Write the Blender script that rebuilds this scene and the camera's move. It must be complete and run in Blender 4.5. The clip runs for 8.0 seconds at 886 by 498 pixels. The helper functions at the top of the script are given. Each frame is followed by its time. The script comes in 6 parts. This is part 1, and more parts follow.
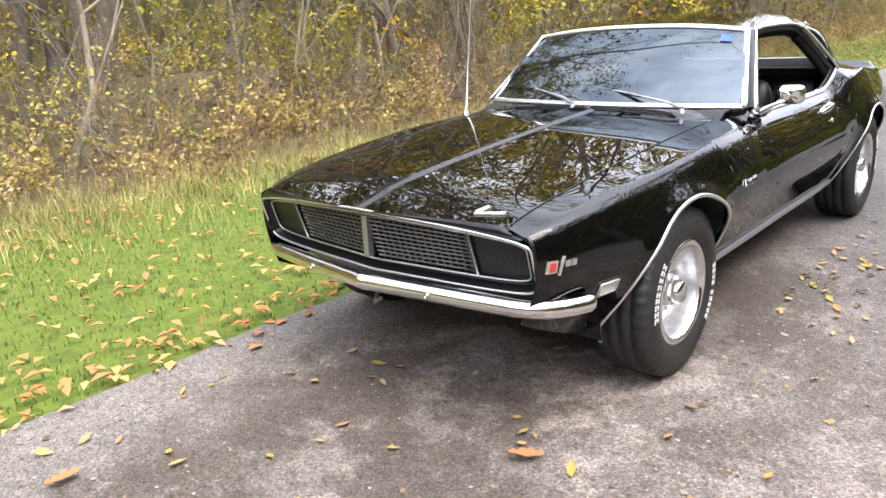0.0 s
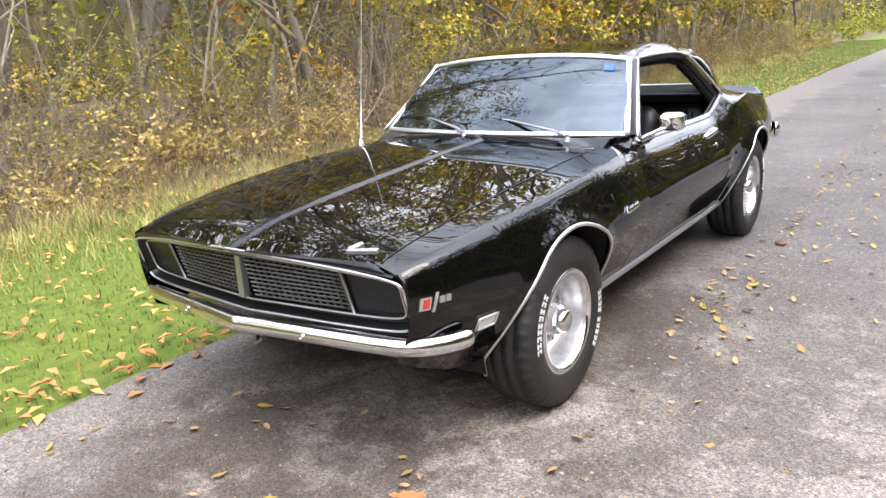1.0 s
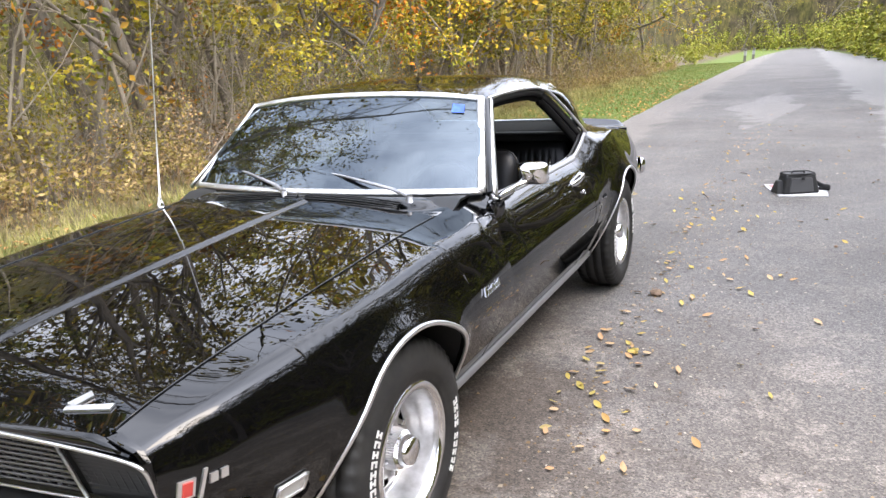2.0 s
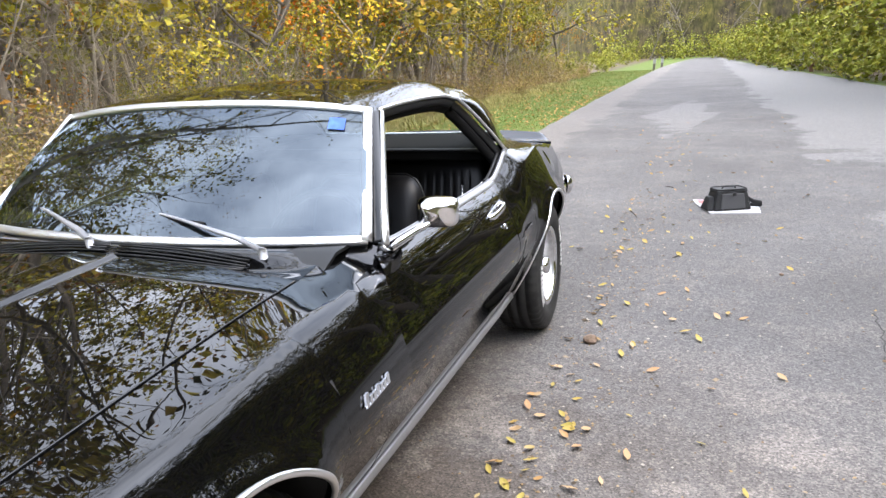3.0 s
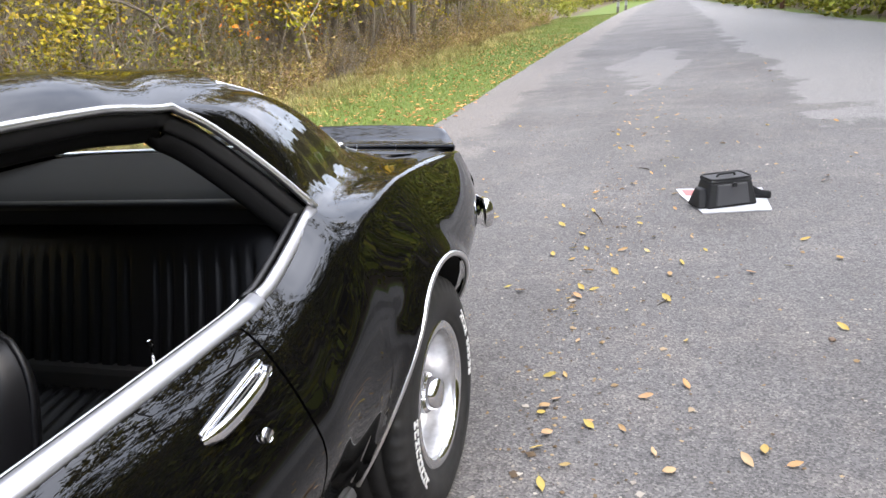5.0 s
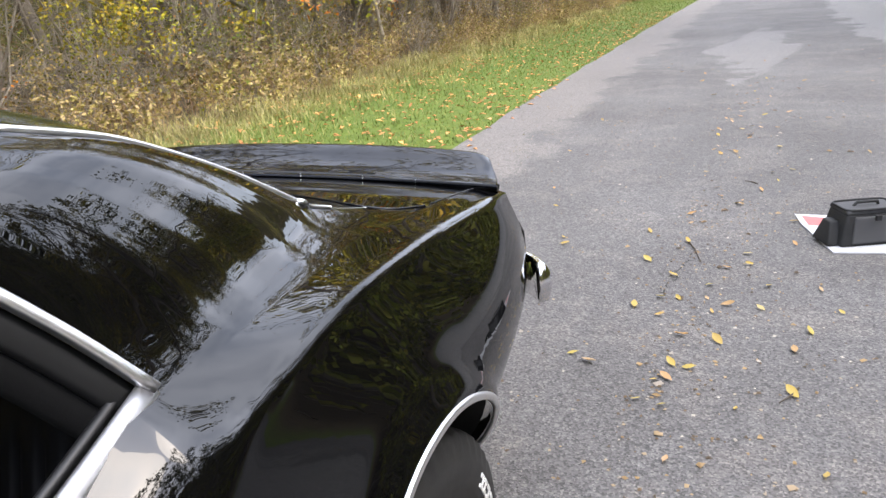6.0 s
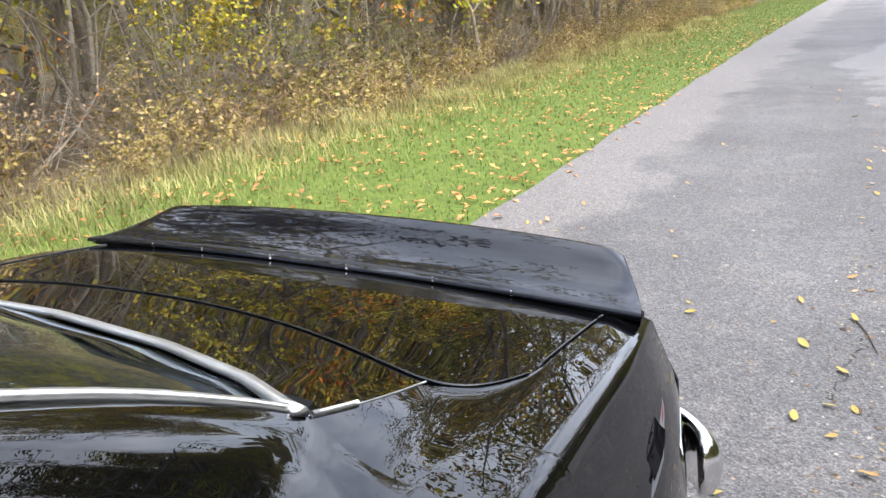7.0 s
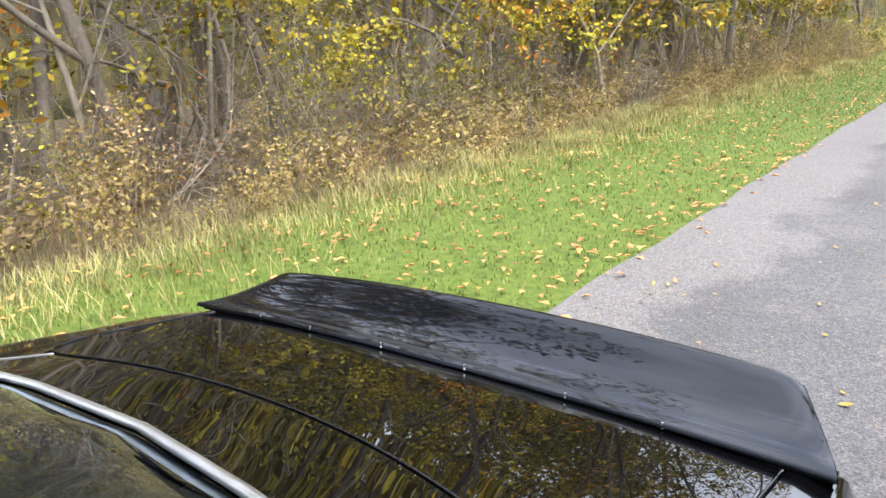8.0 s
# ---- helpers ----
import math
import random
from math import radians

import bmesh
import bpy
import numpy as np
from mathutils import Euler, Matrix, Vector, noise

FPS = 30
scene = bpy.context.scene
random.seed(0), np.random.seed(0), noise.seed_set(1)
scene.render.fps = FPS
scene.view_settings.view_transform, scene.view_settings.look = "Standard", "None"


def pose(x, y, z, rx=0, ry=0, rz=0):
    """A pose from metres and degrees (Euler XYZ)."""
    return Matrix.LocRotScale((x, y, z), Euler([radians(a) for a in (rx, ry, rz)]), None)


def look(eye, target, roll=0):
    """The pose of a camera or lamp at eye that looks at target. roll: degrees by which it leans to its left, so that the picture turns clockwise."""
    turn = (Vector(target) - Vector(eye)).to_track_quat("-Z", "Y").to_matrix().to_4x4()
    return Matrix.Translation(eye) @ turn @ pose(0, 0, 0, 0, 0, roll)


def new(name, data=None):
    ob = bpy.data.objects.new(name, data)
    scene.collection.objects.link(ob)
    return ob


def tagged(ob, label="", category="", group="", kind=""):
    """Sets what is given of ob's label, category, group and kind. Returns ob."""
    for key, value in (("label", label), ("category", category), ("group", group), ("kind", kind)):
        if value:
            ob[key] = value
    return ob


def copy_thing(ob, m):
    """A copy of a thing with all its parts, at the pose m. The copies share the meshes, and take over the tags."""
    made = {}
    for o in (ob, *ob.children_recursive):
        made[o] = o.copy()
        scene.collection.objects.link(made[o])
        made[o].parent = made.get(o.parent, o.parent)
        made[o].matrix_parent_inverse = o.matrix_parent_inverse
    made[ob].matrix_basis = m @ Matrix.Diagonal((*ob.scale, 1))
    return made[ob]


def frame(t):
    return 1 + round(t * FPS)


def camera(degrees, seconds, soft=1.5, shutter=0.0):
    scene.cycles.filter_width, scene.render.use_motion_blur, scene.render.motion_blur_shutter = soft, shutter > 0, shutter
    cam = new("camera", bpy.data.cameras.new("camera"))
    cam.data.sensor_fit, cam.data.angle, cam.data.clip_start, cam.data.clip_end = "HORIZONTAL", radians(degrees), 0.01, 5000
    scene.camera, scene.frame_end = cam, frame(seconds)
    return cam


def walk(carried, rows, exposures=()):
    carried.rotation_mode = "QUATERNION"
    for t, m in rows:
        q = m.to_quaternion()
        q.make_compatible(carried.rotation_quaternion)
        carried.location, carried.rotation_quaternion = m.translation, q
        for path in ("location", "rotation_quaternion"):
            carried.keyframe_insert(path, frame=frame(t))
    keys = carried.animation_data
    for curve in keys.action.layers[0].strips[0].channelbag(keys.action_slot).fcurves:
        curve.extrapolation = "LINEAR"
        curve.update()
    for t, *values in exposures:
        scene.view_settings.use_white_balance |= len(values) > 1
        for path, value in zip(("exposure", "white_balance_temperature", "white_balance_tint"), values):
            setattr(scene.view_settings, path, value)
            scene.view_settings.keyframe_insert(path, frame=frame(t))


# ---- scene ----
cam = camera(61.8, 8.0)
PATH = [
    (0.0, look((1.908, -2.542, 1.357), (0.633, -1.116, 0.771), -3.3)),
    (0.5, look((1.998, -2.607, 1.377), (0.712, -1.179, 0.823), -3.1)),
    (1.0, look((2.01, -2.376, 1.371), (0.873, -0.82, 0.835), -3.5)),
    (1.5, look((1.974, -2.035, 1.389), (0.886, -0.44, 0.868), -3.1)),
    (2.0, look((1.777, -1.657, 1.414), (0.926, 0.083, 0.914), -3.5)),
    (2.2, look((1.731, -1.529, 1.408), (0.932, 0.243, 0.936), -4.0)),
    (3.3, look((1.509, -0.595, 1.385), (0.962, 1.257, 0.865), -3.6)),
    (3.5, look((1.488, -0.397, 1.39), (1.005, 1.453, 0.802), -5.1)),
    (4.0, look((1.476, 0.08, 1.355), (0.972, 1.923, 0.763), -5.6)),
    (4.5, look((1.501, 0.512, 1.363), (0.936, 2.332, 0.755), -5.3)),
    (4.7, look((1.477, 0.712, 1.349), (0.925, 2.537, 0.743), -4.8)),
    (5.8, look((1.336, 1.735, 1.354), (0.592, 3.458, 0.663), -5.5)),
    (6.0, look((1.288, 1.892, 1.341), (0.52, 3.615, 0.678), -4.6)),
    (6.5, look((1.127, 2.242, 1.349), (0.386, 3.977, 0.684), -4.6)),
    (7.0, look((0.979, 2.531, 1.355), (-0.001, 4.155, 0.722), -4.6)),
    (7.5, look((0.901, 2.652, 1.387), (-0.188, 4.218, 0.787), -3.9)),
    (8.0, look((0.843, 2.686, 1.41), (-0.393, 4.169, 0.888), -4.1)),
]
walk(cam, PATH, ((0.0, 2.12, 6750, 12), (2.0, 2.09, 6600, 11), (3.5, 2.07, 6500, 10), (4.7, 2.01, 6550, 11), (6.0, 1.91, 6550, 11), (7.0, 2.10, 6400, 10), (8.0, 2.16, 6400, 10)))

# ---- world, sun, exposure ----
SUN_WAY = Vector((13, -2, 20)).normalized()
world = bpy.data.worlds.new("overcast_sky")
scene.world = world
world.use_nodes = True
wn, wl = world.node_tree.nodes, world.node_tree.links
wn.clear()
w_out = wn.new("ShaderNodeOutputWorld")
w_bg = wn.new("ShaderNodeBackground")
w_sky = wn.new("ShaderNodeTexSky")
w_sky.sky_type = "NISHITA"
w_sky.sun_disc = False
w_sky.sun_elevation = math.asin(SUN_WAY.z)
w_sky.sun_rotation = math.atan2(SUN_WAY.x, SUN_WAY.y)
w_sky.air_density, w_sky.dust_density = 1.0, 2.0
w_map = wn.new("ShaderNodeTexCoord")
w_scale = wn.new("ShaderNodeMapping")
w_scale.inputs["Scale"].default_value = (1.0, 1.0, 2.2)
w_noise = wn.new("ShaderNodeTexNoise")
w_noise.inputs["Scale"].default_value = 2.6
w_noise.inputs["Detail"].default_value = 7
w_noise.inputs["Roughness"].default_value = 0.58
w_ramp = wn.new("ShaderNodeValToRGB")
w_ramp.color_ramp.elements[0].position, w_ramp.color_ramp.elements[0].color = 0.36, (0.45, 0.45, 0.45, 1)
w_ramp.color_ramp.elements[1].position, w_ramp.color_ramp.elements[1].color = 0.62, (1, 1, 1, 1)
w_mix = wn.new("ShaderNodeMixRGB")
w_mix.inputs[2].default_value = (8.3, 8.8, 10.2, 1)
wl.new(w_map.outputs["Generated"], w_scale.inputs[0])
wl.new(w_scale.outputs[0], w_noise.inputs["Vector"])
wl.new(w_noise.outputs["Fac"], w_ramp.inputs[0])
wl.new(w_ramp.outputs[0], w_mix.inputs[0])
wl.new(w_sky.outputs[0], w_mix.inputs[1])
# an overcast sky is brighter round the veiled sun
w_dot = wn.new("ShaderNodeVectorMath")
w_dot.operation = "DOT_PRODUCT"
w_dot.inputs[1].default_value = SUN_WAY
w_pow = wn.new("ShaderNodeMath")
w_pow.operation = "POWER"
w_pow.use_clamp = True
w_pow.inputs[1].default_value = 5.0
w_gain = wn.new("ShaderNodeMath")
w_gain.operation = "MULTIPLY_ADD"
w_gain.inputs[1].default_value, w_gain.inputs[2].default_value = 1.6, 1.0
w_glow = wn.new("ShaderNodeVectorMath")
w_glow.operation = "SCALE"
w_clip = wn.new("ShaderNodeMath")
w_clip.operation = "MAXIMUM"
wl.new(w_map.outputs["Generated"], w_dot.inputs[0])
wl.new(w_dot.outputs["Value"], w_clip.inputs[0])
wl.new(w_clip.outputs[0], w_pow.inputs[0])
wl.new(w_pow.outputs[0], w_gain.inputs[0])
wl.new(w_mix.outputs[0], w_glow.inputs[0])
wl.new(w_gain.outputs[0], w_glow.inputs["Scale"])
wl.new(w_glow.outputs[0], w_bg.inputs[0])
w_bg.inputs[1].default_value = 0.108
wl.new(w_bg.outputs[0], w_out.inputs[0])

sun_data = bpy.data.lights.new("sun", "SUN")
sun_data.energy, sun_data.angle, sun_data.color = 0.5, radians(30), (1.0, 0.87, 0.68)
sun = new("sun", sun_data)
sun.matrix_world = look(tuple(SUN_WAY * 25), (0, 0, 0))


# ---- materials ----
def material(name, colour, rough=0.5, metal=0.0, **more):
    m = bpy.data.materials.new(name)
    m.use_nodes = True
    b = m.node_tree.nodes["Principled BSDF"]
    b.inputs["Base Color"].default_value = (*colour, 1)
    b.inputs["Roughness"].default_value = rough
    b.inputs["Metallic"].default_value = metal
    for key, value in more.items():
        b.inputs[key.replace("_", " ")].default_value = value
    return m


def coords(m, scale=(1, 1, 1), kind="Object"):
    n, l = m.node_tree.nodes, m.node_tree.links
    c, mp = n.new("ShaderNodeTexCoord"), n.new("ShaderNodeMapping")
    mp.inputs["Scale"].default_value = scale
    l.new(c.outputs[kind], mp.inputs[0])
    return mp.outputs[0]


def noise_tex(m, scale, detail=4, rough=0.55, stretch=(1, 1, 1)):
    n, l = m.node_tree.nodes, m.node_tree.links
    t = n.new("ShaderNodeTexNoise")
    t.inputs["Scale"].default_value, t.inputs["Detail"].default_value, t.inputs["Roughness"].default_value = scale, detail, rough
    l.new(coords(m, stretch), t.inputs["Vector"])
    return t.outputs["Fac"]


def ramp(m, fac, stops):
    n, l = m.node_tree.nodes, m.node_tree.links
    r = n.new("ShaderNodeValToRGB")
    e = r.color_ramp.elements
    while len(e) < len(stops):
        e.new(0.5)
    for k, (p, c) in zip(e, stops):
        k.position, k.color = p, (*c, 1)
    l.new(fac, r.inputs[0])
    return r.outputs[0]


def mixed(m, fac, a, b, mode="MIX"):
    n, l = m.node_tree.nodes, m.node_tree.links
    x = n.new("ShaderNodeMixRGB")
    x.blend_type = mode
    for sock, v in ((x.inputs[0], fac), (x.inputs[1], a), (x.inputs[2], b)):
        if isinstance(v, (int, float)):
            sock.default_value = v
        elif isinstance(v, tuple):
            sock.default_value = (*v, 1)
        else:
            l.new(v, sock)
    return x.outputs[0]


def set_input(m, name, socket):
    m.node_tree.links.new(socket, m.node_tree.nodes["Principled BSDF"].inputs[name])


def bump(m, height, strength=0.3, distance=0.01):
    n, l = m.node_tree.nodes, m.node_tree.links
    b = n.new("ShaderNodeBump")
    b.inputs["Strength"].default_value, b.inputs["Distance"].default_value = strength, distance
    l.new(height, b.inputs["Height"])
    l.new(b.outputs[0], n["Principled BSDF"].inputs["Normal"])


def island_random(m):
    return m.node_tree.nodes.new("ShaderNodeNewGeometry").outputs["Random Per Island"]


def object_random(m):
    return m.node_tree.nodes.new("ShaderNodeObjectInfo").outputs["Random"]


def maths(m, op, a, b=0.0, c=0.0):
    n, l = m.node_tree.nodes, m.node_tree.links
    x = n.new("ShaderNodeMath")
    x.operation = op
    for sock, v in zip(x.inputs, (a, b, c)):
        if isinstance(v, (int, float)):
            sock.default_value = v
        else:
            l.new(v, sock)
    return x.outputs[0]


PAINT = material("black_paint", (0.0018, 0.0018, 0.002), 0.25, 0.0, Coat_Weight=1.0, Coat_Roughness=0.015, Coat_IOR=1.52, Specular_IOR_Level=0.0)
set_input(PAINT, "Coat Roughness", ramp(PAINT, noise_tex(PAINT, 9, 5), [(0.35, (0.003,) * 3), (0.75, (0.014,) * 3)]))
set_input(PAINT, "Base Color", ramp(PAINT, noise_tex(PAINT, 260, 2), [(0.68, (0.0018, 0.0018, 0.002)), (0.80, (0.006, 0.0058, 0.0055))]))
bump(PAINT, noise_tex(PAINT, 4.0, 2), 0.012, 0.01)
SPOILER = material("black_spoiler_paint", (0.0025, 0.0032, 0.0055), 0.35, 0.0, Specular_IOR_Level=0.0, Coat_Weight=1.0, Coat_Roughness=0.03, Coat_IOR=1.36)
streaks = noise_tex(SPOILER, 3, 5, 0.7, (0.16, 26, 26))
front = SPOILER.node_tree.nodes.new("ShaderNodeMapRange")
front.inputs["From Min"].default_value, front.inputs["From Max"].default_value = 3.74, 3.66
sep = SPOILER.node_tree.nodes.new("ShaderNodeSeparateXYZ")
SPOILER.node_tree.links.new(coords(SPOILER), sep.inputs[0])
SPOILER.node_tree.links.new(sep.outputs[1], front.inputs["Value"])
dull = maths(SPOILER, "MULTIPLY", front.outputs[0], ramp(SPOILER, streaks, [(0.50, (0,) * 3), (0.66, (1,) * 3)]))
set_input(SPOILER, "Base Color", mixed(SPOILER, dull, (0.0025, 0.0030, 0.0050), (0.020, 0.023, 0.032)))
set_input(SPOILER, "Coat Roughness", ramp(SPOILER, noise_tex(SPOILER, 4, 6, 0.6, (0.3, 9, 9)), [(0.3, (0.02,) * 3), (0.7, (0.045,) * 3)]))
CHROME = material("chrome", (0.78, 0.78, 0.79), 0.07, 1.0)
set_input(CHROME, "Roughness", ramp(CHROME, noise_tex(CHROME, 30, 5), [(0.3, (0.04,) * 3), (0.8, (0.16,) * 3)]))
bump(CHROME, noise_tex(CHROME, 12, 3), 0.04, 0.01)
BRIGHT = material("bright_trim", (0.80, 0.80, 0.80), 0.22, 1.0)
set_input(BRIGHT, "Roughness", ramp(BRIGHT, noise_tex(BRIGHT, 60, 4), [(0.3, (0.28,) * 3), (0.8, (0.44,) * 3)]))
BRUSHED = material("brushed_aluminium", (0.40, 0.40, 0.41), 0.45, 0.85)
bump(BRUSHED, noise_tex(BRUSHED, 220, 3), 0.12, 0.002)
SILVER = material("silver_wheel_paint", (0.60, 0.61, 0.62), 0.28, 0.75)
set_input(SILVER, "Base Color", ramp(SILVER, noise_tex(SILVER, 40, 5), [(0.3, (0.50, 0.50, 0.50)), (0.7, (0.68, 0.68, 0.69))]))
DARK = material("black_underside", (0.012, 0.012, 0.012), 0.8)
set_input(DARK, "Base Color", ramp(DARK, noise_tex(DARK, 14, 5), [(0.3, (0.003,) * 3), (0.8, (0.010, 0.009, 0.008))]))
RUBBER = material("tyre_rubber", (0.022, 0.022, 0.022), 0.62)
set_input(RUBBER, "Base Color", ramp(RUBBER, noise_tex(RUBBER, 22, 6), [(0.3, (0.009,) * 3), (0.75, (0.024, 0.023, 0.021))]))
bump(RUBBER, noise_tex(RUBBER, 160, 3), 0.12, 0.003)
SEAL = material("rubber_seal", (0.004, 0.004, 0.004), 0.5)
WHITE = material("white_lettering", (0.72, 0.72, 0.70), 0.55)
set_input(WHITE, "Base Color", ramp(WHITE, noise_tex(WHITE, 60, 4), [(0.3, (0.55, 0.54, 0.51)), (0.7, (0.78, 0.78, 0.76))]))
VINYL = material("black_vinyl", (0.0040, 0.0040, 0.0045), 0.40, 0.0, Specular_IOR_Level=0.22)
bump(VINYL, noise_tex(VINYL, 300, 3), 0.05, 0.002)
HEADLINER = material("black_headliner", (0.003, 0.003, 0.003), 0.9, 0.0, Specular_IOR_Level=0.2)
bump(HEADLINER, noise_tex(HEADLINER, 200, 2), 0.2, 0.002)
GRILLE = material("grille_black", (0.004, 0.004, 0.004), 0.35)
RED = material("red_enamel", (0.42, 0.045, 0.035), 0.35)
MARKER = material("clear_marker_lens", (0.70, 0.70, 0.68), 0.18, 0.0, Coat_Weight=0.6)
bump(MARKER, noise_tex(MARKER, 180, 1, 0.5, (1, 4, 1)), 0.4, 0.004)
BLUE = material("blue_sticker", (0.10, 0.27, 0.72), 0.5)
set_input(BLUE, "Base Color", ramp(BLUE, noise_tex(BLUE, 50, 2), [(0.4, (0.030, 0.095, 0.42)), (0.7, (0.055, 0.150, 0.52))]))
MIRROR = material("mirror_glass", (0.86, 0.87, 0.88), 0.015, 1.0)


def thin_glass(name, tint, amount):
    m = bpy.data.materials.new(name)
    m.use_nodes = True
    n, l = m.node_tree.nodes, m.node_tree.links
    n.clear()
    out, mix = n.new("ShaderNodeOutputMaterial"), n.new("ShaderNodeMixShader")
    clear, gloss, fres = n.new("ShaderNodeBsdfTransparent"), n.new("ShaderNodeBsdfGlossy"), n.new("ShaderNodeLayerWeight")
    clear.inputs[0].default_value = (*tint, 1)
    gloss.inputs["Roughness"].default_value = 0.01
    gloss.inputs[0].default_value = (0.78, 0.90, 1.0, 1)
    fres.inputs["Blend"].default_value = 0.5
    f0 = ((amount - 1) / (amount + 1)) ** 2
    power, gain = n.new("ShaderNodeMath"), n.new("ShaderNodeMath")
    power.operation, gain.operation = "POWER", "MULTIPLY_ADD"
    power.inputs[1].default_value = 4.0
    gain.inputs[1].default_value, gain.inputs[2].default_value = 1 - f0, f0
    l.new(fres.outputs["Facing"], power.inputs[0])
    l.new(power.outputs[0], gain.inputs[0])
    l.new(gain.outputs[0], mix.inputs[0])
    l.new(clear.outputs[0], mix.inputs[1])
    l.new(gloss.outputs[0], mix.inputs[2])
    l.new(mix.outputs[0], out.inputs[0])
    return m


WINDSHIELD = thin_glass("windshield_glass", (0.10, 0.13, 0.155), 2.05)
BACKLIGHT = thin_glass("rear_glass", (0.80, 0.83, 0.80), 1.7)

ASPHALT = material("asphalt", (0.14, 0.14, 0.14), 0.85)

GRASS = material("grass_blades", (0.1, 0.2, 0.03), 0.6, 0.0, Specular_IOR_Level=0.2)
set_input(GRASS, "Base Color", mixed(GRASS, ramp(GRASS, noise_tex(GRASS, 0.9, 4), [(0.42, (0,) * 3), (0.62, (1,) * 3)]),
          ramp(GRASS, island_random(GRASS), [(0.0, (0.080, 0.140, 0.018)), (0.6, (0.125, 0.190, 0.030)), (0.88, (0.20, 0.210, 0.055)), (1.0, (0.32, 0.26, 0.12))]),
          ramp(GRASS, island_random(GRASS), [(0.0, (0.130, 0.165, 0.028)), (0.6, (0.200, 0.215, 0.050)), (0.85, (0.29, 0.26, 0.090)), (1.0, (0.38, 0.31, 0.16))])))


def voronoi_random(m, scale):
    """A random grey for each grain."""
    n, l = m.node_tree.nodes, m.node_tree.links
    t = n.new("ShaderNodeTexVoronoi")
    t.inputs["Scale"].default_value = scale
    l.new(coords(m), t.inputs["Vector"])
    sep = n.new("ShaderNodeSeparateColor")
    l.new(t.outputs["Color"], sep.inputs[0])
    return sep.outputs[0], t.outputs["Distance"]


GRILLE_BAR = material("grille_bar_satin", (0.16, 0.16, 0.155), 0.35, 0.7)
GRILLE_DARK = material("headlight_door_bar", (0.022, 0.022, 0.022), 0.4, 0.3)
BRIGHT_DARK = material("dull_bright_metal", (0.42, 0.42, 0.40), 0.38, 0.9)


# ---- mesh helpers ----
def link_mesh(name, verts, faces, mat, parent=None, label="", smooth=True, mats=None, index=None):
    me = bpy.data.meshes.new(name)
    me.from_pydata([tuple(map(float, v)) for v in verts], [], [tuple(map(int, f)) for f in faces])
    for m in (mats or [mat]):
        me.materials.append(m)
    if smooth:
        me.polygons.foreach_set("use_smooth", [True] * len(me.polygons))
    if index is not None:
        me.polygons.foreach_set("material_index", index)
    me.update()
    ob = new(name, me)
    if parent:
        ob.parent = parent
    if label:
        ob["label"] = label
    return ob


def part(name, bm, mat, parent, label="", smooth=False):
    me = bpy.data.meshes.new(name)
    bm.to_mesh(me)
    bm.free()
    me.materials.append(mat)
    if smooth:
        me.polygons.foreach_set("use_smooth", [True] * len(me.polygons))
    ob = new(name, me)
    ob.parent = parent
    if label:
        ob["label"] = label
    return ob


def grid_faces(nu, nv, close_u=False, close_v=False):
    f = []
    for i in range(nu if close_u else nu - 1):
        for j in range(nv if close_v else nv - 1):
            a, b = i, (i + 1) % nu
            c, d = j, (j + 1) % nv
            f.append((a * nv + c, b * nv + c, b * nv + d, a * nv + d))
    return f


def thicken(ob, thick, angle=38):
    """Give a panel a back face and rims, with crisp edges between them."""
    me = ob.data
    n = len(me.vertices)
    co, no = np.empty(n * 3), np.empty(n * 3)
    me.vertices.foreach_get("co", co)
    me.vertex_normals.foreach_get("vector", no)
    co, no = co.reshape(-1, 3), no.reshape(-1, 3)
    faces = [tuple(q.vertices) for q in me.polygons]
    seen = {}
    for q in faces:
        for a, b in zip(q, q[1:] + q[:1]):
            seen[(a, b)] = seen.get((a, b), 0) + 1
    rims = [(b, a, a + n, b + n) for a, b in seen if (b, a) not in seen]
    new_me = bpy.data.meshes.new(me.name)
    new_me.from_pydata(np.vstack([co, co - no * thick]).tolist(), [], faces + [tuple(k + n for k in q[::-1]) for q in faces] + rims)
    for m in me.materials:
        new_me.materials.append(m)
    new_me.polygons.foreach_set("use_smooth", [True] * len(new_me.polygons))
    new_me.update()
    new_me.set_sharp_from_angle(angle=radians(angle))
    ob.data = new_me
    bpy.data.meshes.remove(me)


def sheet(name, pts, mat, parent, label="", thick=0.0, flip=False, smooth=True):
    """A lofted panel from a grid of points, given real thickness."""
    p = np.asarray(pts, float)
    nu, nv = p.shape[:2]
    f = grid_faces(nu, nv)
    if flip:
        f = [q[::-1] for q in f]
    ob = link_mesh(name, p.reshape(-1, 3), f, mat, parent, label, smooth)
    if thick:
        thicken(ob, thick)
    return ob


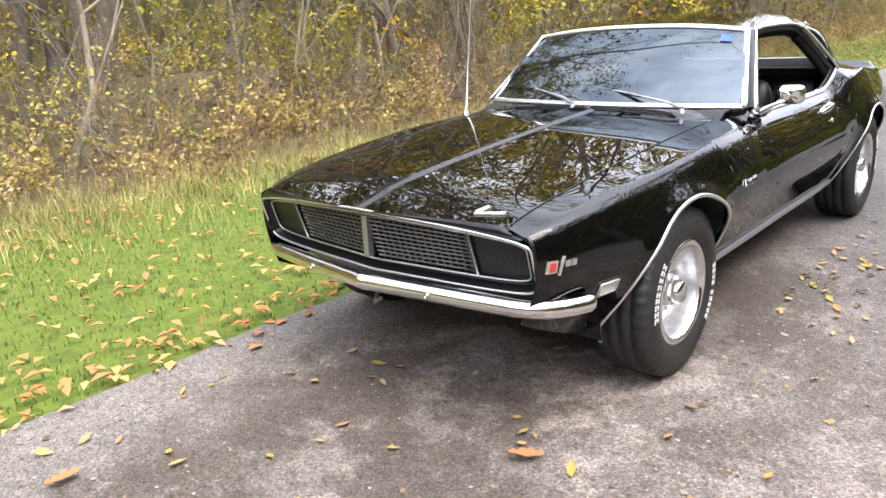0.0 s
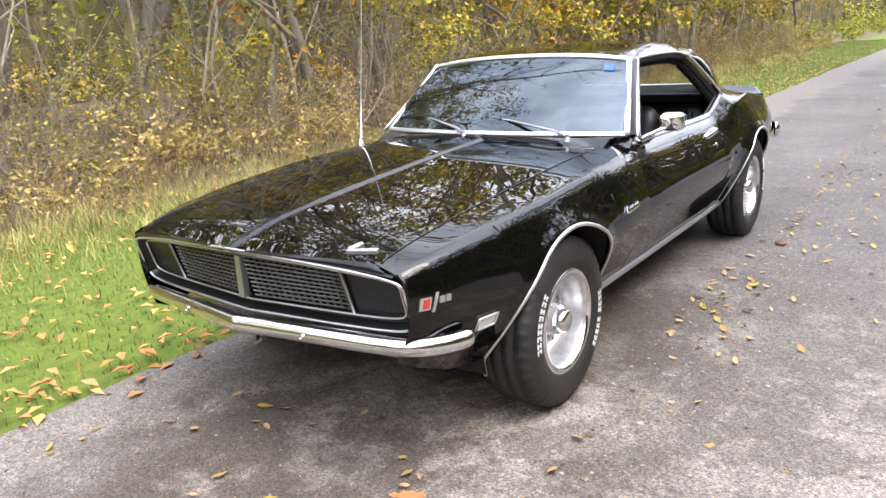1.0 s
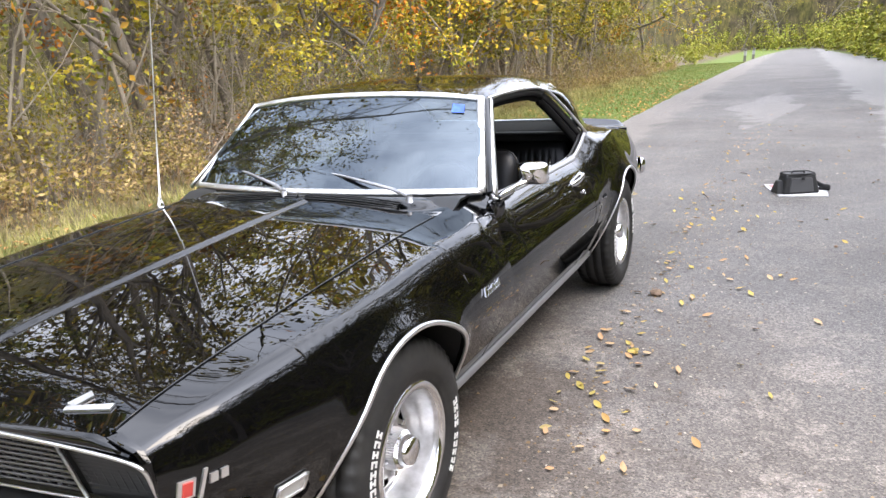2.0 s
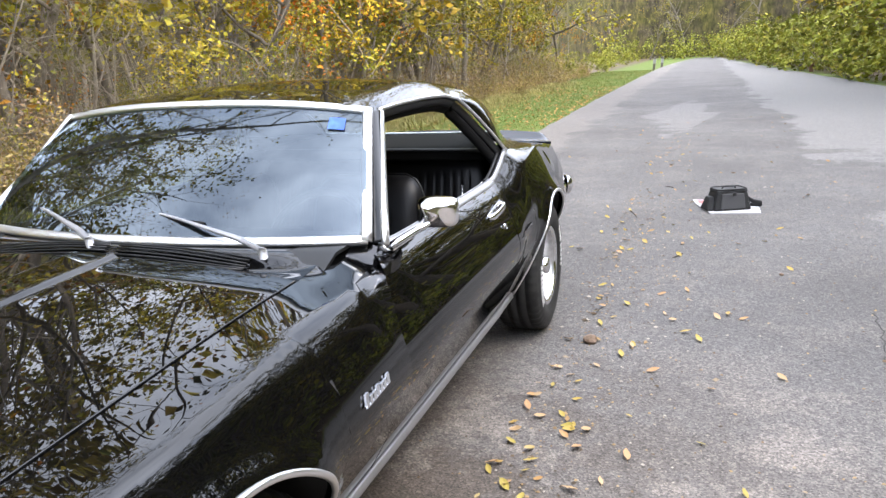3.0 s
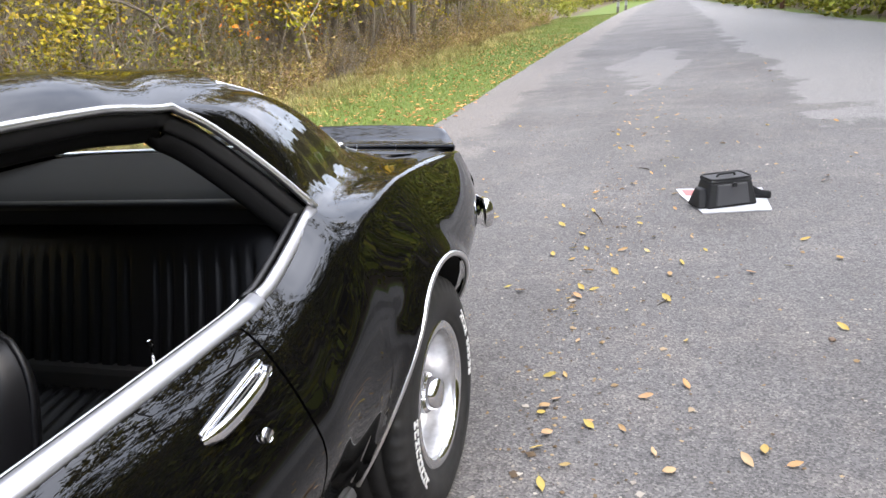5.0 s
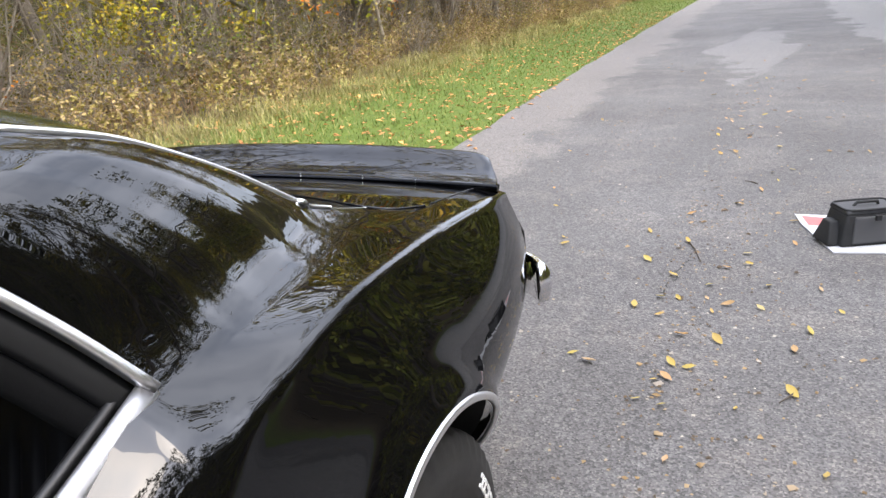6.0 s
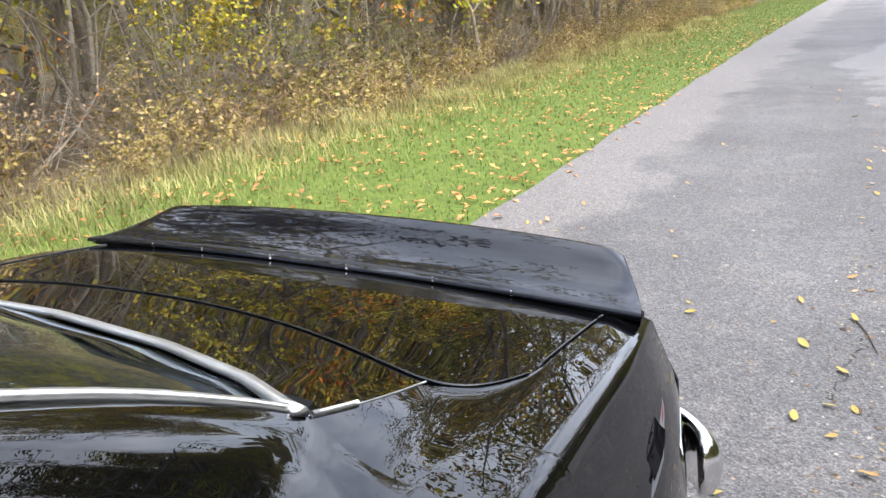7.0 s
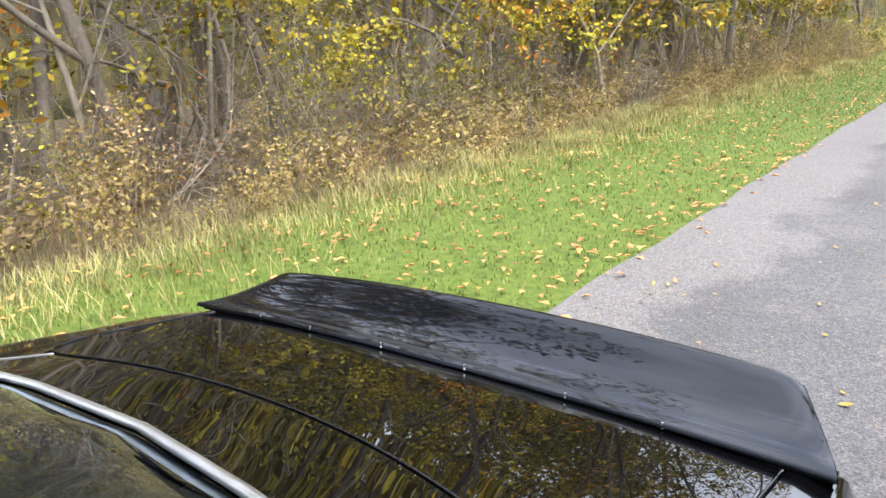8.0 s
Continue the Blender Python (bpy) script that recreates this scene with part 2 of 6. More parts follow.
def tube_data(points, radius, sides=8, closed=False, flat=(1.0, 1.0), up=(0, 0, 1)):
    """Vertices and faces of a bar that follows points; radius may be a list."""
    p = np.asarray(points, float)
    n = len(p)
    r = np.full(n, radius) if np.isscalar(radius) else np.asarray(radius, float)
    if closed:
        t = np.roll(p, -1, 0) - np.roll(p, 1, 0)
    else:
        t = np.gradient(p, axis=0)
    t /= np.maximum(np.linalg.norm(t, axis=1), 1e-9)[:, None]
    u = np.cross(t, np.asarray(up, float))
    bad = np.linalg.norm(u, axis=1) < 1e-3
    u[bad] = np.cross(t[bad], (1, 0, 0.1))
    u /= np.linalg.norm(u, axis=1)[:, None]
    w = np.cross(u, t)
    a = np.linspace(0, 2 * np.pi, sides, endpoint=False) + np.pi / sides
    ring = u[:, None] * np.cos(a)[None, :, None] * flat[0] + w[:, None] * np.sin(a)[None, :, None] * flat[1]
    v = (p[:, None] + ring * r[:, None, None]).reshape(-1, 3)
    f = grid_faces(n, sides, closed, True)
    if not closed:
        f.append(tuple(range(sides))[::-1])
        f.append(tuple(range((n - 1) * sides, n * sides)))
    return v, f


def tube(name, points, radius, mat, parent, label="", sides=8, closed=False, flat=(1.0, 1.0), up=(0, 0, 1), smooth=True):
    v, f = tube_data(points, radius, sides, closed, flat, up)
    return link_mesh(name, v, f, mat, parent, label, smooth)


def smooth_curve(points, n):
    """n points along a Catmull-Rom curve through the given ones."""
    p = np.asarray(points, float)
    q = np.vstack([2 * p[0] - p[1], p, 2 * p[-1] - p[-2]])
    out = []
    for s in np.linspace(0, len(p) - 1, n):
        i = min(int(s), len(p) - 2)
        t = s - i
        a, b, c, d = q[i], q[i + 1], q[i + 2], q[i + 3]
        out.append(0.5 * (2 * b + (c - a) * t + (2 * a - 5 * b + 4 * c - d) * t * t + (3 * b - a - 3 * c + d) * t ** 3))
    return np.array(out)


def box(bm, x0, x1, y0, y1, z0, z1, bevel=0.0):
    r = bmesh.ops.create_cube(bm, size=1.0, matrix=Matrix.Translation(((x0 + x1) / 2, (y0 + y1) / 2, (z0 + z1) / 2)) @ Matrix.Diagonal((x1 - x0, y1 - y0, z1 - z0, 1)))
    if bevel:
        e = list({e for v in r["verts"] for e in v.link_edges})
        bmesh.ops.bevel(bm, geom=e, offset=bevel, segments=2, affect="EDGES", profile=0.5)


def block(name, x0, x1, y0, y1, z0, z1, mat, parent, label="", bevel=0.004):
    bm = bmesh.new()
    box(bm, x0, x1, y0, y1, z0, z1, bevel)
    return part(name, bm, mat, parent, label)


def pchip(xs, ys, x):
    """Monotone cubic through a table."""
    xs, ys = np.asarray(xs, float), np.asarray(ys, float)
    h, d = np.diff(xs), np.diff(ys, axis=0) / np.diff(xs).reshape(-1, *([1] * (ys.ndim - 1)))
    m = np.zeros_like(ys)
    m[0], m[-1] = d[0], d[-1]
    same = d[:-1] * d[1:] > 0
    w1 = (2 * h[1:] + h[:-1]).reshape(-1, *([1] * (ys.ndim - 1)))
    w2 = (h[1:] + 2 * h[:-1]).reshape(-1, *([1] * (ys.ndim - 1)))
    with np.errstate(divide="ignore", invalid="ignore"):
        hm = (w1 + w2) / (w1 / d[:-1] + w2 / d[1:])
    m[1:-1] = np.where(same, hm, 0)
    x = min(max(x, xs[0]), xs[-1])
    i = min(max(int(np.searchsorted(xs, x)) - 1, 0), len(xs) - 2)
    t = (x - xs[i]) / h[i]
    return ((1 + 2 * t) * (1 - t) ** 2 * ys[i] + t * (1 - t) ** 2 * h[i] * m[i] + t * t * (3 - 2 * t) * ys[i + 1] + t * t * (t - 1) * h[i] * m[i + 1])


# ---- the car: x across (driver's side positive), y towards its tail ----
car = new("car")
tagged(car, "glossy black two-door coupe with chrome trim parked on asphalt", "car")

WHEEL_F, WHEEL_R, WHEEL_Z = 0.0, 2.743, 0.332
# half sections of the body side: y, then x and z of six points from the rocker up to the inner top edge
SIDE = [
    (-0.76, 0.630, 0.42, 0.670, 0.50, 0.692, 0.58, 0.692, 0.64, 0.678, 0.706, 0.604, 0.746),
    (-0.68, 0.650, 0.38, 0.710, 0.48, 0.738, 0.58, 0.736, 0.65, 0.708, 0.735, 0.612, 0.766),
    (-0.50, 0.665, 0.31, 0.745, 0.43, 0.790, 0.54, 0.787, 0.65, 0.750, 0.766, 0.616, 0.790),
    (-0.25, 0.675, 0.27, 0.775, 0.41, 0.845, 0.56, 0.838, 0.66, 0.782, 0.794, 0.618, 0.813),
    (0.00, 0.690, 0.25, 0.795, 0.41, 0.878, 0.58, 0.866, 0.68, 0.800, 0.815, 0.620, 0.832),
    (0.45, 0.700, 0.25, 0.799, 0.42, 0.885, 0.60, 0.872, 0.70, 0.806, 0.843, 0.626, 0.862),
    (0.66, 0.702, 0.25, 0.799, 0.42, 0.881, 0.60, 0.867, 0.70, 0.801, 0.845, 0.632, 0.872),
    (0.83, 0.704, 0.25, 0.799, 0.42, 0.876, 0.60, 0.855, 0.706, 0.790, 0.841, 0.632, 0.890),
    (0.93, 0.705, 0.25, 0.799, 0.42, 0.875, 0.60, 0.853, 0.708, 0.787, 0.833, 0.735, 0.882),
    (1.50, 0.708, 0.25, 0.796, 0.42, 0.866, 0.60, 0.840, 0.71, 0.776, 0.820, 0.730, 0.868),
    (2.05, 0.712, 0.25, 0.796, 0.42, 0.863, 0.60, 0.836, 0.71, 0.776, 0.816, 0.727, 0.864),
    (2.15, 0.713, 0.26, 0.799, 0.425, 0.865, 0.60, 0.839, 0.71, 0.780, 0.826, 0.724, 0.872),
    (2.40, 0.715, 0.27, 0.806, 0.43, 0.872, 0.61, 0.852, 0.71, 0.792, 0.905, 0.712, 0.962),
    (2.745, 0.715, 0.28, 0.825, 0.44, 0.874, 0.62, 0.860, 0.73, 0.769, 0.938, 0.672, 0.946),
    (3.00, 0.705, 0.31, 0.806, 0.46, 0.856, 0.62, 0.840, 0.73, 0.745, 0.921, 0.636, 0.932),
    (3.25, 0.685, 0.35, 0.780, 0.49, 0.828, 0.62, 0.814, 0.73, 0.725, 0.893, 0.635, 0.902),
    (3.50, 0.655, 0.40, 0.735, 0.52, 0.784, 0.62, 0.772, 0.73, 0.709, 0.860, 0.645, 0.868),
    (3.66, 0.630, 0.44, 0.690, 0.53, 0.735, 0.62, 0.732, 0.72, 0.690, 0.829, 0.645, 0.842),
]
SIDE_Y = [r[0] for r in SIDE]
SIDE_P = np.array([r[1:] for r in SIDE]).reshape(-1, 6, 2)


def section(y):
    return pchip(SIDE_Y, SIDE_P, y)


ARCHES = ((WHEEL_F, 0.335, 0.370), (WHEEL_R + 0.01, 0.335, 0.385))


def arch_low(y):
    """Height of the wheel openings' edge at y, or 0."""
    z = 0.0
    for cy, cz, r in ARCHES:
        if abs(y - cy) < r:
            z = cz + math.sqrt(r * r - (y - cy) ** 2)
    return z


def side_column(y, n=22, cut=""):
    """Points of the driver's side at y, from its lower edge up; cut names a panel that keeps its own top edge past the shut line."""
    p = section(min(y, 0.83) if cut == "fender" else max(y, 0.93) if cut == "door" else y)
    c = smooth_curve(p, 101)
    crest = min(max((y - 2.10) / 0.35, 0.0), 1.0)
    if y < 0.95 and cut != "door":
        # the fender's upper edge rolls over in a small radius
        k = 1.0 if cut else min(max((0.95 - y) / 0.35, 0.0), 1.0)
        roll = np.vstack([p[:4], p[3] + 0.72 * (p[4] - p[3]), p[4] + (-0.006, -0.005), p[4] + 0.12 * (p[5] - p[4]), p[4] + 0.55 * (p[5] - p[4]), p[5:]])
        c = c * (1 - k) + k * smooth_curve(roll, 101)
    if crest:
        # the tail's upper edge is a pressed crease
        sharp = np.vstack([p[:4], p[3] + 0.86 * (p[4] - p[3]), p[4:5], p[4] + 0.14 * (p[5] - p[4]), p[4] + 0.6 * (p[5] - p[4]), p[5:]])
        c = c * (1 - crest) + crest * smooth_curve(sharp, 101)
    z0 = max(c[0, 1], arch_low(y))
    c[:, 1] = np.maximum.accumulate(c[:, 1] + np.arange(101) * 1e-6)
    z = z0 + (c[-1, 1] - z0) * (np.linspace(0, 1, n) ** 0.9)
    # even steps along the curve rather than in height near the flat top
    length = np.concatenate([[0], np.cumsum(np.hypot(*np.diff(c, axis=0).T))])
    l0 = np.interp(z0, c[:, 1], length)
    l = np.linspace(l0, length[-1], n)
    x, z = np.interp(l, length, c[:, 0]), np.interp(l, length, c[:, 1])
    pts = np.stack([x, np.full(n, y), z], 1)
    for cy, cz, r in ARCHES:
        d = np.hypot(pts[:, 1] - cy, pts[:, 2] - cz) - r
        pts[:, 0] += 0.016 * np.exp(-(d / 0.035) ** 2) * (pts[:, 2] > 0.30)
    return pts


def side_panel(name, y0, y1, mirror, label="", lean0=0.0, lean1=0.0, cut=""):
    ys = list(np.linspace(y0, y1, max(6, int((y1 - y0) / 0.03))))
    for cy, cz, r in ARCHES:
        for a in np.linspace(-math.pi / 2, math.pi / 2, 49):
            y = cy + r * math.sin(a)
            if y0 < y < y1:
                ys.append(y)
        for e in (-1.0005, 1.0005):
            if y0 < cy + e * r < y1:
                ys.append(cy + e * r)
    ys = sorted(set(round(y, 4) for y in ys))
    g = np.array([side_column(y, 22, cut) for y in ys])
    if lean0 or lean1:
        # the shut line leans back near the top
        w = ((g[:, :, 1] - y0) / (y1 - y0))
        h = np.maximum((g[:, :, 2] - 0.66) / 0.22, 0.0) ** 2
        dy = h * (lean0 * (1 - w) ** 8 + lean1 * w ** 8)
        for a, k in zip(*np.nonzero(dy > 0.002)):
            g[a, k] = side_column(g[a, k, 1] + dy[a, k], 22, cut)[k]
    if mirror:
        g[:, :, 0] *= -1
    return sheet(name, g, PAINT, car, label, 0.006, flip=mirror)


for mirror in (False, True):
    side_panel("front_fender", -0.76, 0.741, mirror, "", 0.0, 0.13, "fender")
    side_panel("door", 0.747, 2.022, mirror, "black door with its window wound down", 0.13, 0.0, "door")


def along_top(y):
    """The inner top edge of the body side at y."""
    return section(y)[5]


# hood: a crowned panel with a raised centre ridge that narrows to the prow
def hood_z(x, y):
    s = along_top(min(y, 0.655))
    u = min(abs(x) / max(s[0], 1e-3), 1.0)
    crown = 0.020 + 0.012 * (y + 0.85)
    z = s[1] + crown * (1 - u ** 2.2)
    w = 0.010 + 0.068 * min(max((y + 0.85) / 1.4, 0), 1)
    z += 0.010 / (1 + math.exp(min((abs(x) - w) * 320, 50)))
    return z


def hood_front(x):
    return -0.862 + 0.085 * (abs(x) / 0.6) ** 1.2


ROWS = np.linspace(0, 1, 46)
xs = np.concatenate([-np.linspace(0.995, 0.17, 18), np.linspace(-0.15, 0.15, 41), np.linspace(0.17, 0.995, 18)])
g = []
for v in ROWS:
    row = []
    for u in xs:
        y0 = hood_front(u * 0.6)
        y = y0 + (0.645 - y0) * v
        x = u * along_top(max(y, -0.76))[0]
        z = hood_z(x, max(y, -0.76))
        z -= 0.35 * max(-0.76 - y, 0) * 0.6
        row.append((x, y, z))
    g.append(row)
sheet("hood", g, PAINT, car, "black hood with a raised centre ridge", 0.006, flip=True)

def ws_low(u):
    x = u * 0.706
    return np.array((x, 0.774 + 0.136 * abs(u) ** 2.1, 0.920 - 0.008 * u * u))


def ws_top(u):
    return np.array((u * 0.588, 1.190 + 0.040 * u * u, 1.272 - 0.036 * abs(u) ** 2.4))


# cowl between hood and windshield, with its louvred vent
def cowl_z(u, y, v):
    s = along_top(y)
    z = s[1] + 0.035 * (1 - abs(u) ** 2.2) - 0.026 * math.exp(-((v - 0.25) / 0.2) ** 2) * (1 - abs(u) ** 6)
    w = min(max((v - 0.45) / 0.5, 0.0), 1.0)
    w = w * w * (3 - 2 * w)
    return z + (ws_low(u * 0.9)[2] - 0.008 - z) * w * (1 - abs(u) ** 12)


g = []
for v in np.linspace(0, 1, 16):
    row = []
    for u in np.linspace(-1, 1, 41):
        y = 0.652 + (ws_low(u * 0.63 / 0.706)[1] + 0.012 - 0.652) * v
        row.append((u * (min(along_top(y)[0], 0.632) - 0.002), y, cowl_z(u, y, v)))
    g.append(row)
sheet("cowl_panel", g, PAINT, car, "black cowl below the windshield", 0.006, flip=True)

# corner of the fender's shelf under the windshield pillar
for side in (1, -1):
    g = [[(side * x, y, 0.8885 - 0.30 * max(x - 0.64, 0.0) - 0.004) for x in np.linspace(0.60, 0.752, 8)] for y in np.linspace(0.80, 0.955, 6)]
    sheet("shelf_corner", g, PAINT, car, "", 0.005, flip=side > 0)
    # sloped foot of the windshield frame down to the shelf
    g = []
    for v in np.linspace(0, 1, 6):
        row = []
        for u in np.linspace(0.80, 1.03, 14):
            T = ws_low(u) + (0, 0.010, -0.004)
            foot = np.array((T[0] + 0.006, T[1] - 0.066, 0.8845 - 0.30 * max(T[0] - 0.634, 0.0)))
            p = foot * (1 - v) + T * v
            p[2] -= 0.010 * 4 * v * (1 - v) * 0.5
            row.append((side * p[0], p[1], p[2]))
        g.append(row)
    sheet("windshield_foot", g, PAINT, car, "", 0.004, flip=side > 0)

# roof and greenhouse
EDGE = [(1.23, 0.596, 1.236), (1.32, 0.592, 1.242), (1.45, 0.583, 1.246), (1.70, 0.571, 1.248), (2.00, 0.560, 1.240), (2.20, 0.549, 1.218), (2.32, 0.528, 1.226), (2.45, 0.505, 1.230)]


def roof_edge(y):
    return pchip([e[0] for e in EDGE], np.array([e[1:] for e in EDGE]), y)


def roof_crown(y):
    return float(np.interp(y, [1.23, 1.45, 1.75, 2.10, 2.30, 2.45], [0.036, 0.060, 0.080, 0.086, 0.070, 0.050]))


def roof_rise(u, y):
    """Height of the roof over its rail: a low crown with shoulders that turn down."""
    t = max(0.0, 1 - (1 - abs(u)) * roof_edge(y)[0] / 0.095)
    return roof_crown(y) * (0.38 * (1 - u * u) + 0.62 * (1 - t ** 1.8))


g = []
for y in np.linspace(1.23, 2.45, 42):
    e = roof_edge(y)
    row = []
    for u in np.sin(np.linspace(-1, 1, 61) * math.pi / 2):
        bow = -0.045 * (1 - u * u) * max(0, (1.5 - y) / 0.27) if y < 1.5 else 0.05 * (1 - u * u) * max(0, (y - 2.2) / 0.25)
        row.append((u * e[0], y + bow, e[1] + roof_rise(u, y)))
    g.append(row)
sheet("roof", g, PAINT, car, "", 0.006, flip=True)


def coons(top, bottom, left, right, bulge=0.0, axis=(1, 0, 0.3)):
    """A patch between four edge curves; rows run from top to bottom."""
    top, bottom, left, right = (np.asarray(c, float) for c in (top, bottom, left, right))
    n, m = len(left), len(top)
    v, u = np.linspace(0, 1, n)[:, None, None], np.linspace(0, 1, m)[None, :, None]
    s = (1 - v) * top[None] + v * bottom[None] + (1 - u) * left[:, None] + u * right[:, None]
    s -= (1 - u) * (1 - v) * top[0] + u * (1 - v) * top[-1] + (1 - u) * v * bottom[0] + u * v * bottom[-1]
    swell = v ** 1.3 * (1 - v) ** 1.6 / 0.1385
    return s + bulge * np.asarray(axis) * (1 - (2 * u - 1) ** 4) * swell


RIDGE = [(0.505, 2.45, 1.230), (0.503, 2.60, 1.190), (0.502, 2.70, 1.150), (0.504, 2.82, 1.092), (0.511, 2.92, 1.034), (0.522, 2.998, 0.984)]
Q_CORNER = (0.712, 2.40, 0.962)
RG_LOW = [(0.0, 3.085, 0.972), (0.25, 3.066, 0.975), (0.42, 3.030, 0.981), (0.515, 2.994, 0.985)]
G_CORNER = (0.522, 2.998, 0.984)
QUARTER_Y = sorted(set([round(y, 4) for y in list(np.linspace(2.028, 3.66, 56)) + [2.40, 3.0]] + [round(ARCHES[1][0] + ARCHES[1][2] * math.sin(a), 4) for a in np.linspace(-math.pi / 2, math.pi / 2, 49)]
                       + [round(ARCHES[1][0] + e * ARCHES[1][2] * 1.0005, 4) for e in (-1, 1)]))
# tail deck: the panel round the rear glass, the decklid and the spoiler on it
def deck_z(x, y):
    edge = along_top(y)
    u = min(abs(x) / edge[0], 1)
    rise = np.interp(y, [2.95, 3.10, 3.28, 3.5, 3.7], [0.050, 0.036, 0.024, 0.018, 0.014])
    return edge[1] + rise * (1 - u ** 2.4)


def glass_low_y(x):
    return float(np.interp(abs(x), [p[0] for p in RG_LOW], [p[1] for p in RG_LOW]))


LID = 0.630


def lid_seam_y(x):
    u = min(abs(x) / LID, 1)
    return 3.285 - 0.132 * u ** 2 + 0.162 * u ** 16


JOINT_X = 0.535


def tulip(u, v):
    """The panel between rear glass and decklid: u across, v towards the lid."""
    x0, x1 = u * 0.522, u * JOINT_X
    y0, y1 = glass_low_y(x0), lid_seam_y(x1)
    z0 = np.interp(abs(x0), [q[0] for q in RG_LOW], [q[2] for q in RG_LOW]) - 0.003
    z1 = deck_z(x1, y1)
    return (x0 + (x1 - x0) * v, y0 + (y1 - y0) * v, z0 + (z1 - z0) * v - 0.003 * math.sin(math.pi * v))


def shoulder_in(y):
    """Inner edge of the body's shoulder at y: along the joint, then round the decklid."""
    y1 = lid_seam_y(JOINT_X)
    if y < y1:
        q = tulip(1.0, (y - 2.998) / (y1 - 2.998))
        return q[0], q[2]
    xs = np.linspace(JOINT_X, LID, 60)
    x = float(np.interp(y, [lid_seam_y(k) for k in xs], xs))
    return x, deck_z(x, y)


g = [[tulip(u, v) for u in np.sin(np.linspace(-1, 1, 61) * math.pi / 2)] for v in np.linspace(0, 1, 14)]
sheet("tulip_panel", g, PAINT, car, "", 0.006, flip=True)
g = []
for v in np.linspace(0, 1, 20):
    row = []
    for u in np.sin(np.linspace(-1, 1, 61) * math.pi / 2):
        x = u * (LID - 0.003)
        y0 = lid_seam_y(x) + 0.003
        y = y0 + (3.655 - y0) * v
        row.append((x, y, deck_z(x, y)))
    g.append(row)
sheet("decklid", g, PAINT, car, "black decklid", 0.006, flip=True)
for side in (1, -1):
    # the quarter panel and the roof pillar above it are one pressing
    g = np.array([side_column(y, 40) for y in QUARTER_Y])
    cols = [k for k, y in enumerate(QUARTER_Y) if 2.3999 <= y <= 3.0001]
    n = len(cols)
    bottom = g[cols, -1]
    w = (bottom[:, 1] - 2.40) / 0.60
    top = np.array([(roof_edge(y)[0], y, roof_edge(y)[1]) for y in 2.20 + 0.25 * w])
    left = smooth_curve([top[0], (0.580, 2.27, 1.165), (0.650, 2.345, 1.060), tuple(bottom[0])], 24)
    right = np.vstack([smooth_curve(RIDGE, 19), smooth_curve([G_CORNER, (0.560, 2.999, 0.955), tuple(bottom[-1])], 6)[1:]])
    p = coons(top, bottom, left, right, 0.042, (0.85, 0, 0.5))
    nv = g.shape[1]
    verts = [tuple(q) for q in g.reshape(-1, 3)]
    faces = grid_faces(len(QUARTER_Y), nv)
    base_id = len(verts)
    rows = p.shape[0]
    ids = np.zeros((rows, n), int)
    for r in range(rows - 1):
        for c in range(n):
            ids[r, c] = len(verts)
            verts.append(tuple(p[r, c]))
    ids[rows - 1] = [k * nv + nv - 1 for k in cols]
    for r in range(rows - 1):
        for c in range(n - 1):
            faces.append((ids[r + 1, c], ids[r + 1, c + 1], ids[r, c + 1], ids[r, c]))
    # the shoulder inboard of it, up to the joint and the lid's seam
    last = [int(k) for k in ids[-6:, n - 1]][::-1]
    for k, y in enumerate(QUARTER_Y):
        if y < 3.0005:
            continue
        x, z = shoulder_in(y)
        o, dip = g[k, -1], 0.012 * max(0, 1 - (y - 3.0) / 0.4) ** 2
        row = [k * nv + nv - 1]
        for w in np.linspace(0, 1, 6)[1:]:
            row.append(len(verts))
            verts.append((o[0] + (x - o[0]) * w, y, o[2] + (z - o[2]) * w - dip * 4 * w * (1 - w)))
        for j in range(5):
            faces.append((last[j], row[j], row[j + 1], last[j + 1]))
        last = row
    if side < 0:
        verts, faces = [(-x, y, z) for x, y, z in verts], [q[::-1] for q in faces]
    ob = link_mesh("rear_quarter_panel", verts, faces, PAINT, car)
    thicken(ob, 0.006, 62)
    j = [np.array(tulip(1.0, v)) * (side, 1, 1) + (0, 0, 0.0006) for v in np.linspace(0.35, 1, 10)]
    tube("panel_joint", j, 0.0014, BRIGHT_DARK, car, "", 5)
# rolled edges that catch the light along the hood and the lid
edge = [(x, lid_seam_y(x) + 0.005, deck_z(x, lid_seam_y(x)) + 0.0005) for x in np.sin(np.linspace(-1, 1, 81) * math.pi / 2) * (LID - 0.005)]
tube("lid_edge", edge, 0.0022, PAINT, car, "", 6)
for side in (1, -1):
    tube("lid_edge", [(side * (LID - 0.005), y, deck_z(LID - 0.005, y) + 0.0005) for y in np.linspace(3.33, 3.60, 12)], 0.0022, PAINT, car, "", 6)
    tube("hood_edge", [(side * (along_top(y)[0] - 0.006), y, hood_z(along_top(y)[0] - 0.006, y) + 0.001) for y in np.linspace(-0.755, 0.64, 40)], 0.0030, PAINT, car, "", 6)


def side_x(y, z):
    c = smooth_curve(section(y), 101)
    c[:, 1] = np.maximum.accumulate(c[:, 1] + np.arange(101) * 1e-6)
    return float(np.interp(z, c[:, 1], c[:, 0]))


# ---- front end ----
def face_y(x, z):
    """Depth of the nose at x and z: a shallow prow that leans forward at the top."""
    return -0.829 + 0.072 * (abs(x) / 0.66) ** 1.15 - 0.27 * (z - 0.64)


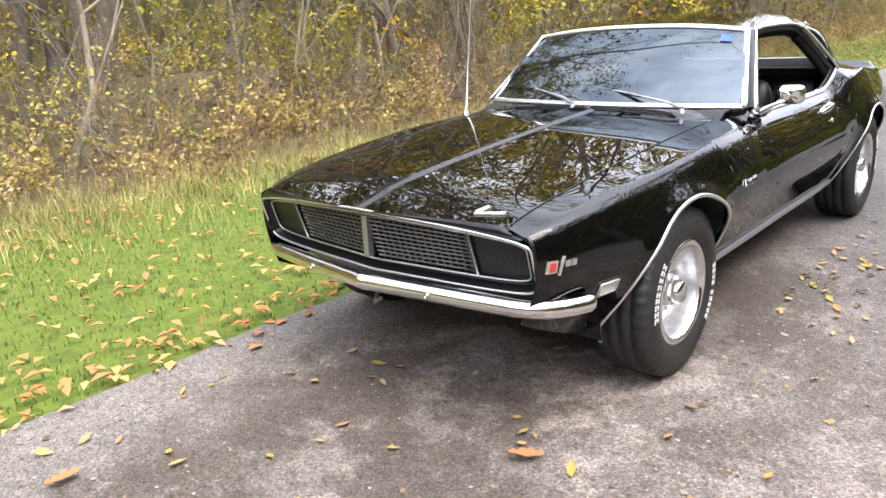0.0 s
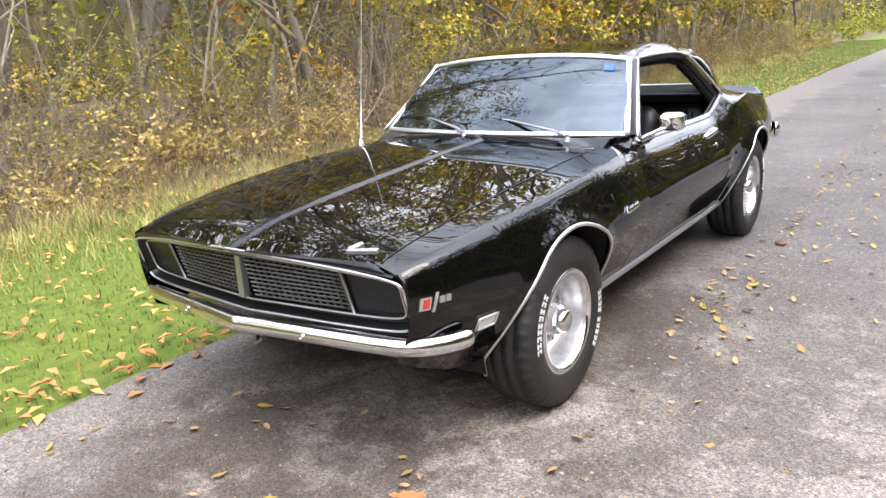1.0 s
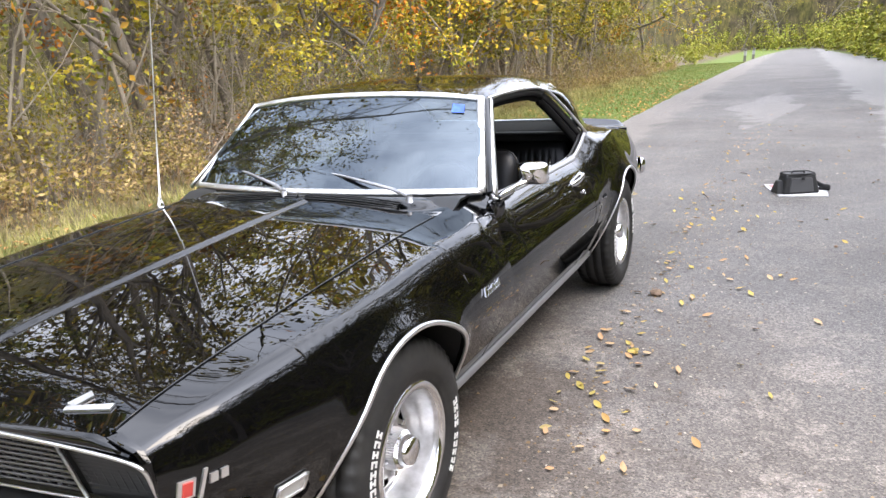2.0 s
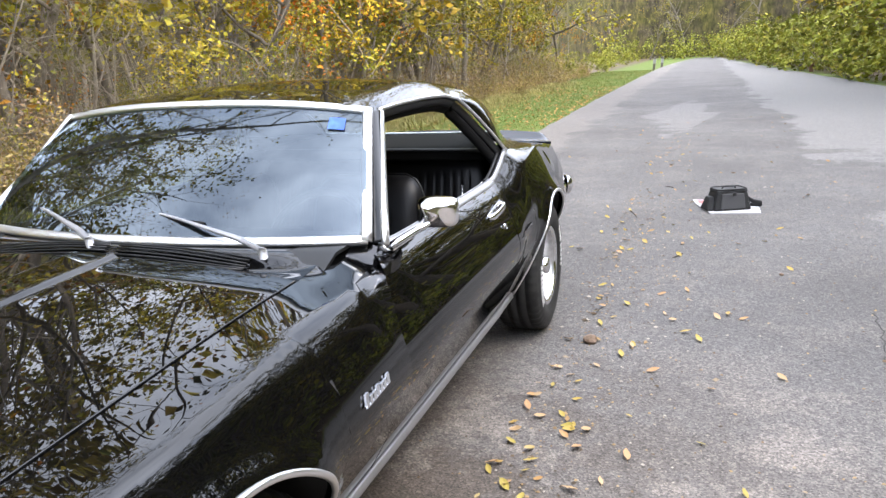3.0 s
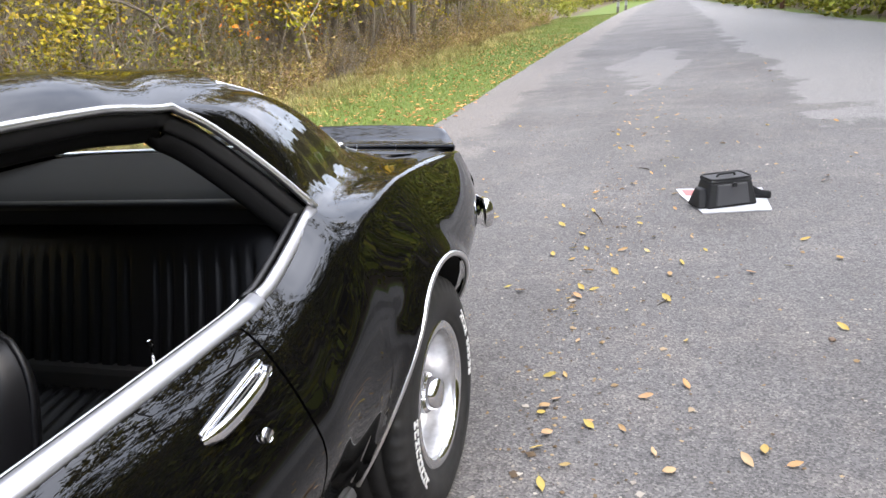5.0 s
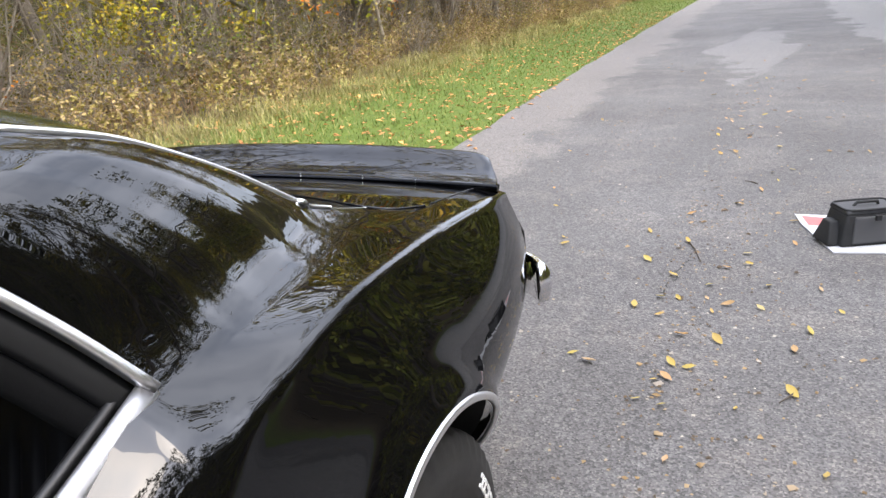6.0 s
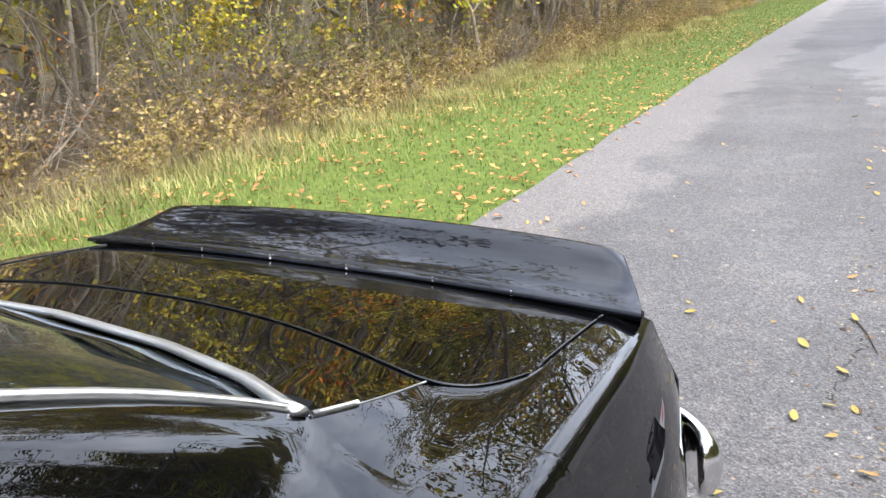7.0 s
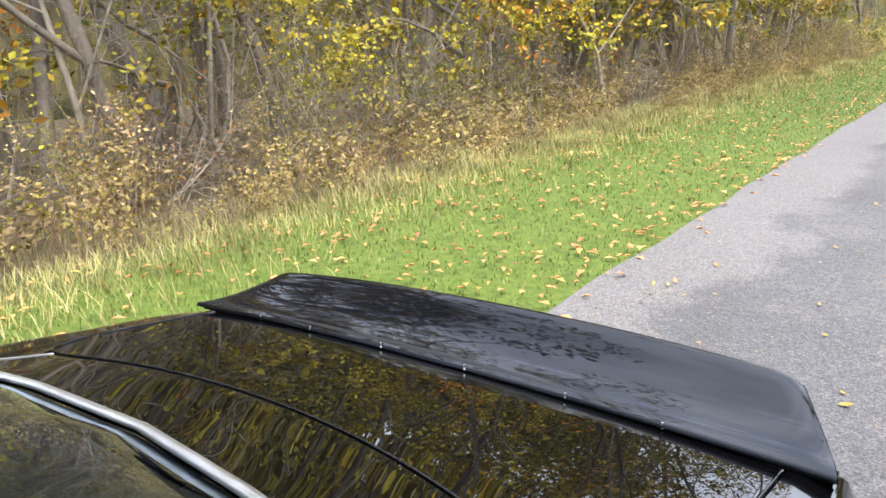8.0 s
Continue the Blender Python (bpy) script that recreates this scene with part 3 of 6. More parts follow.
def sunk(x, z):
    """The grille's upper outline falls away towards the fenders."""
    return z - 0.040 * (min(abs(x) / 0.66, 1.05)) ** 1.3 * min(max((z - 0.60) / 0.145, 0), 1)


def ring_points(hx, hz, zc, n=120, inset=0.0, power=0.26):
    out = []
    for a in np.linspace(0, 2 * math.pi, n, endpoint=False):
        c, s = math.cos(a), math.sin(a)
        x = hx * math.copysign(abs(c) ** power, c)
        z = zc + hz * math.copysign(abs(s) ** power, s) + 0.008 * (1 - abs(x) / hx) * (s > 0)
        z = sunk(x, z)
        out.append((x, face_y(x, z) + inset, z))
    return out


tube("grille_bezel", ring_points(0.680, 0.117, 0.628, inset=-0.006, power=0.22), 0.0048, BRIGHT, car, "bright grille surround", 8, True, up=(0, 1, 0))
tube("inner_grille_trim", ring_points(0.648, 0.088, 0.634, inset=0.020, power=0.22), 0.0034, BRIGHT, car, "", 6, True, up=(0, 1, 0))
# black surround between the bezel and the recessed grille
o, i = np.array(ring_points(0.680, 0.117, 0.628, power=0.22)), np.array(ring_points(0.652, 0.092, 0.634, inset=0.045, power=0.22))
sheet("grille_shroud", [np.vstack([o, o[:1]]), np.vstack([(o + i) / 2 + (0, 0.012, 0), ((o + i) / 2 + (0, 0.012, 0))[:1]]), np.vstack([i, i[:1]])], GRILLE, car, "", 0.003)
g = []
for z in np.linspace(0.530, 0.735, 8):
    g.append([(x, face_y(x, sunk(x, z)) + 0.070, sunk(x, z)) for x in np.linspace(-0.66, 0.66, 33)])
sheet("grille_backing", g, DARK, car, "", 0.004)
for z in np.linspace(0.560, 0.714, 10):
    for x0, x1 in ((-0.43, -0.012), (0.012, 0.43)):
        tube("grille_bar", [(x, face_y(x, sunk(x, z)) + 0.034, sunk(x, z)) for x in np.linspace(x0, x1, 10)], 0.0042, GRILLE_BAR, car, "", 4, False, (0.7, 1.0))
for x in np.linspace(0.034, 0.415, 14):
    for s in (1, -1):
        tube("grille_upright", [(s * x, face_y(x, z) + 0.041, sunk(x, z)) for z in (0.552, 0.722)], 0.0036, GRILLE_BAR, car, "", 4, False, up=(0, 1, 0))
for s in (1, -1):
    g = [[(s * x, face_y(x, z) + 0.040, sunk(x, z)) for x in np.linspace(0.452, 0.640, 10)] for z in np.linspace(0.552, 0.720, 6)]
    lid = sheet("headlight_door", g, GRILLE, car, "black concealed-headlight door", 0.006, flip=s < 0)
    for z in np.linspace(0.560, 0.712, 12):
        tube("door_rib", [(s * x, face_y(x, z) + 0.036, sunk(x, z)) for x in np.linspace(0.457, 0.634, 6)], 0.0032, GRILLE_DARK, lid, "", 4)
    for x in np.linspace(0.466, 0.628, 8):
        tube("door_upright", [(s * x, face_y(x, z) + 0.037, sunk(x, z)) for z in (0.558, 0.714)], 0.0028, GRILLE_DARK, lid, "", 4, False, up=(0, 1, 0))
    tube("grille_divider", [(s * 0.441, face_y(0.441, z) + 0.026, sunk(0.441, z)) for z in (0.547, 0.732)], 0.0052, BRIGHT_DARK, car, "", 6, up=(0, 1, 0))
bm = bmesh.new()
box(bm, -0.013, 0.013, face_y(0, 0.65) - 0.001, face_y(0, 0.65) + 0.03, 0.562, 0.716, 0.005)
bmesh.ops.transform(bm, matrix=Matrix.Translation((0, 0.008, 0)) @ Matrix.Shear("XZ", 4, (0.0, 0.0)), verts=bm.verts)
part("centre_bar", bm, BRIGHT_DARK, car, "dull bright vertical grille bar")

# painted header between the hood's lip and the grille surround
g = []
for x in np.linspace(-0.655, 0.655, 51):
    a = along_top(-0.76)
    y0 = hood_front(x)
    top = np.array((x, y0, hood_z(min(abs(x), 0.585), -0.76) - 0.21 * max(-0.76 - y0, 0) - max(abs(x) - 0.585, 0) * 0.55))
    z = sunk(x, 0.748)
    low = np.array((x, face_y(x, z) + 0.004, z))
    g.append([tuple(top * (1 - v) + low * v + np.array((0, -0.010, 0.004)) * 4 * v * (1 - v)) for v in np.linspace(0, 1, 6)])
sheet("header_panel", g, PAINT, car, "", 0.004)

# lower valance and the panel between grille and bumper
g = []
for z, back in ((0.512, 0.000), (0.490, 0.028), (0.46, 0.050), (0.43, 0.060), (0.405, 0.085), (0.395, 0.110)):
    g.append([(x, face_y(x, 0.512) + back + 0.02 * (abs(x) / 0.66) ** 6, z) for x in np.linspace(-0.67, 0.67, 41)])
sheet("front_valance", g, PAINT, car, "", 0.005, flip=True)
# fender ends that close the nose beside the grille
for s in (1, -1):
    rows = []
    for z in np.linspace(0.42, 0.742, 14):
        a = side_x(-0.76, min(z, 0.742))
        b = 0.674 - 0.07 * max(0, (z - 0.70) / 0.042) ** 2
        rows.append([(s * (b + (a - b) * v), (face_y(0.66, z) if z > 0.51 else -0.715) * (1 - v) + v * -0.758, z) for v in np.linspace(0, 1, 5)])
    sheet("fender_nose", rows, PAINT, car, "", 0.004, flip=s < 0)

# chrome bumper blade with wrapped ends
half = [(0, -0.852, 0.478), (0.03, -0.847, 0.478), (0.20, -0.822, 0.477), (0.42, -0.790, 0.475), (0.60, -0.757, 0.472), (0.68, -0.720, 0.470), (0.735, -0.664, 0.470), (0.768, -0.604, 0.470), (0.778, -0.565, 0.471)]
pts = smooth_curve([(-x, y, z) for x, y, z in half[:0:-1]] + half, 91)
rad = np.full(91, 1.0)
rad[:4] = rad[-4:][::-1] = (0.45, 0.74, 0.9, 0.97)
prof = [(0.004, 0.034), (-0.010, 0.032), (-0.022, 0.023), (-0.029, 0.009), (-0.029, -0.007), (-0.022, -0.020), (-0.012, -0.028), (0.004, -0.031), (0.010, -0.025), (0.010, 0.026)]
t = np.gradient(pts, axis=0)
t /= np.linalg.norm(t, axis=1)[:, None]
out_dir = np.cross(t, (0, 0, 1))
g = [[tuple(p + o * (-d * r) + np.array((0, 0, h * r))) for d, h in prof] for p, o, r in zip(pts, out_dir, rad)]
nv = len(prof)
f = grid_faces(91, nv, False, True) + [tuple(range(nv)), tuple(range(90 * nv, 91 * nv))[::-1]]
link_mesh("front_bumper", np.array(g).reshape(-1, 3), f, CHROME, car, "chrome front bumper with wrapped ends")
for x in (-0.30, 0.30):
    tube("bumper_bolt", [(x, -0.836, 0.478), (x, -0.845, 0.478)], [0.011, 0.007], CHROME, car, "", 10)
tube("tow_hook", [(-0.12, -0.62, 0.40), (-0.12, -0.68, 0.345), (-0.10, -0.71, 0.325), (-0.08, -0.69, 0.345)], 0.009, BRIGHT_DARK, car)

# ---- windshield, pillars and bright trim ----
us = np.linspace(-1, 1, 33)
g = []
for v in np.linspace(0.01, 0.99, 14):
    bow = 0.020 * 4 * v * (1 - v)
    g.append([tuple(ws_low(u) * (1 - v) + ws_top(u) * v + np.array((0, -bow * 0.8, bow * 0.7))) for u in us])
ws = sheet("windshield", g, WINDSHIELD, car, "tinted windshield glass", 0.0, flip=True)
ws.visible_shadow = False


def strip(name, pts, width, mat, parent, label="", normal=(0, -0.7, 0.7), thick=0.007, lift=0.004):
    """A flat bar of the given width along a line, facing normal."""
    p = np.asarray(pts, float)
    t = np.gradient(p, axis=0)
    t /= np.linalg.norm(t, axis=1)[:, None]
    n = np.asarray(normal, float)
    n = np.broadcast_to(n / np.linalg.norm(n), p.shape) if n.ndim == 1 else n / np.linalg.norm(n, axis=1)[:, None]
    w = np.cross(t, n)
    w /= np.linalg.norm(w, axis=1)[:, None]
    n = np.cross(w, t)
    prof = [(-0.5, 0), (-0.42, 0.75), (-0.2, 1.0), (0.2, 1.0), (0.42, 0.75), (0.5, 0)]
    v = np.array([[p[k] + w[k] * a * width + n[k] * (lift + b * thick - thick) for a, b in prof] for k in range(len(p))])
    f = grid_faces(len(p), 6, False, True) + [tuple(range(6)), tuple(range((len(p) - 1) * 6, len(p) * 6))[::-1]]
    return link_mesh(name, v.reshape(-1, 3), f, mat, parent, label)


strip("windshield_trim", [ws_low(u) + (0, -0.006, 0.002) for u in np.linspace(-1, 1, 41)], 0.030, BRIGHT, car, "bright windshield moulding", thick=0.010, lift=0.010)
strip("windshield_trim", [ws_top(u) + (0, 0.0, 0.002) for u in np.linspace(-1, 1, 41)], 0.028, BRIGHT, car, "bright windshield moulding", thick=0.010, lift=0.010)
for s in (1, -1):
    e = [ws_low(s) * (1 - v) + ws_top(s) * v + np.array((-0.004 * s, -0.006, 0.006)) for v in np.linspace(-0.02, 1.01, 14)]
    strip("windshield_trim", e, 0.033, BRIGHT, car, "bright windshield moulding", (s * 0.45, -0.6, 0.6), 0.010, 0.010)
    a0, a1 = np.array((s * 0.712, 0.912, 0.910)), np.array((s * 0.592, 1.234, 1.238))
    b0, b1 = np.array((s * 0.752, 0.918, 0.912)), np.array((s * 0.605, 1.274, 1.235))
    g = []
    for v in np.linspace(0, 1, 14):
        A, B = a0 * (1 - v) + a1 * v, b0 * (1 - v) + b1 * v
        g.append([tuple(A * (1 - u) + B * u + np.array((s, -0.3, 0.3)) * 0.012 * 4 * u * (1 - u)) for u in np.linspace(0, 1, 6)])
    sheet("windshield_pillar", g, PAINT, car, "", 0.012, flip=s > 0)
    strip("pillar_trim", [b0 * (1 - v) + b1 * v for v in np.linspace(-0.03, 1.0, 12)], 0.025, BRIGHT, car, "bright pillar moulding", (s * 0.9, -0.35, 0.3), 0.012, 0.008)
    tube("pillar_seal", [b0 * (1 - v) + b1 * v + np.array((-0.022 * s, 0.022, 0)) for v in np.linspace(0, 1, 10)], 0.014, SEAL, car, "", 6)
    rail = [(s * (roof_edge(y)[0] + 0.004), y, roof_edge(y)[1] - 0.002) for y in np.linspace(1.274, 2.20, 26)]
    down = [(s * x, y, z) for x, y, z in smooth_curve([(0.550, 2.20, 1.216), (0.585, 2.272, 1.163), (0.654, 2.347, 1.060), (0.714, 2.402, 0.964)], 16)]
    strip("drip_rail", rail + down[1:], 0.015, BRIGHT, car, "bright drip rail moulding", (s * 0.9, 0, 0.35), 0.012, 0.010)
    inner = [(p[0] - s * 0.018, p[1] - (0.012 if k > 25 else 0), p[2] - 0.020) for k, p in enumerate(rail + down[1:])]
    strip("window_header", inner, 0.040, SEAL, car, "", (s * 0.9, -0.1, -0.35), 0.016, 0.006)
    inner2 = [(p[0] - s * 0.040, p[1] - (0.035 if k > 25 else 0), p[2] - 0.045) for k, p in enumerate(rail + down[1:])]
    strip("headliner_edge", inner2, 0.045, HEADLINER, car, "", (s * 0.8, -0.1, -0.6), 0.02, 0.006)
    sill = [(s * (along_top(y)[0] - 0.006), y, along_top(y)[1] + 0.003) for y in np.linspace(0.93, 2.12, 30)]
    strip("window_sill_trim", sill, 0.038, BRUSHED, car, "bright door-top moulding", (s * 0.55, 0, 0.85), 0.009, 0.006)
    kick = smooth_curve([(s * 0.720, 2.122, 0.873), (s * 0.722, 2.17, 0.882), (s * 0.719, 2.28, 0.922), (s * 0.710, 2.40, 0.966)], 12)
    strip("quarter_trim", kick, 0.027, BRUSHED, car, "bright quarter-window moulding", (s * 0.75, -0.2, 0.6), 0.009, 0.006)
    tube("sill_seal", [(p[0] - s * 0.026, p[1], p[2] - 0.004) for p in sill] + [(p[0] - s * 0.03, p[1] - 0.008, p[2] - 0.002) for p in kick], 0.008, SEAL, car, "", 6)
    tube("sill_bead", [(p[0] - s * 0.037, p[1], p[2] - 0.002) for p in sill], 0.0025, BRIGHT, car, "", 5)
    tube("lock_knob", [(s * 0.665, 1.885, 0.855), (s * 0.665, 1.886, 0.885), (s * 0.665, 1.886, 0.888), (s * 0.665, 1.886, 0.894)], [0.003, 0.003, 0.0065, 0.005], CHROME, car, "", 8)

# rear glass and its moulding
g = []
for v in np.linspace(0, 1, 16):
    row = []
    for u in np.linspace(-1, 1, 33):
        top = np.array((u * 0.502, 2.455 + 0.05 * (1 - u * u), 1.228 + roof_rise(u, 2.45) - 0.004))
        x = u * 0.520
        low = np.array((x, glass_low_y(x) - 0.008, np.interp(abs(x), [p[0] for p in RG_LOW], [p[2] for p in RG_LOW])))
        p = top * (1 - v) + low * v
        edge = 4 * v * (1 - v)
        p += np.array((-0.012 * u, 0.01, 0.030)) * edge * (0.8 + 0.2 * u * u)
        row.append(tuple(p))
    g.append(row)
rg = sheet("rear_window", g, BACKLIGHT, car, "sloping rear window glass", 0.0, flip=True)
rg.visible_shadow = False
low = [(x, glass_low_y(x), np.interp(abs(x), [p[0] for p in RG_LOW], [p[2] for p in RG_LOW]) + 0.003) for x in np.linspace(-0.525, 0.525, 41)]
strip("rear_window_trim", low, 0.021, BRIGHT, car, "bright rear window moulding", (0, 0.5, 0.86), 0.010, 0.008)
for s in (1, -1):
    c = smooth_curve([(s * (x - 0.010), y, z + 0.001) for x, y, z in RIDGE], 24)
    strip("rear_window_trim", c, 0.014, BRIGHT, car, "bright rear window moulding", (s * 0.3, 0.35, 0.9), 0.010, 0.008)

# ---- spoiler on the decklid ----
SP = [(3.600, 0.012, 0.004), (3.603, 0.019, 0.006), (3.640, 0.026, 0.0), (3.690, 0.040, 0.0), (3.745, 0.057, 0.0), (3.778, 0.068, 0.0), (3.788, 0.068, 0.0), (3.782, 0.055, 0.0), (3.720, 0.020, 0.0), (3.640, 0.002, 0.0)]
g = []
for u in np.sin(np.linspace(-1, 1, 49) * math.pi / 2):
    row = []
    for y, h, _ in SP:
        k = (y - 3.60) / 0.185
        hw = 0.690 - 0.085 * k ** 1.3
        x = u * hw
        droop = 0.012 * abs(u) ** 3
        base = 0.856 - 0.008 * abs(u) ** 2.2
        bowl = -0.010 * math.sin(min(k, 1) * math.pi)
        tip = max(abs(u) - 0.93, 0) / 0.07
        row.append((x, y + 0.012 * (1 - u * u) - 0.004 * abs(u), base + h - droop * k + bowl - tip ** 2 * 0.012 * k))
    g.append(row)
nu, nv = len(g), len(SP)
f = grid_faces(nu, nv, False, True) + [tuple(range(nv))[::-1], tuple(range((nu - 1) * nv, nu * nv))]
spoiler = link_mesh("rear_spoiler", np.array(g).reshape(-1, 3), [q[::-1] for q in f], SPOILER, car, "black ducktail spoiler with fine dulled streaks")
b = spoiler.modifiers.new("rounded", "BEVEL")
b.width, b.segments, b.limit_method, b.angle_limit = 0.004, 2, "ANGLE", radians(40)
# slot under the spoiler, its shade drawn as a black bar, with its mounting studs
tube("slot_shade_bar", [(x, 3.622 + 0.012 * (1 - (x / 0.69) ** 2) - 0.004 * abs(x / 0.69), deck_z(min(abs(x), 0.64), 3.61) + 0.003) for x in np.linspace(-0.685, 0.685, 41)], 0.0100, SEAL, car, "", 6)
for x in (-0.46, -0.30, -0.10, 0.10, 0.30, 0.46):
    tube("spoiler_stud", [(x, 3.601 + 0.012 * (1 - (x / 0.69) ** 2), deck_z(x, 3.60) + 0.002), (x, 3.601 + 0.012 * (1 - (x / 0.69) ** 2), deck_z(x, 3.60) + 0.011)], 0.0022, BRIGHT_DARK, car, "", 6)
tube("deck_bead", [np.array(tulip(1.0, v)) + (0, 0, 0.002) for v in np.linspace(0.08, 0.40, 6)], 0.0042, BRIGHT, car, "", 6)

# tail panel, rear bumper ends, front marker lamps
g = []
for z, y in ((0.842, 3.655), (0.80, 3.69), (0.72, 3.71), (0.62, 3.715), (0.50, 3.70), (0.44, 3.66)):
    e = section(3.66)
    xm = float(np.interp(z, np.maximum.accumulate(e[:, 1]), e[:, 0])) if z < 0.842 else 0.645
    g.append([(u * xm, y - 0.035 * abs(u) ** 6, z) for u in np.linspace(-1, 1, 31)])
sheet("tail_panel", g, PAINT, car, "", 0.005, flip=True)
half = [(0, 3.790, 0.595), (0.35, 3.782, 0.595), (0.60, 3.752, 0.596), (0.700, 3.705, 0.598), (0.752, 3.668, 0.597), (0.780, 3.630, 0.597), (0.793, 3.595, 0.597)]
pts = smooth_curve([(-x, y, z) for x, y, z in half[:0:-1]] + half, 81)
rad = np.full(81, 1.0)
rad[:5] = rad[-5:][::-1] = (0.20, 0.60, 0.80, 0.91, 0.97)
t = np.gradient(pts, axis=0)
t /= np.linalg.norm(t, axis=1)[:, None]
out_dir = -np.cross(t, (0, 0, 1))
prof = [(0.004, 0.060), (-0.014, 0.056), (-0.028, 0.038), (-0.034, 0.010), (-0.031, -0.022), (-0.020, -0.048), (0.004, -0.056), (0.009, -0.044), (0.009, 0.048)]
nv = len(prof)
g = [[tuple(p + o * (-d * r) + np.array((0, 0, h * r))) for d, h in prof] for p, o, r in zip(pts, out_dir, rad)]
f = grid_faces(81, nv, False, True) + [tuple(range(nv)), tuple(range(80 * nv, 81 * nv))[::-1]]
link_mesh("rear_bumper", np.array(g).reshape(-1, 3), [q[::-1] for q in f], CHROME, car, "chrome rear bumper")
for s in (1, -1):
    g = [[(s * (side_x(y, z) + 0.004), y, z) for z in np.linspace(0.470, 0.512, 4)] for y in np.linspace(-0.520, -0.440, 8)]
    m = sheet("front_marker_lamp", g, MARKER, car, "clear rectangular side marker lamp", 0.006, flip=s < 0)
    g = np.array(g)
    loop = np.vstack([g[:, 0], g[-1, 1:], g[::-1, -1][1:], g[0, ::-1][1:-1]])
    tube("marker_bezel", loop + (s * 0.003, 0, 0), 0.004, BRIGHT, m, "", 6, True)

# ---- mouldings round the wheel openings and along the rockers ----
for s in (1, -1):
    for (cy, cz, r), (a0, a1) in zip(ARCHES, ((-0.16, math.pi + 0.30), (0.0, math.pi + 0.12))):
        p = []
        for a in np.linspace(a0, a1, 60):
            y, z = cy + r * math.cos(a), cz + r * math.sin(a)
            p.append((s * (side_x(y, max(z, section(y)[0][1] + 0.005)) + 0.014), y, z))
        strip("arch_moulding", p, 0.016, BRIGHT, car, "bright wheel-opening moulding", (s, 0, 0.0), 0.012, 0.006)
        # dark inner fender
        n = []
        for a in np.linspace(-0.25, math.pi + 0.25, 26):
            y, z = cy + (r + 0.012) * math.cos(a), cz + (r + 0.012) * math.sin(a)
            n.append([(s * x, y, z) for x in (0.46, 0.60, 0.70, side_x(y, max(z, 0.32)) - 0.012)])
        sheet("inner_fender", n, DARK, car, "", 0.004, flip=s > 0)
        w = [[(s * 0.46, cy + q * (r + 0.012) * math.cos(a), cz + q * (r + 0.012) * math.sin(a)) for q in (0.05, 1)] for a in np.linspace(-0.25, math.pi + 0.25, 26)]
        sheet("wheel_well_wall", w, DARK, car, "", 0.004)
    ys = np.linspace(0.345, 2.33, 50)
    strip("rocker_moulding", [(s * (side_x(y, 0.30) + 0.012), y, 0.298) for y in ys], 0.030, BRUSHED, car, "bright rocker moulding", (s, 0, 0.35), 0.010, 0.006)
    g = [[(s * (side_x(y, 0.27) - k * 0.03), y, 0.278 - k * 0.022) for k in range(4)] for y in ys]
    sheet("rocker_panel", g, DARK, car, "", 0.004, flip=s < 0)
block("underbody", -0.50, 0.50, -0.20, 3.45, 0.20, 0.40, DARK, car, "", 0.02)
block("front_subframe", -0.44, 0.44, -0.60, 0.52, 0.40, 0.62, DARK, car, "", 0.03)
block("floor_pan", -0.70, 0.70, 0.45, 2.28, 0.24, 0.30, DARK, car, "", 0.01)
block("tail_floor", -0.44, 0.44, 2.30, 3.60, 0.34, 0.60, DARK, car, "", 0.02)
block("firewall", -0.66, 0.66, 0.60, 0.66, 0.28, 0.84, DARK, car, "", 0.01)


# ---- wheels ----
def revolve(profile, n=96):
    """Rings about the x axis from (x, radius) pairs; the axle lies on the origin."""
    a = np.linspace(0, 2 * math.pi, n, endpoint=False)
    v = np.array([[(x, r * math.cos(t), r * math.sin(t)) for t in a] for x, r in profile])
    return v.reshape(-1, 3), grid_faces(len(profile), n, False, True)


TYRE = [(-0.120, 0.200), (-0.128, 0.235), (-0.130, 0.275), (-0.122, 0.305), (-0.106, 0.323), (-0.092, 0.328), (-0.062, 0.3315), (-0.060, 0.324), (-0.052, 0.324), (-0.050, 0.332),
        (-0.012, 0.333), (-0.010, 0.325), (-0.002, 0.325), (0.000, 0.333), (0.038, 0.332), (0.040, 0.324), (0.048, 0.324), (0.050, 0.3315), (0.078, 0.328), (0.092, 0.322),
        (0.100, 0.306), (0.107, 0.284), (0.109, 0.279), (0.110, 0.255), (0.109, 0.232), (0.107, 0.229), (0.102, 0.212), (0.096, 0.202), (0.085, 0.199)]


def tyre_mesh():
    n = 144
    a = np.linspace(0, 2 * math.pi, n, endpoint=False)
    v = []
    for x, r in TYRE:
        for k, t in enumerate(a):
            q, xx = r, x
            if abs(x) > 0.07 and r > 0.300:
                q -= 0.009 if k % 3 == 0 else 0.0
            elif r > 0.330:
                q -= 0.004 if (k + int(x * 60)) % 4 == 0 else 0.0
            v.append((xx, q * math.cos(t), q * math.sin(t)))
    return v, grid_faces(len(TYRE), n, False, True)


RIM = [(0.060, 0.010), (0.060, 0.036), (0.050, 0.044), (0.006, 0.054), (-0.004, 0.062), (0.000, 0.078), (0.010, 0.092), (0.012, 0.106), (0.002, 0.122), (-0.014, 0.138), (-0.022, 0.150), (-0.010, 0.161), (0.030, 0.166), (0.070, 0.172), (0.088, 0.178), (0.094, 0.188), (0.096, 0.198), (0.092, 0.205), (0.084, 0.205)]


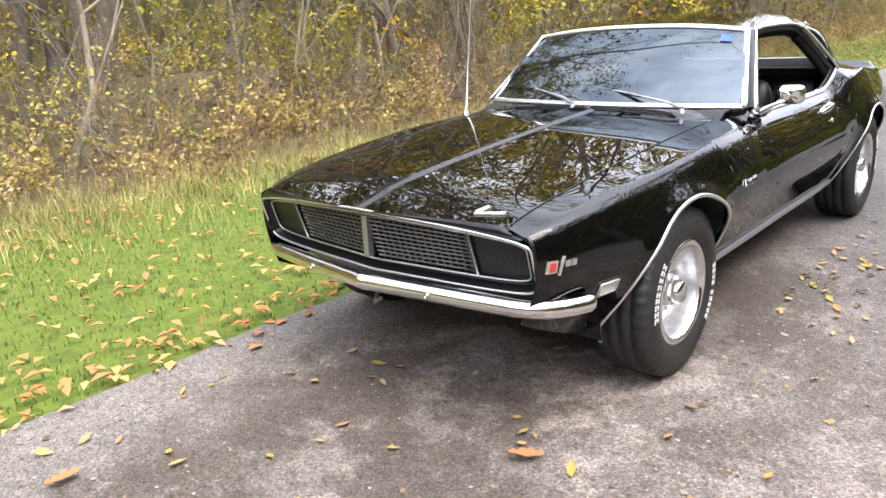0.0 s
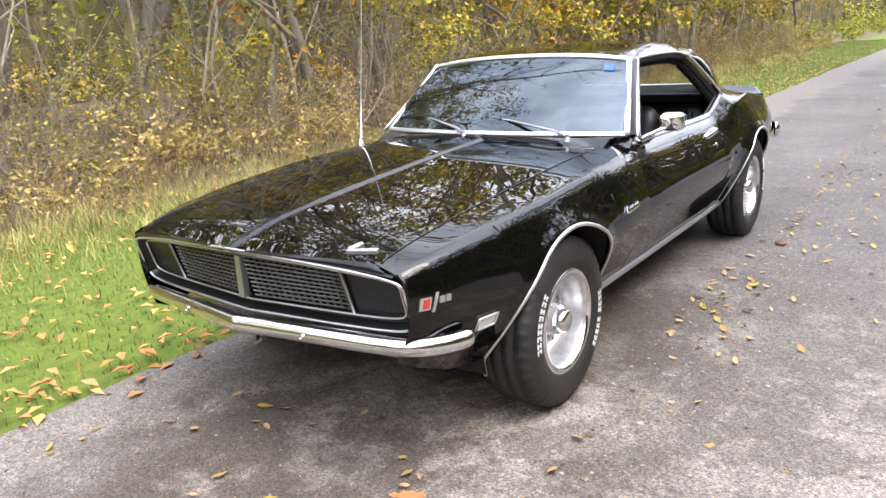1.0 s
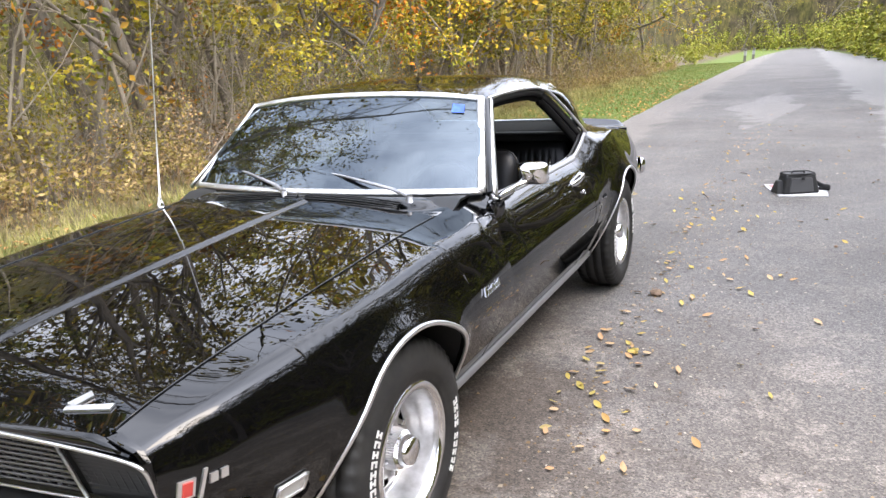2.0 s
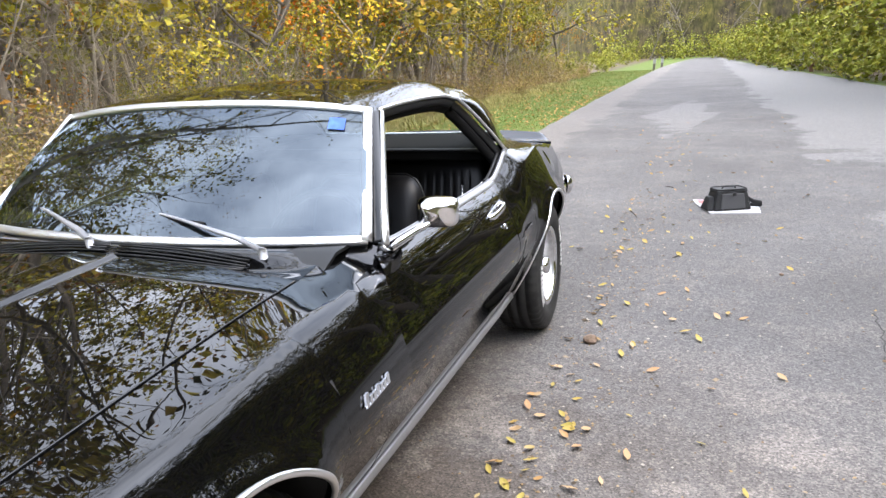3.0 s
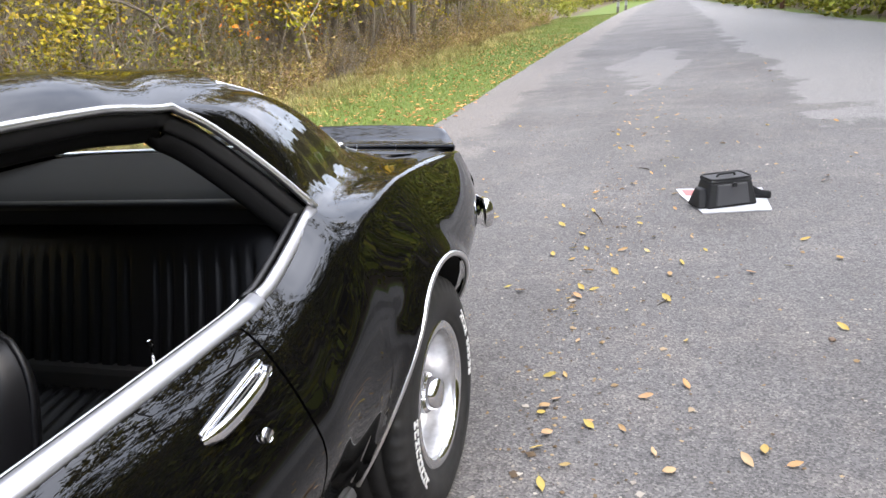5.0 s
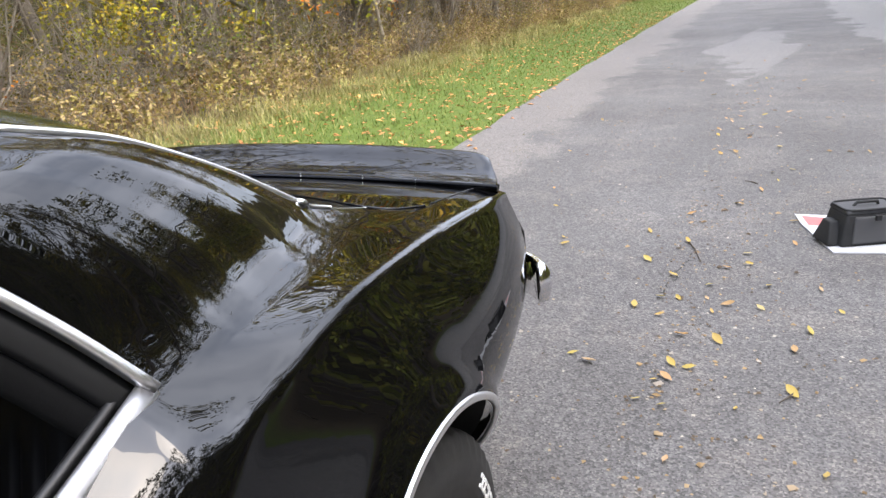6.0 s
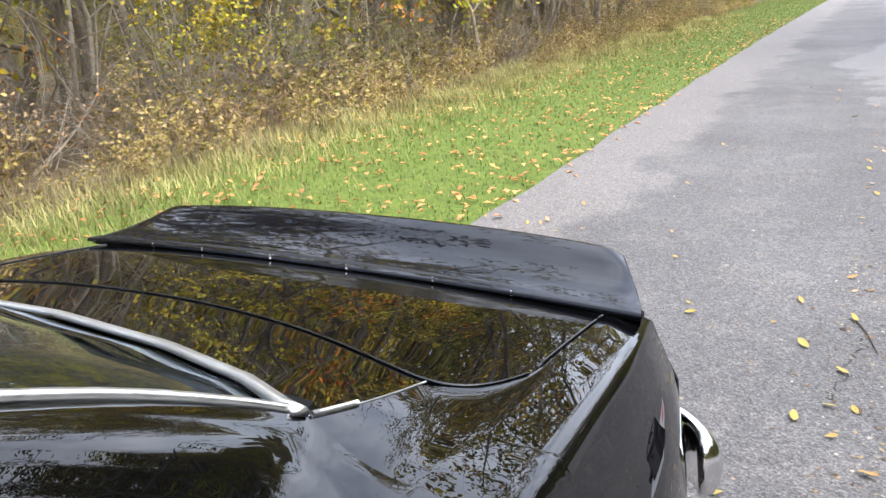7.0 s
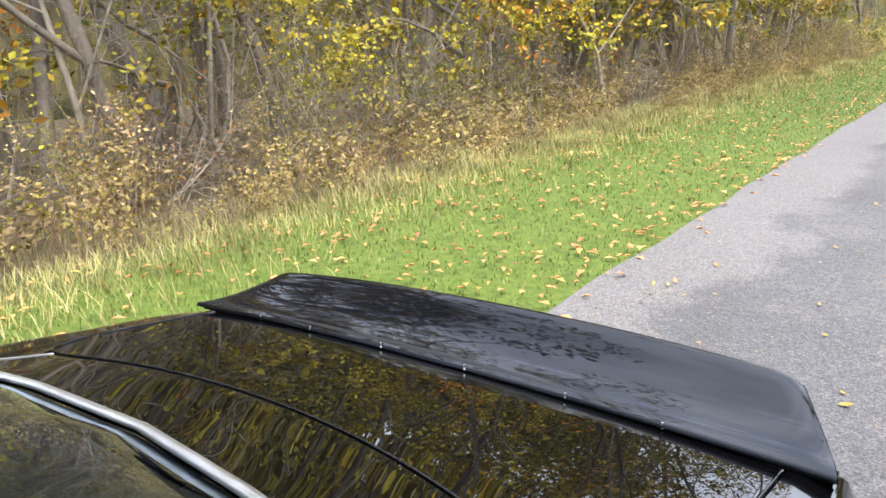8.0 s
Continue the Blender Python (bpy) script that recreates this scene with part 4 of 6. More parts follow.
def rim_mesh():
    """The dished steel centre with its five slots, and the deep barrel."""
    n = 100
    v, f = revolve(RIM, n)
    keep = []
    for q in f:
        ring, seg = q[0] // n, q[0] % n
        if 6 <= ring <= 8 and (seg % 20) < 9:
            continue
        keep.append(q)
    return v, keep


def build_wheel(name_label):
    v, f = rim_mesh()
    wheel = link_mesh("wheel", v, f, SILVER, car, name_label)
    m = wheel.modifiers.new("thickness", "SOLIDIFY")
    m.thickness, m.offset = 0.003, 0
    v, f = tyre_mesh()
    tyre = link_mesh("tyre", v, f, RUBBER, wheel, "wide black tyre with raised white lettering")
    v, f = revolve([(0.088, 0.176), (0.098, 0.180), (0.101, 0.192), (0.099, 0.203), (0.092, 0.206)], 96)
    link_mesh("trim_ring", v, f, CHROME, wheel, "chrome trim ring")
    v, f = revolve([(0.060, 0.047), (0.086, 0.044), (0.096, 0.036), (0.099, 0.014), (0.099, 0.0005)], 48)
    link_mesh("centre_cap", v, f, CHROME, wheel, "chrome centre cap")
    # fluted collar of the cap
    n = 96
    v = [(x, (r + (0.003 if k % 2 else 0.0)) * math.cos(t), (r + (0.003 if k % 2 else 0.0)) * math.sin(t)) for x, r in ((0.002, 0.064), (0.058, 0.054), (0.066, 0.046)) for k, t in enumerate(np.linspace(0, 2 * math.pi, n, endpoint=False))]
    link_mesh("fluted_collar", v, grid_faces(3, n, False, True), CHROME, wheel, "", smooth=False)
    v, f = revolve([(-0.03, 0.02), (-0.03, 0.14), (-0.05, 0.155), (-0.10, 0.155)], 48)
    link_mesh("brake_drum", v, f, DARK, wheel)
    for k in range(5):
        a = 2 * math.pi * k / 5 + 0.6
        tube("lug_nut", [(0.020, 0.075 * math.cos(a), 0.075 * math.sin(a)), (0.036, 0.075 * math.cos(a), 0.075 * math.sin(a))], 0.009, CHROME, wheel, "", 6, smooth=False)
    # white lettering on the sidewall as plain bars
    for spans in ([(1.02, 5), (1.50, 4)], [(4.15, 5), (4.70, 4)]):
        lv, lf = [], []
        for a0, count in spans:
            for k in range(count):
                c = a0 + k * 0.098
                for da0, da1, r0, r1 in ((-0.036, -0.014, 0.244, 0.270), (-0.014, 0.036, 0.262, 0.270), (-0.014, 0.030, 0.244, 0.251)) if k % 2 else ((-0.036, 0.036, 0.262, 0.270), (-0.036, 0.036, 0.244, 0.251), (-0.010, 0.012, 0.251, 0.262)):
                    b = len(lv)
                    for x in (0.1065, 0.1125):
                        for aa in np.linspace(c + da0, c + da1, 3):
                            for rr in (r0, r1):
                                xx = x - 0.0015 * (rr > 0.26)
                                lv.append((xx, rr * math.cos(aa), rr * math.sin(aa)))
                    o = b + 6
                    lf += [(o, o + 2, o + 3, o + 1), (o + 2, o + 4, o + 5, o + 3), (b, b + 1, o + 1, o), (b + 4, o + 4, o + 5, b + 5),
                           (b, o, o + 2, b + 2), (b + 2, o + 2, o + 4, b + 4), (b + 1, b + 3, o + 3, o + 1), (b + 3, b + 5, o + 5, o + 3)]
        link_mesh("raised_lettering", lv, lf, WHITE, tyre, "white raised sidewall lettering", False)
    return wheel


first = build_wheel("silver rally wheel with five slots")
first.matrix_basis = Matrix.Translation((0.742, WHEEL_F, WHEEL_Z)) @ Matrix.Rotation(1.45, 4, "X")
for x, y, turn, spin in ((0.745, WHEEL_R, 0, 1.9), (-0.742, WHEEL_F, math.pi, 0.8), (-0.745, WHEEL_R, math.pi, 2.4)):
    copy_thing(first, Matrix.Translation((x, y, WHEEL_Z)) @ Matrix.Rotation(turn, 4, "Z") @ Matrix.Rotation(spin, 4, "X"))


# ---- small fittings on the car ----
# script badges as plain slanted shapes
def script(name, place, count, height, step, s, mat=CHROME):
    v, f = [], []
    for k in range(count):
        h = height * (1.0 if k == 0 else 0.62 + 0.18 * ((k * 7) % 3 == 0))
        b = len(v)
        for off in (0.001, 0.006):
            for dy, dz in ((0, 0), (step * 0.78, 0.0), (step * 0.78 + h * 0.5, h), (h * 0.5, h)):
                v.append(place(k * step + dy, dz, off))
        f += [(b + 4, b + 5, b + 6, b + 7), (b, b + 1, b + 5, b + 4), (b + 1, b + 2, b + 6, b + 5), (b + 2, b + 3, b + 7, b + 6), (b + 3, b, b + 4, b + 7)]
    b = len(v)
    for off in (0.001, 0.005):
        for dy, dz in ((0, 0), (count * step, 0), (count * step, height * 0.2), (0, height * 0.2)):
            v.append(place(dy, dz, off))
    f += [(b + 4, b + 5, b + 6, b + 7), (b, b + 1, b + 5, b + 4), (b + 1, b + 2, b + 6, b + 5), (b + 2, b + 3, b + 7, b + 6), (b + 3, b, b + 4, b + 7)]
    return link_mesh(name, v, f, mat, car, "chrome script badge", False)


def on_side(y0, z0, s, slope=0.0):
    return lambda dy, dz, off: (s * (side_x(y0 + dy, z0 + dz + slope * dy) + off + 0.001), y0 + dy, z0 + dz + slope * dy)


for s in (1, -1):
    script("fender_script", on_side(0.445, 0.655, s, 0.02), 7, 0.026, 0.020, s)
    # number badge on the nose: a red slanted mark, a bright stroke and two bright blocks
    P = on_side(-0.735, 0.600, s)

    def plate(name, quads, mat, lift=0.0):
        v, f = [], []
        for q in quads:
            b = len(v)
            v += [P(dy, dz, 0.001 + lift) for dy, dz in q] + [P(dy, dz, 0.006 + lift) for dy, dz in q]
            f += [(b + 4, b + 5, b + 6, b + 7), (b, b + 1, b + 5, b + 4), (b + 1, b + 2, b + 6, b + 5), (b + 2, b + 3, b + 7, b + 6), (b + 3, b, b + 4, b + 7)]
        link_mesh(name, v, f, mat, car, "", False)
    plate("badge_bright_edge", [((-0.004, 0.000), (0.026, 0.000), (0.034, 0.038), (0.004, 0.038))], BRIGHT)
    plate("badge_red_mark", [((0.004, 0.005), (0.020, 0.005), (0.026, 0.033), (0.010, 0.033))], RED, 0.003)
    plate("badge_stroke", [((0.032, -0.010), (0.039, -0.010), (0.059, 0.048), (0.052, 0.048))], BRIGHT)
    plate("badge_block", [((0.056, 0.014), (0.072, 0.014), (0.076, 0.033), (0.060, 0.033))], BRIGHT)
    plate("badge_block", [((0.078, 0.014), (0.094, 0.014), (0.098, 0.033), (0.082, 0.033))], BRIGHT)

# hood badge: a plain winged shape
v, f = [], []
for q in (((0.440, -0.735), (0.462, -0.690), (0.480, -0.700), (0.462, -0.740)), ((0.445, -0.742), (0.545, -0.705), (0.548, -0.722), (0.450, -0.754))):
    b = len(v)
    for off in (0.001, 0.006):
        v += [(x, y, hood_z(x, y) + off) for x, y in q]
    f += [(b + 4, b + 5, b + 6, b + 7), (b, b + 1, b + 5, b + 4), (b + 1, b + 2, b + 6, b + 5), (b + 2, b + 3, b + 7, b + 6), (b + 3, b, b + 4, b + 7)]
link_mesh("hood_badge", v, f, BRIGHT, car, "bright winged hood badge", False)

# cowl vent slats
for k in range(9):
    y = 0.668 + k * 0.0085
    for x0, x1 in ((-0.44, -0.02), (0.02, 0.44)):
        strip("cowl_slat", [(x, y, cowl_z(x / 0.63, y, (y - 0.652) / (ws_low(x / 0.706)[1] + 0.012 - 0.652)) + 0.004) for x in np.linspace(x0, x1, 9)], 0.005, SEAL, car, "", (0, -0.4, 0.9), 0.004, 0.004)

# wipers
for tip, pivot, blade in (((-0.075, 0.893, 0.998), (0.490, 0.718, 0.923), ((-0.22, 0.848, 0.976), (0.24, 0.823, 0.960))), ((-0.545, 0.953, 0.993), (-0.085, 0.723, 0.930), ((-0.66, 0.958, 0.980), (-0.34, 0.870, 0.970)))):
    arm = tube("wiper_arm", [pivot, (np.array(pivot) * 0.85 + np.array(tip) * 0.15 + (0, 0, 0.012)), np.array(pivot) * 0.4 + np.array(tip) * 0.6 + (0, -0.006, 0.012), tip], [0.011, 0.012, 0.007, 0.005], BRUSHED, car, "silver wiper arm", 8, flat=(1.0, 0.55))
    tube("wiper_blade", [blade[0], np.array(blade[0]) * 0.5 + np.array(blade[1]) * 0.5 + (0, 0, 0.004), blade[1]], 0.008, SEAL, arm, "black rubber blade", 6, flat=(0.7, 1.3))
    tube("pivot_cap", [np.array(pivot) + (0, 0.004, -0.02), np.array(pivot) + (0, 0, 0.004), np.array(pivot) + (0, 0, 0.010)], [0.012, 0.012, 0.008], BRUSHED, arm, "", 10)

# aerial on the far fender
ant = tube("aerial_mast", [(-0.795, 0.745, 0.845), (-0.788, 0.775, 1.15), (-0.775, 0.83, 1.65), (-0.768, 0.855, 1.86)], [0.0035, 0.003, 0.0022, 0.0018], BRIGHT, car, "thin bright radio aerial", 8)
v, f = revolve([(0.0, 0.020), (0.012, 0.019), (0.026, 0.010), (0.045, 0.006)], 16)
base = link_mesh("aerial_base", [(-0.795 + y, 0.745 + z, 0.842 + x) for x, y, z in v], f, CHROME, ant)

# door mirror on the driver's door, handles, locks
MC = np.array((0.846, 1.090, 0.948))


def mirror_ring(d, w, h, p=0.50):
    """A rounded oblong outline, d behind the nose of the mirror head."""
    return [tuple(MC + np.array((w * math.copysign(abs(math.cos(a)) ** p, math.cos(a)) - 0.35 * d, d + 0.25 * w * math.cos(a), h * math.copysign(abs(math.sin(a)) ** p, math.sin(a))))) for a in np.linspace(0, 2 * math.pi, 41)]


g = [mirror_ring(*q) for q in ((0.0, 0.002, 0.002), (0.001, 0.030, 0.020), (0.003, 0.044, 0.031), (0.008, 0.052, 0.037), (0.018, 0.057, 0.041), (0.050, 0.062, 0.045), (0.058, 0.062, 0.045), (0.061, 0.059, 0.042), (0.057, 0.056, 0.039))]
mir = sheet("door_mirror", g, CHROME, car, "chrome oblong door mirror", 0.0)
link_mesh("mirror_face", mirror_ring(0.057, 0.057, 0.040)[:-1], [tuple(range(40))], MIRROR, mir, "", False)
tube("mirror_arm", [(0.762, 0.915, 0.893), (0.772, 0.95, 0.900), (0.795, 1.03, 0.914), (0.815, 1.10, 0.922)], [0.013, 0.014, 0.012, 0.010], CHROME, mir, "", 10, flat=(1.0, 0.75))
strip("mirror_foot", [(0.752, y, 0.878) for y in np.linspace(0.95, 1.10, 8)], 0.022, CHROME, mir, "", (0.7, 0, 0.7), 0.02, 0.014)
for s in (1, -1):
    p = [(s * (side_x(y, 0.790) + o), y, 0.782 + (y - 1.80) * 0.16) for y, o in ((1.795, 0.004), (1.825, 0.020), (1.88, 0.028), (1.94, 0.027), (1.962, 0.014))]
    h = tube("door_handle", smooth_curve(p, 16), np.interp(np.linspace(0, 1, 16), [0, 0.2, 0.8, 1], [0.006, 0.014, 0.013, 0.008]), CHROME, car, "chrome door handle", 10, flat=(0.55, 1.0))
    tube("push_button", [(s * (side_x(1.97, 0.80) + 0.002), 1.972, 0.806), (s * (side_x(1.97, 0.80) + 0.026), 1.972, 0.806)], 0.010, CHROME, h, "", 12)
    strip("handle_plate", [(s * (side_x(y, 0.790) + 0.002), y, 0.785 + (y - 1.80) * 0.16) for y in np.linspace(1.80, 1.980, 8)], 0.022, CHROME, h, "", (s, 0, 0.35), 0.005, 0.003)
    tube("door_lock", [(s * (side_x(1.905, 0.728)), 1.905, 0.728), (s * (side_x(1.905, 0.728) + 0.009), 1.905, 0.728)], [0.013, 0.011], CHROME, car, "", 12)

# inspection sticker at the top corner of the windshield
g = []
for v in np.linspace(0.80, 0.905, 3):
    bow = 0.020 * 4 * v * (1 - v)
    g.append([tuple(ws_low(u) * (1 - v) + ws_top(u) * v + np.array((0, -bow * 0.8 - 0.003, bow * 0.7 + 0.003))) for u in np.linspace(0.80, 0.885, 3)])
sheet("windshield_sticker", g, BLUE, car, "blue windshield sticker", 0.001)

# ---- interior ----
g = [[(roof_edge(y)[0] * 0.985 * u, y, roof_edge(y)[1] - 0.02 + (roof_crown(y) - 0.02) * (1 - abs(u) ** 2.6)) for u in np.linspace(-1, 1, 21)] for y in np.linspace(1.26, 2.44, 14)]
sheet("headliner", g, HEADLINER, car, "", 0.01)
g = [[(x, y, z) for x in np.linspace(-0.66, 0.66, 13)] for y, z in ((0.72, 0.86), (0.80, 0.895), (0.95, 0.90), (1.06, 0.885), (1.09, 0.84), (1.06, 0.70), (1.03, 0.58), (0.80, 0.50))]
sheet("dashboard", g, SEAL, car, "black dashboard", 0.01)
a = np.linspace(0, 2 * math.pi, 40, endpoint=False)
sw = tube("steering_wheel", [(0.36 + 0.185 * math.cos(t), 1.25 + 0.185 * math.sin(t) * 0.42, 0.80 + 0.185 * math.sin(t) * 0.90) for t in a], 0.013, VINYL, car, "black steering wheel", 8, True)
tube("steering_column", [(0.36, 1.03, 0.69), (0.36, 1.24, 0.795)], 0.03, VINYL, sw, "", 10)
for x in (-1, 1):
    tube("steering_spoke", [(0.36 + x * 0.18, 1.25, 0.80), (0.36, 1.235, 0.79)], 0.012, BRUSHED, sw, "", 6)
g = []
for s in (1, -1):
    g = [[(s * (0.700 - 0.02 * k), y, along_top(y)[1] - 0.012 - k * 0.13) for k in range(5)] for y in np.linspace(0.96, 2.03, 14)]
    sheet("door_lining", g, VINYL, car, "", 0.006, flip=s > 0)
    g = [[(s * (0.695 - 0.025 * k), y, along_top(y)[1] - 0.012 - k * 0.14) for k in range(5)] for y in np.linspace(2.03, 2.62, 10)]
    sheet("quarter_lining", g, VINYL, car, "", 0.006, flip=s > 0)


def pad(w, h, d, nx=15, nz=15, crown=0.35, pleats=0, pleat_w=0.7, top=0.0, round_top=False):
    """A cushion lying in x and z, facing -y, with rounded edges and a pleated middle."""
    g = []
    for j in np.linspace(-1, 1, nz):
        row = []
        for i in np.linspace(-1, 1, nx):
            e = (1 - abs(i) ** 5) * (1 - abs(j) ** 5)
            y = -d * e ** 0.5
            if pleats and abs(i) < pleat_w and j < top:
                y += 0.011 * (abs(math.sin(i / pleat_w * math.pi * pleats / 2)) ** 0.35 < 0.62)
            k = 1 - 0.06 * max(j, 0) ** 3
            bend = 1 - 0.30 * (1 - math.sqrt(max(0.0, 1 - (max(0.0, j - 0.62) / 0.38) ** 2))) if round_top else 1.0
            row.append((i * w / 2 * k * bend * (1 - 0.10 * max(0, abs(j) - 0.8)), y, j * h / 2))
        g.append(row)
    return np.array(g)


for x0 in (0.318, -0.335):
    p = pad(0.47, 0.60, 0.075, 61, 33, pleats=8, pleat_w=0.66, top=0.46, round_top=True)
    m = Matrix.Translation((x0, 1.70, 0.665)) @ Matrix.Rotation(radians(-17), 4, "X")
    back = sheet("bucket_seat", [[tuple(m @ Vector(q)) for q in r] for r in p], VINYL, car, "black vinyl bucket seat with pleated inserts", 0.0)
    q = pad(0.47, 0.60, -0.055, 25, 33, round_top=True)
    sheet("seat_back_shell", [[tuple(m @ Vector(r)) for r in row] for row in q], VINYL, back, "", 0.0)
    edge = [tuple(m @ Vector(r)) for r in np.vstack([p[:, 0], p[-1, 1:], p[::-1, -1][1:]])]
    tube("seat_piping", edge, 0.006, VINYL, back, "", 6)
    p = pad(0.52, 0.52, 0.07, 51, 17, pleats=8, pleat_w=0.66, top=0.9)
    m = Matrix.Translation((x0, 1.38, 0.42)) @ Matrix.Rotation(radians(-82), 4, "X")
    sheet("seat_cushion", [[tuple(m @ Vector(r)) for r in row] for row in p], VINYL, back, "", 0.0)
    block("seat_base", x0 - 0.22, x0 + 0.22, 1.20, 1.62, 0.30, 0.40, DARK, back, "", 0.02)
p = pad(1.22, 0.56, 0.06, 161, 19, pleats=26, pleat_w=0.88, top=0.62)
m = Matrix.Translation((0, 2.40, 0.66)) @ Matrix.Rotation(radians(-18), 4, "X")
rear = sheet("rear_seat", [[tuple(m @ Vector(r)) for r in row] for row in p], VINYL, car, "black vinyl rear bench with vertical pleats", 0.0)
p = pad(1.20, 0.46, 0.08, 121, 15, pleats=26, pleat_w=0.88, top=0.9)
m = Matrix.Translation((0, 2.16, 0.44)) @ Matrix.Rotation(radians(-80), 4, "X")
sheet("rear_cushion", [[tuple(m @ Vector(r)) for r in row] for row in p], VINYL, rear, "", 0.0)
g = [[(x * (1 - 0.28 * max(y - 2.5, 0)), y, z) for x in np.linspace(-0.60, 0.60, 13)] for y, z in ((2.44, 0.915), (2.455, 0.945), (2.50, 0.958), (2.56, 0.962), (2.85, 0.968), (3.03, 0.970))]
sheet("parcel_shelf", g, HEADLINER, car, "", 0.01)
tube("shelf_roll", [(x, 2.47, 0.945) for x in np.linspace(-0.58, 0.58, 9)], 0.024, VINYL, car, "", 10)
# rear-view mirror
block("rear_view_mirror", -0.11, 0.11, 1.205, 1.22, 1.165, 1.215, SEAL, car, "black rear-view mirror", 0.006)


# ---- ground, road and verge ----
def xy(m):
    n, l = m.node_tree.nodes, m.node_tree.links
    sep = n.new("ShaderNodeSeparateXYZ")
    l.new(n.new("ShaderNodeNewGeometry").outputs["Position"], sep.inputs[0])
    return sep.outputs


def between(m, v, a, b):
    """0 below a, 1 above b."""
    n, l = m.node_tree.nodes, m.node_tree.links
    r = n.new("ShaderNodeMapRange")
    r.inputs["From Min"].default_value, r.inputs["From Max"].default_value = a, b
    l.new(v, r.inputs["Value"])
    return r.outputs[0]


SOIL = material("woodland_soil", (0.10, 0.08, 0.05), 0.95)
p = xy(SOIL)
wob = maths(SOIL, "MULTIPLY_ADD", noise_tex(SOIL, 0.7, 4), 1.6, p[0])
litter = ramp(SOIL, noise_tex(SOIL, 9, 6, 0.65), [(0.3, (0.039, 0.028, 0.014)), (0.5, (0.088, 0.063, 0.031)), (0.7, (0.140, 0.101, 0.049))])
turf = ramp(SOIL, noise_tex(SOIL, 14, 5, 0.6), [(0.3, (0.052, 0.084, 0.006)), (0.6, (0.100, 0.140, 0.011)), (0.8, (0.162, 0.126, 0.032))])
set_input(SOIL, "Base Color", mixed(SOIL, maths(SOIL, "MULTIPLY", between(SOIL, wob, -4.4, -3.4), between(SOIL, maths(SOIL, "MULTIPLY_ADD", maths(SOIL, "MAXIMUM", maths(SOIL, "SUBTRACT", p[1], 18.0), 0.0), 0.06, p[0]), 8.2, 7.3)), litter, turf))
bump(SOIL, noise_tex(SOIL, 25, 5), 0.5, 0.03)

# asphalt: speckled aggregate, worn pale blotches, damp dark ones, a pale gravelly edge and a newer pale lane
p = xy(ASPHALT)
px = maths(ASPHALT, "MULTIPLY_ADD", maths(ASPHALT, "SUBTRACT", noise_tex(ASPHALT, 1.1, 6, 0.62), 0.5), 1.5, p[0])
grain, cell = voronoi_random(ASPHALT, 150)
base = ramp(ASPHALT, noise_tex(ASPHALT, 0.45, 5, 0.6), [(0.35, (0.088, 0.082, 0.077)), (0.65, (0.130, 0.123, 0.117))])
near = between(ASPHALT, p[1], 2.5, 0.0)
base = mixed(ASPHALT, maths(ASPHALT, "MULTIPLY", near, 0.75), base, (0.172, 0.143, 0.116))
blot = ramp(ASPHALT, noise_tex(ASPHALT, 1.9, 8, 0.74), [(0.51, (0,) * 3), (0.56, (1,) * 3)])
base = mixed(ASPHALT, maths(ASPHALT, "MULTIPLY", blot, maths(ASPHALT, "MULTIPLY_ADD", near, 0.58, 0.10)), base, (0.300, 0.258, 0.222))
damp = maths(ASPHALT, "MULTIPLY", ramp(ASPHALT, noise_tex(ASPHALT, 1.5, 8, 0.72), [(0.47, (1,) * 3), (0.55, (0,) * 3)]), maths(ASPHALT, "MULTIPLY", between(ASPHALT, p[1], 3.2, 1.0), between(ASPHALT, p[0], 2.0, 0.9)))
base = mixed(ASPHALT, maths(ASPHALT, "MULTIPLY", damp, 0.85), base, (0.070, 0.054, 0.041))
edge = between(ASPHALT, px, -0.40, -0.62)
base = mixed(ASPHALT, maths(ASPHALT, "MULTIPLY", edge, 0.62), base, (0.195, 0.176, 0.158))
wide = maths(ASPHALT, "SUBTRACT", noise_tex(ASPHALT, 0.5, 6, 0.68), 0.5)
lx, ly = maths(ASPHALT, "MULTIPLY_ADD", wide, 2.4, p[0]), maths(ASPHALT, "MULTIPLY_ADD", wide, 9.0, p[1])
lane = maths(ASPHALT, "MULTIPLY", between(ASPHALT, lx, 2.80, 2.92), between(ASPHALT, ly, 8.9, 9.3))
pale = maths(ASPHALT, "MULTIPLY", maths(ASPHALT, "MULTIPLY", between(ASPHALT, px, 2.9, 3.05), between(ASPHALT, ly, 6.6, 6.3)), between(ASPHALT, p[1], 1.2, 1.8))
worn = maths(ASPHALT, "ADD", maths(ASPHALT, "ABSOLUTE", maths(ASPHALT, "MULTIPLY_ADD", lx, 1.6, -1.9)), maths(ASPHALT, "ABSOLUTE", maths(ASPHALT, "MULTIPLY_ADD", ly, 0.27, -4.3)))
worn = between(ASPHALT, worn, 1.15, 1.0)
base = mixed(ASPHALT, maths(ASPHALT, "MULTIPLY", lane, 0.80), base, (0.205, 0.197, 0.187))
base = mixed(ASPHALT, maths(ASPHALT, "MULTIPLY", worn, 0.65), base, (0.200, 0.191, 0.181))
base = mixed(ASPHALT, maths(ASPHALT, "MULTIPLY", pale, 0.6), base, (0.200, 0.191, 0.181))
fine = noise_tex(ASPHALT, 26, 4, 0.7)
base = mixed(ASPHALT, 0.6, base, ramp(ASPHALT, fine, [(0.35, (0.72,) * 3), (0.65, (1.25,) * 3)]), "MULTIPLY")
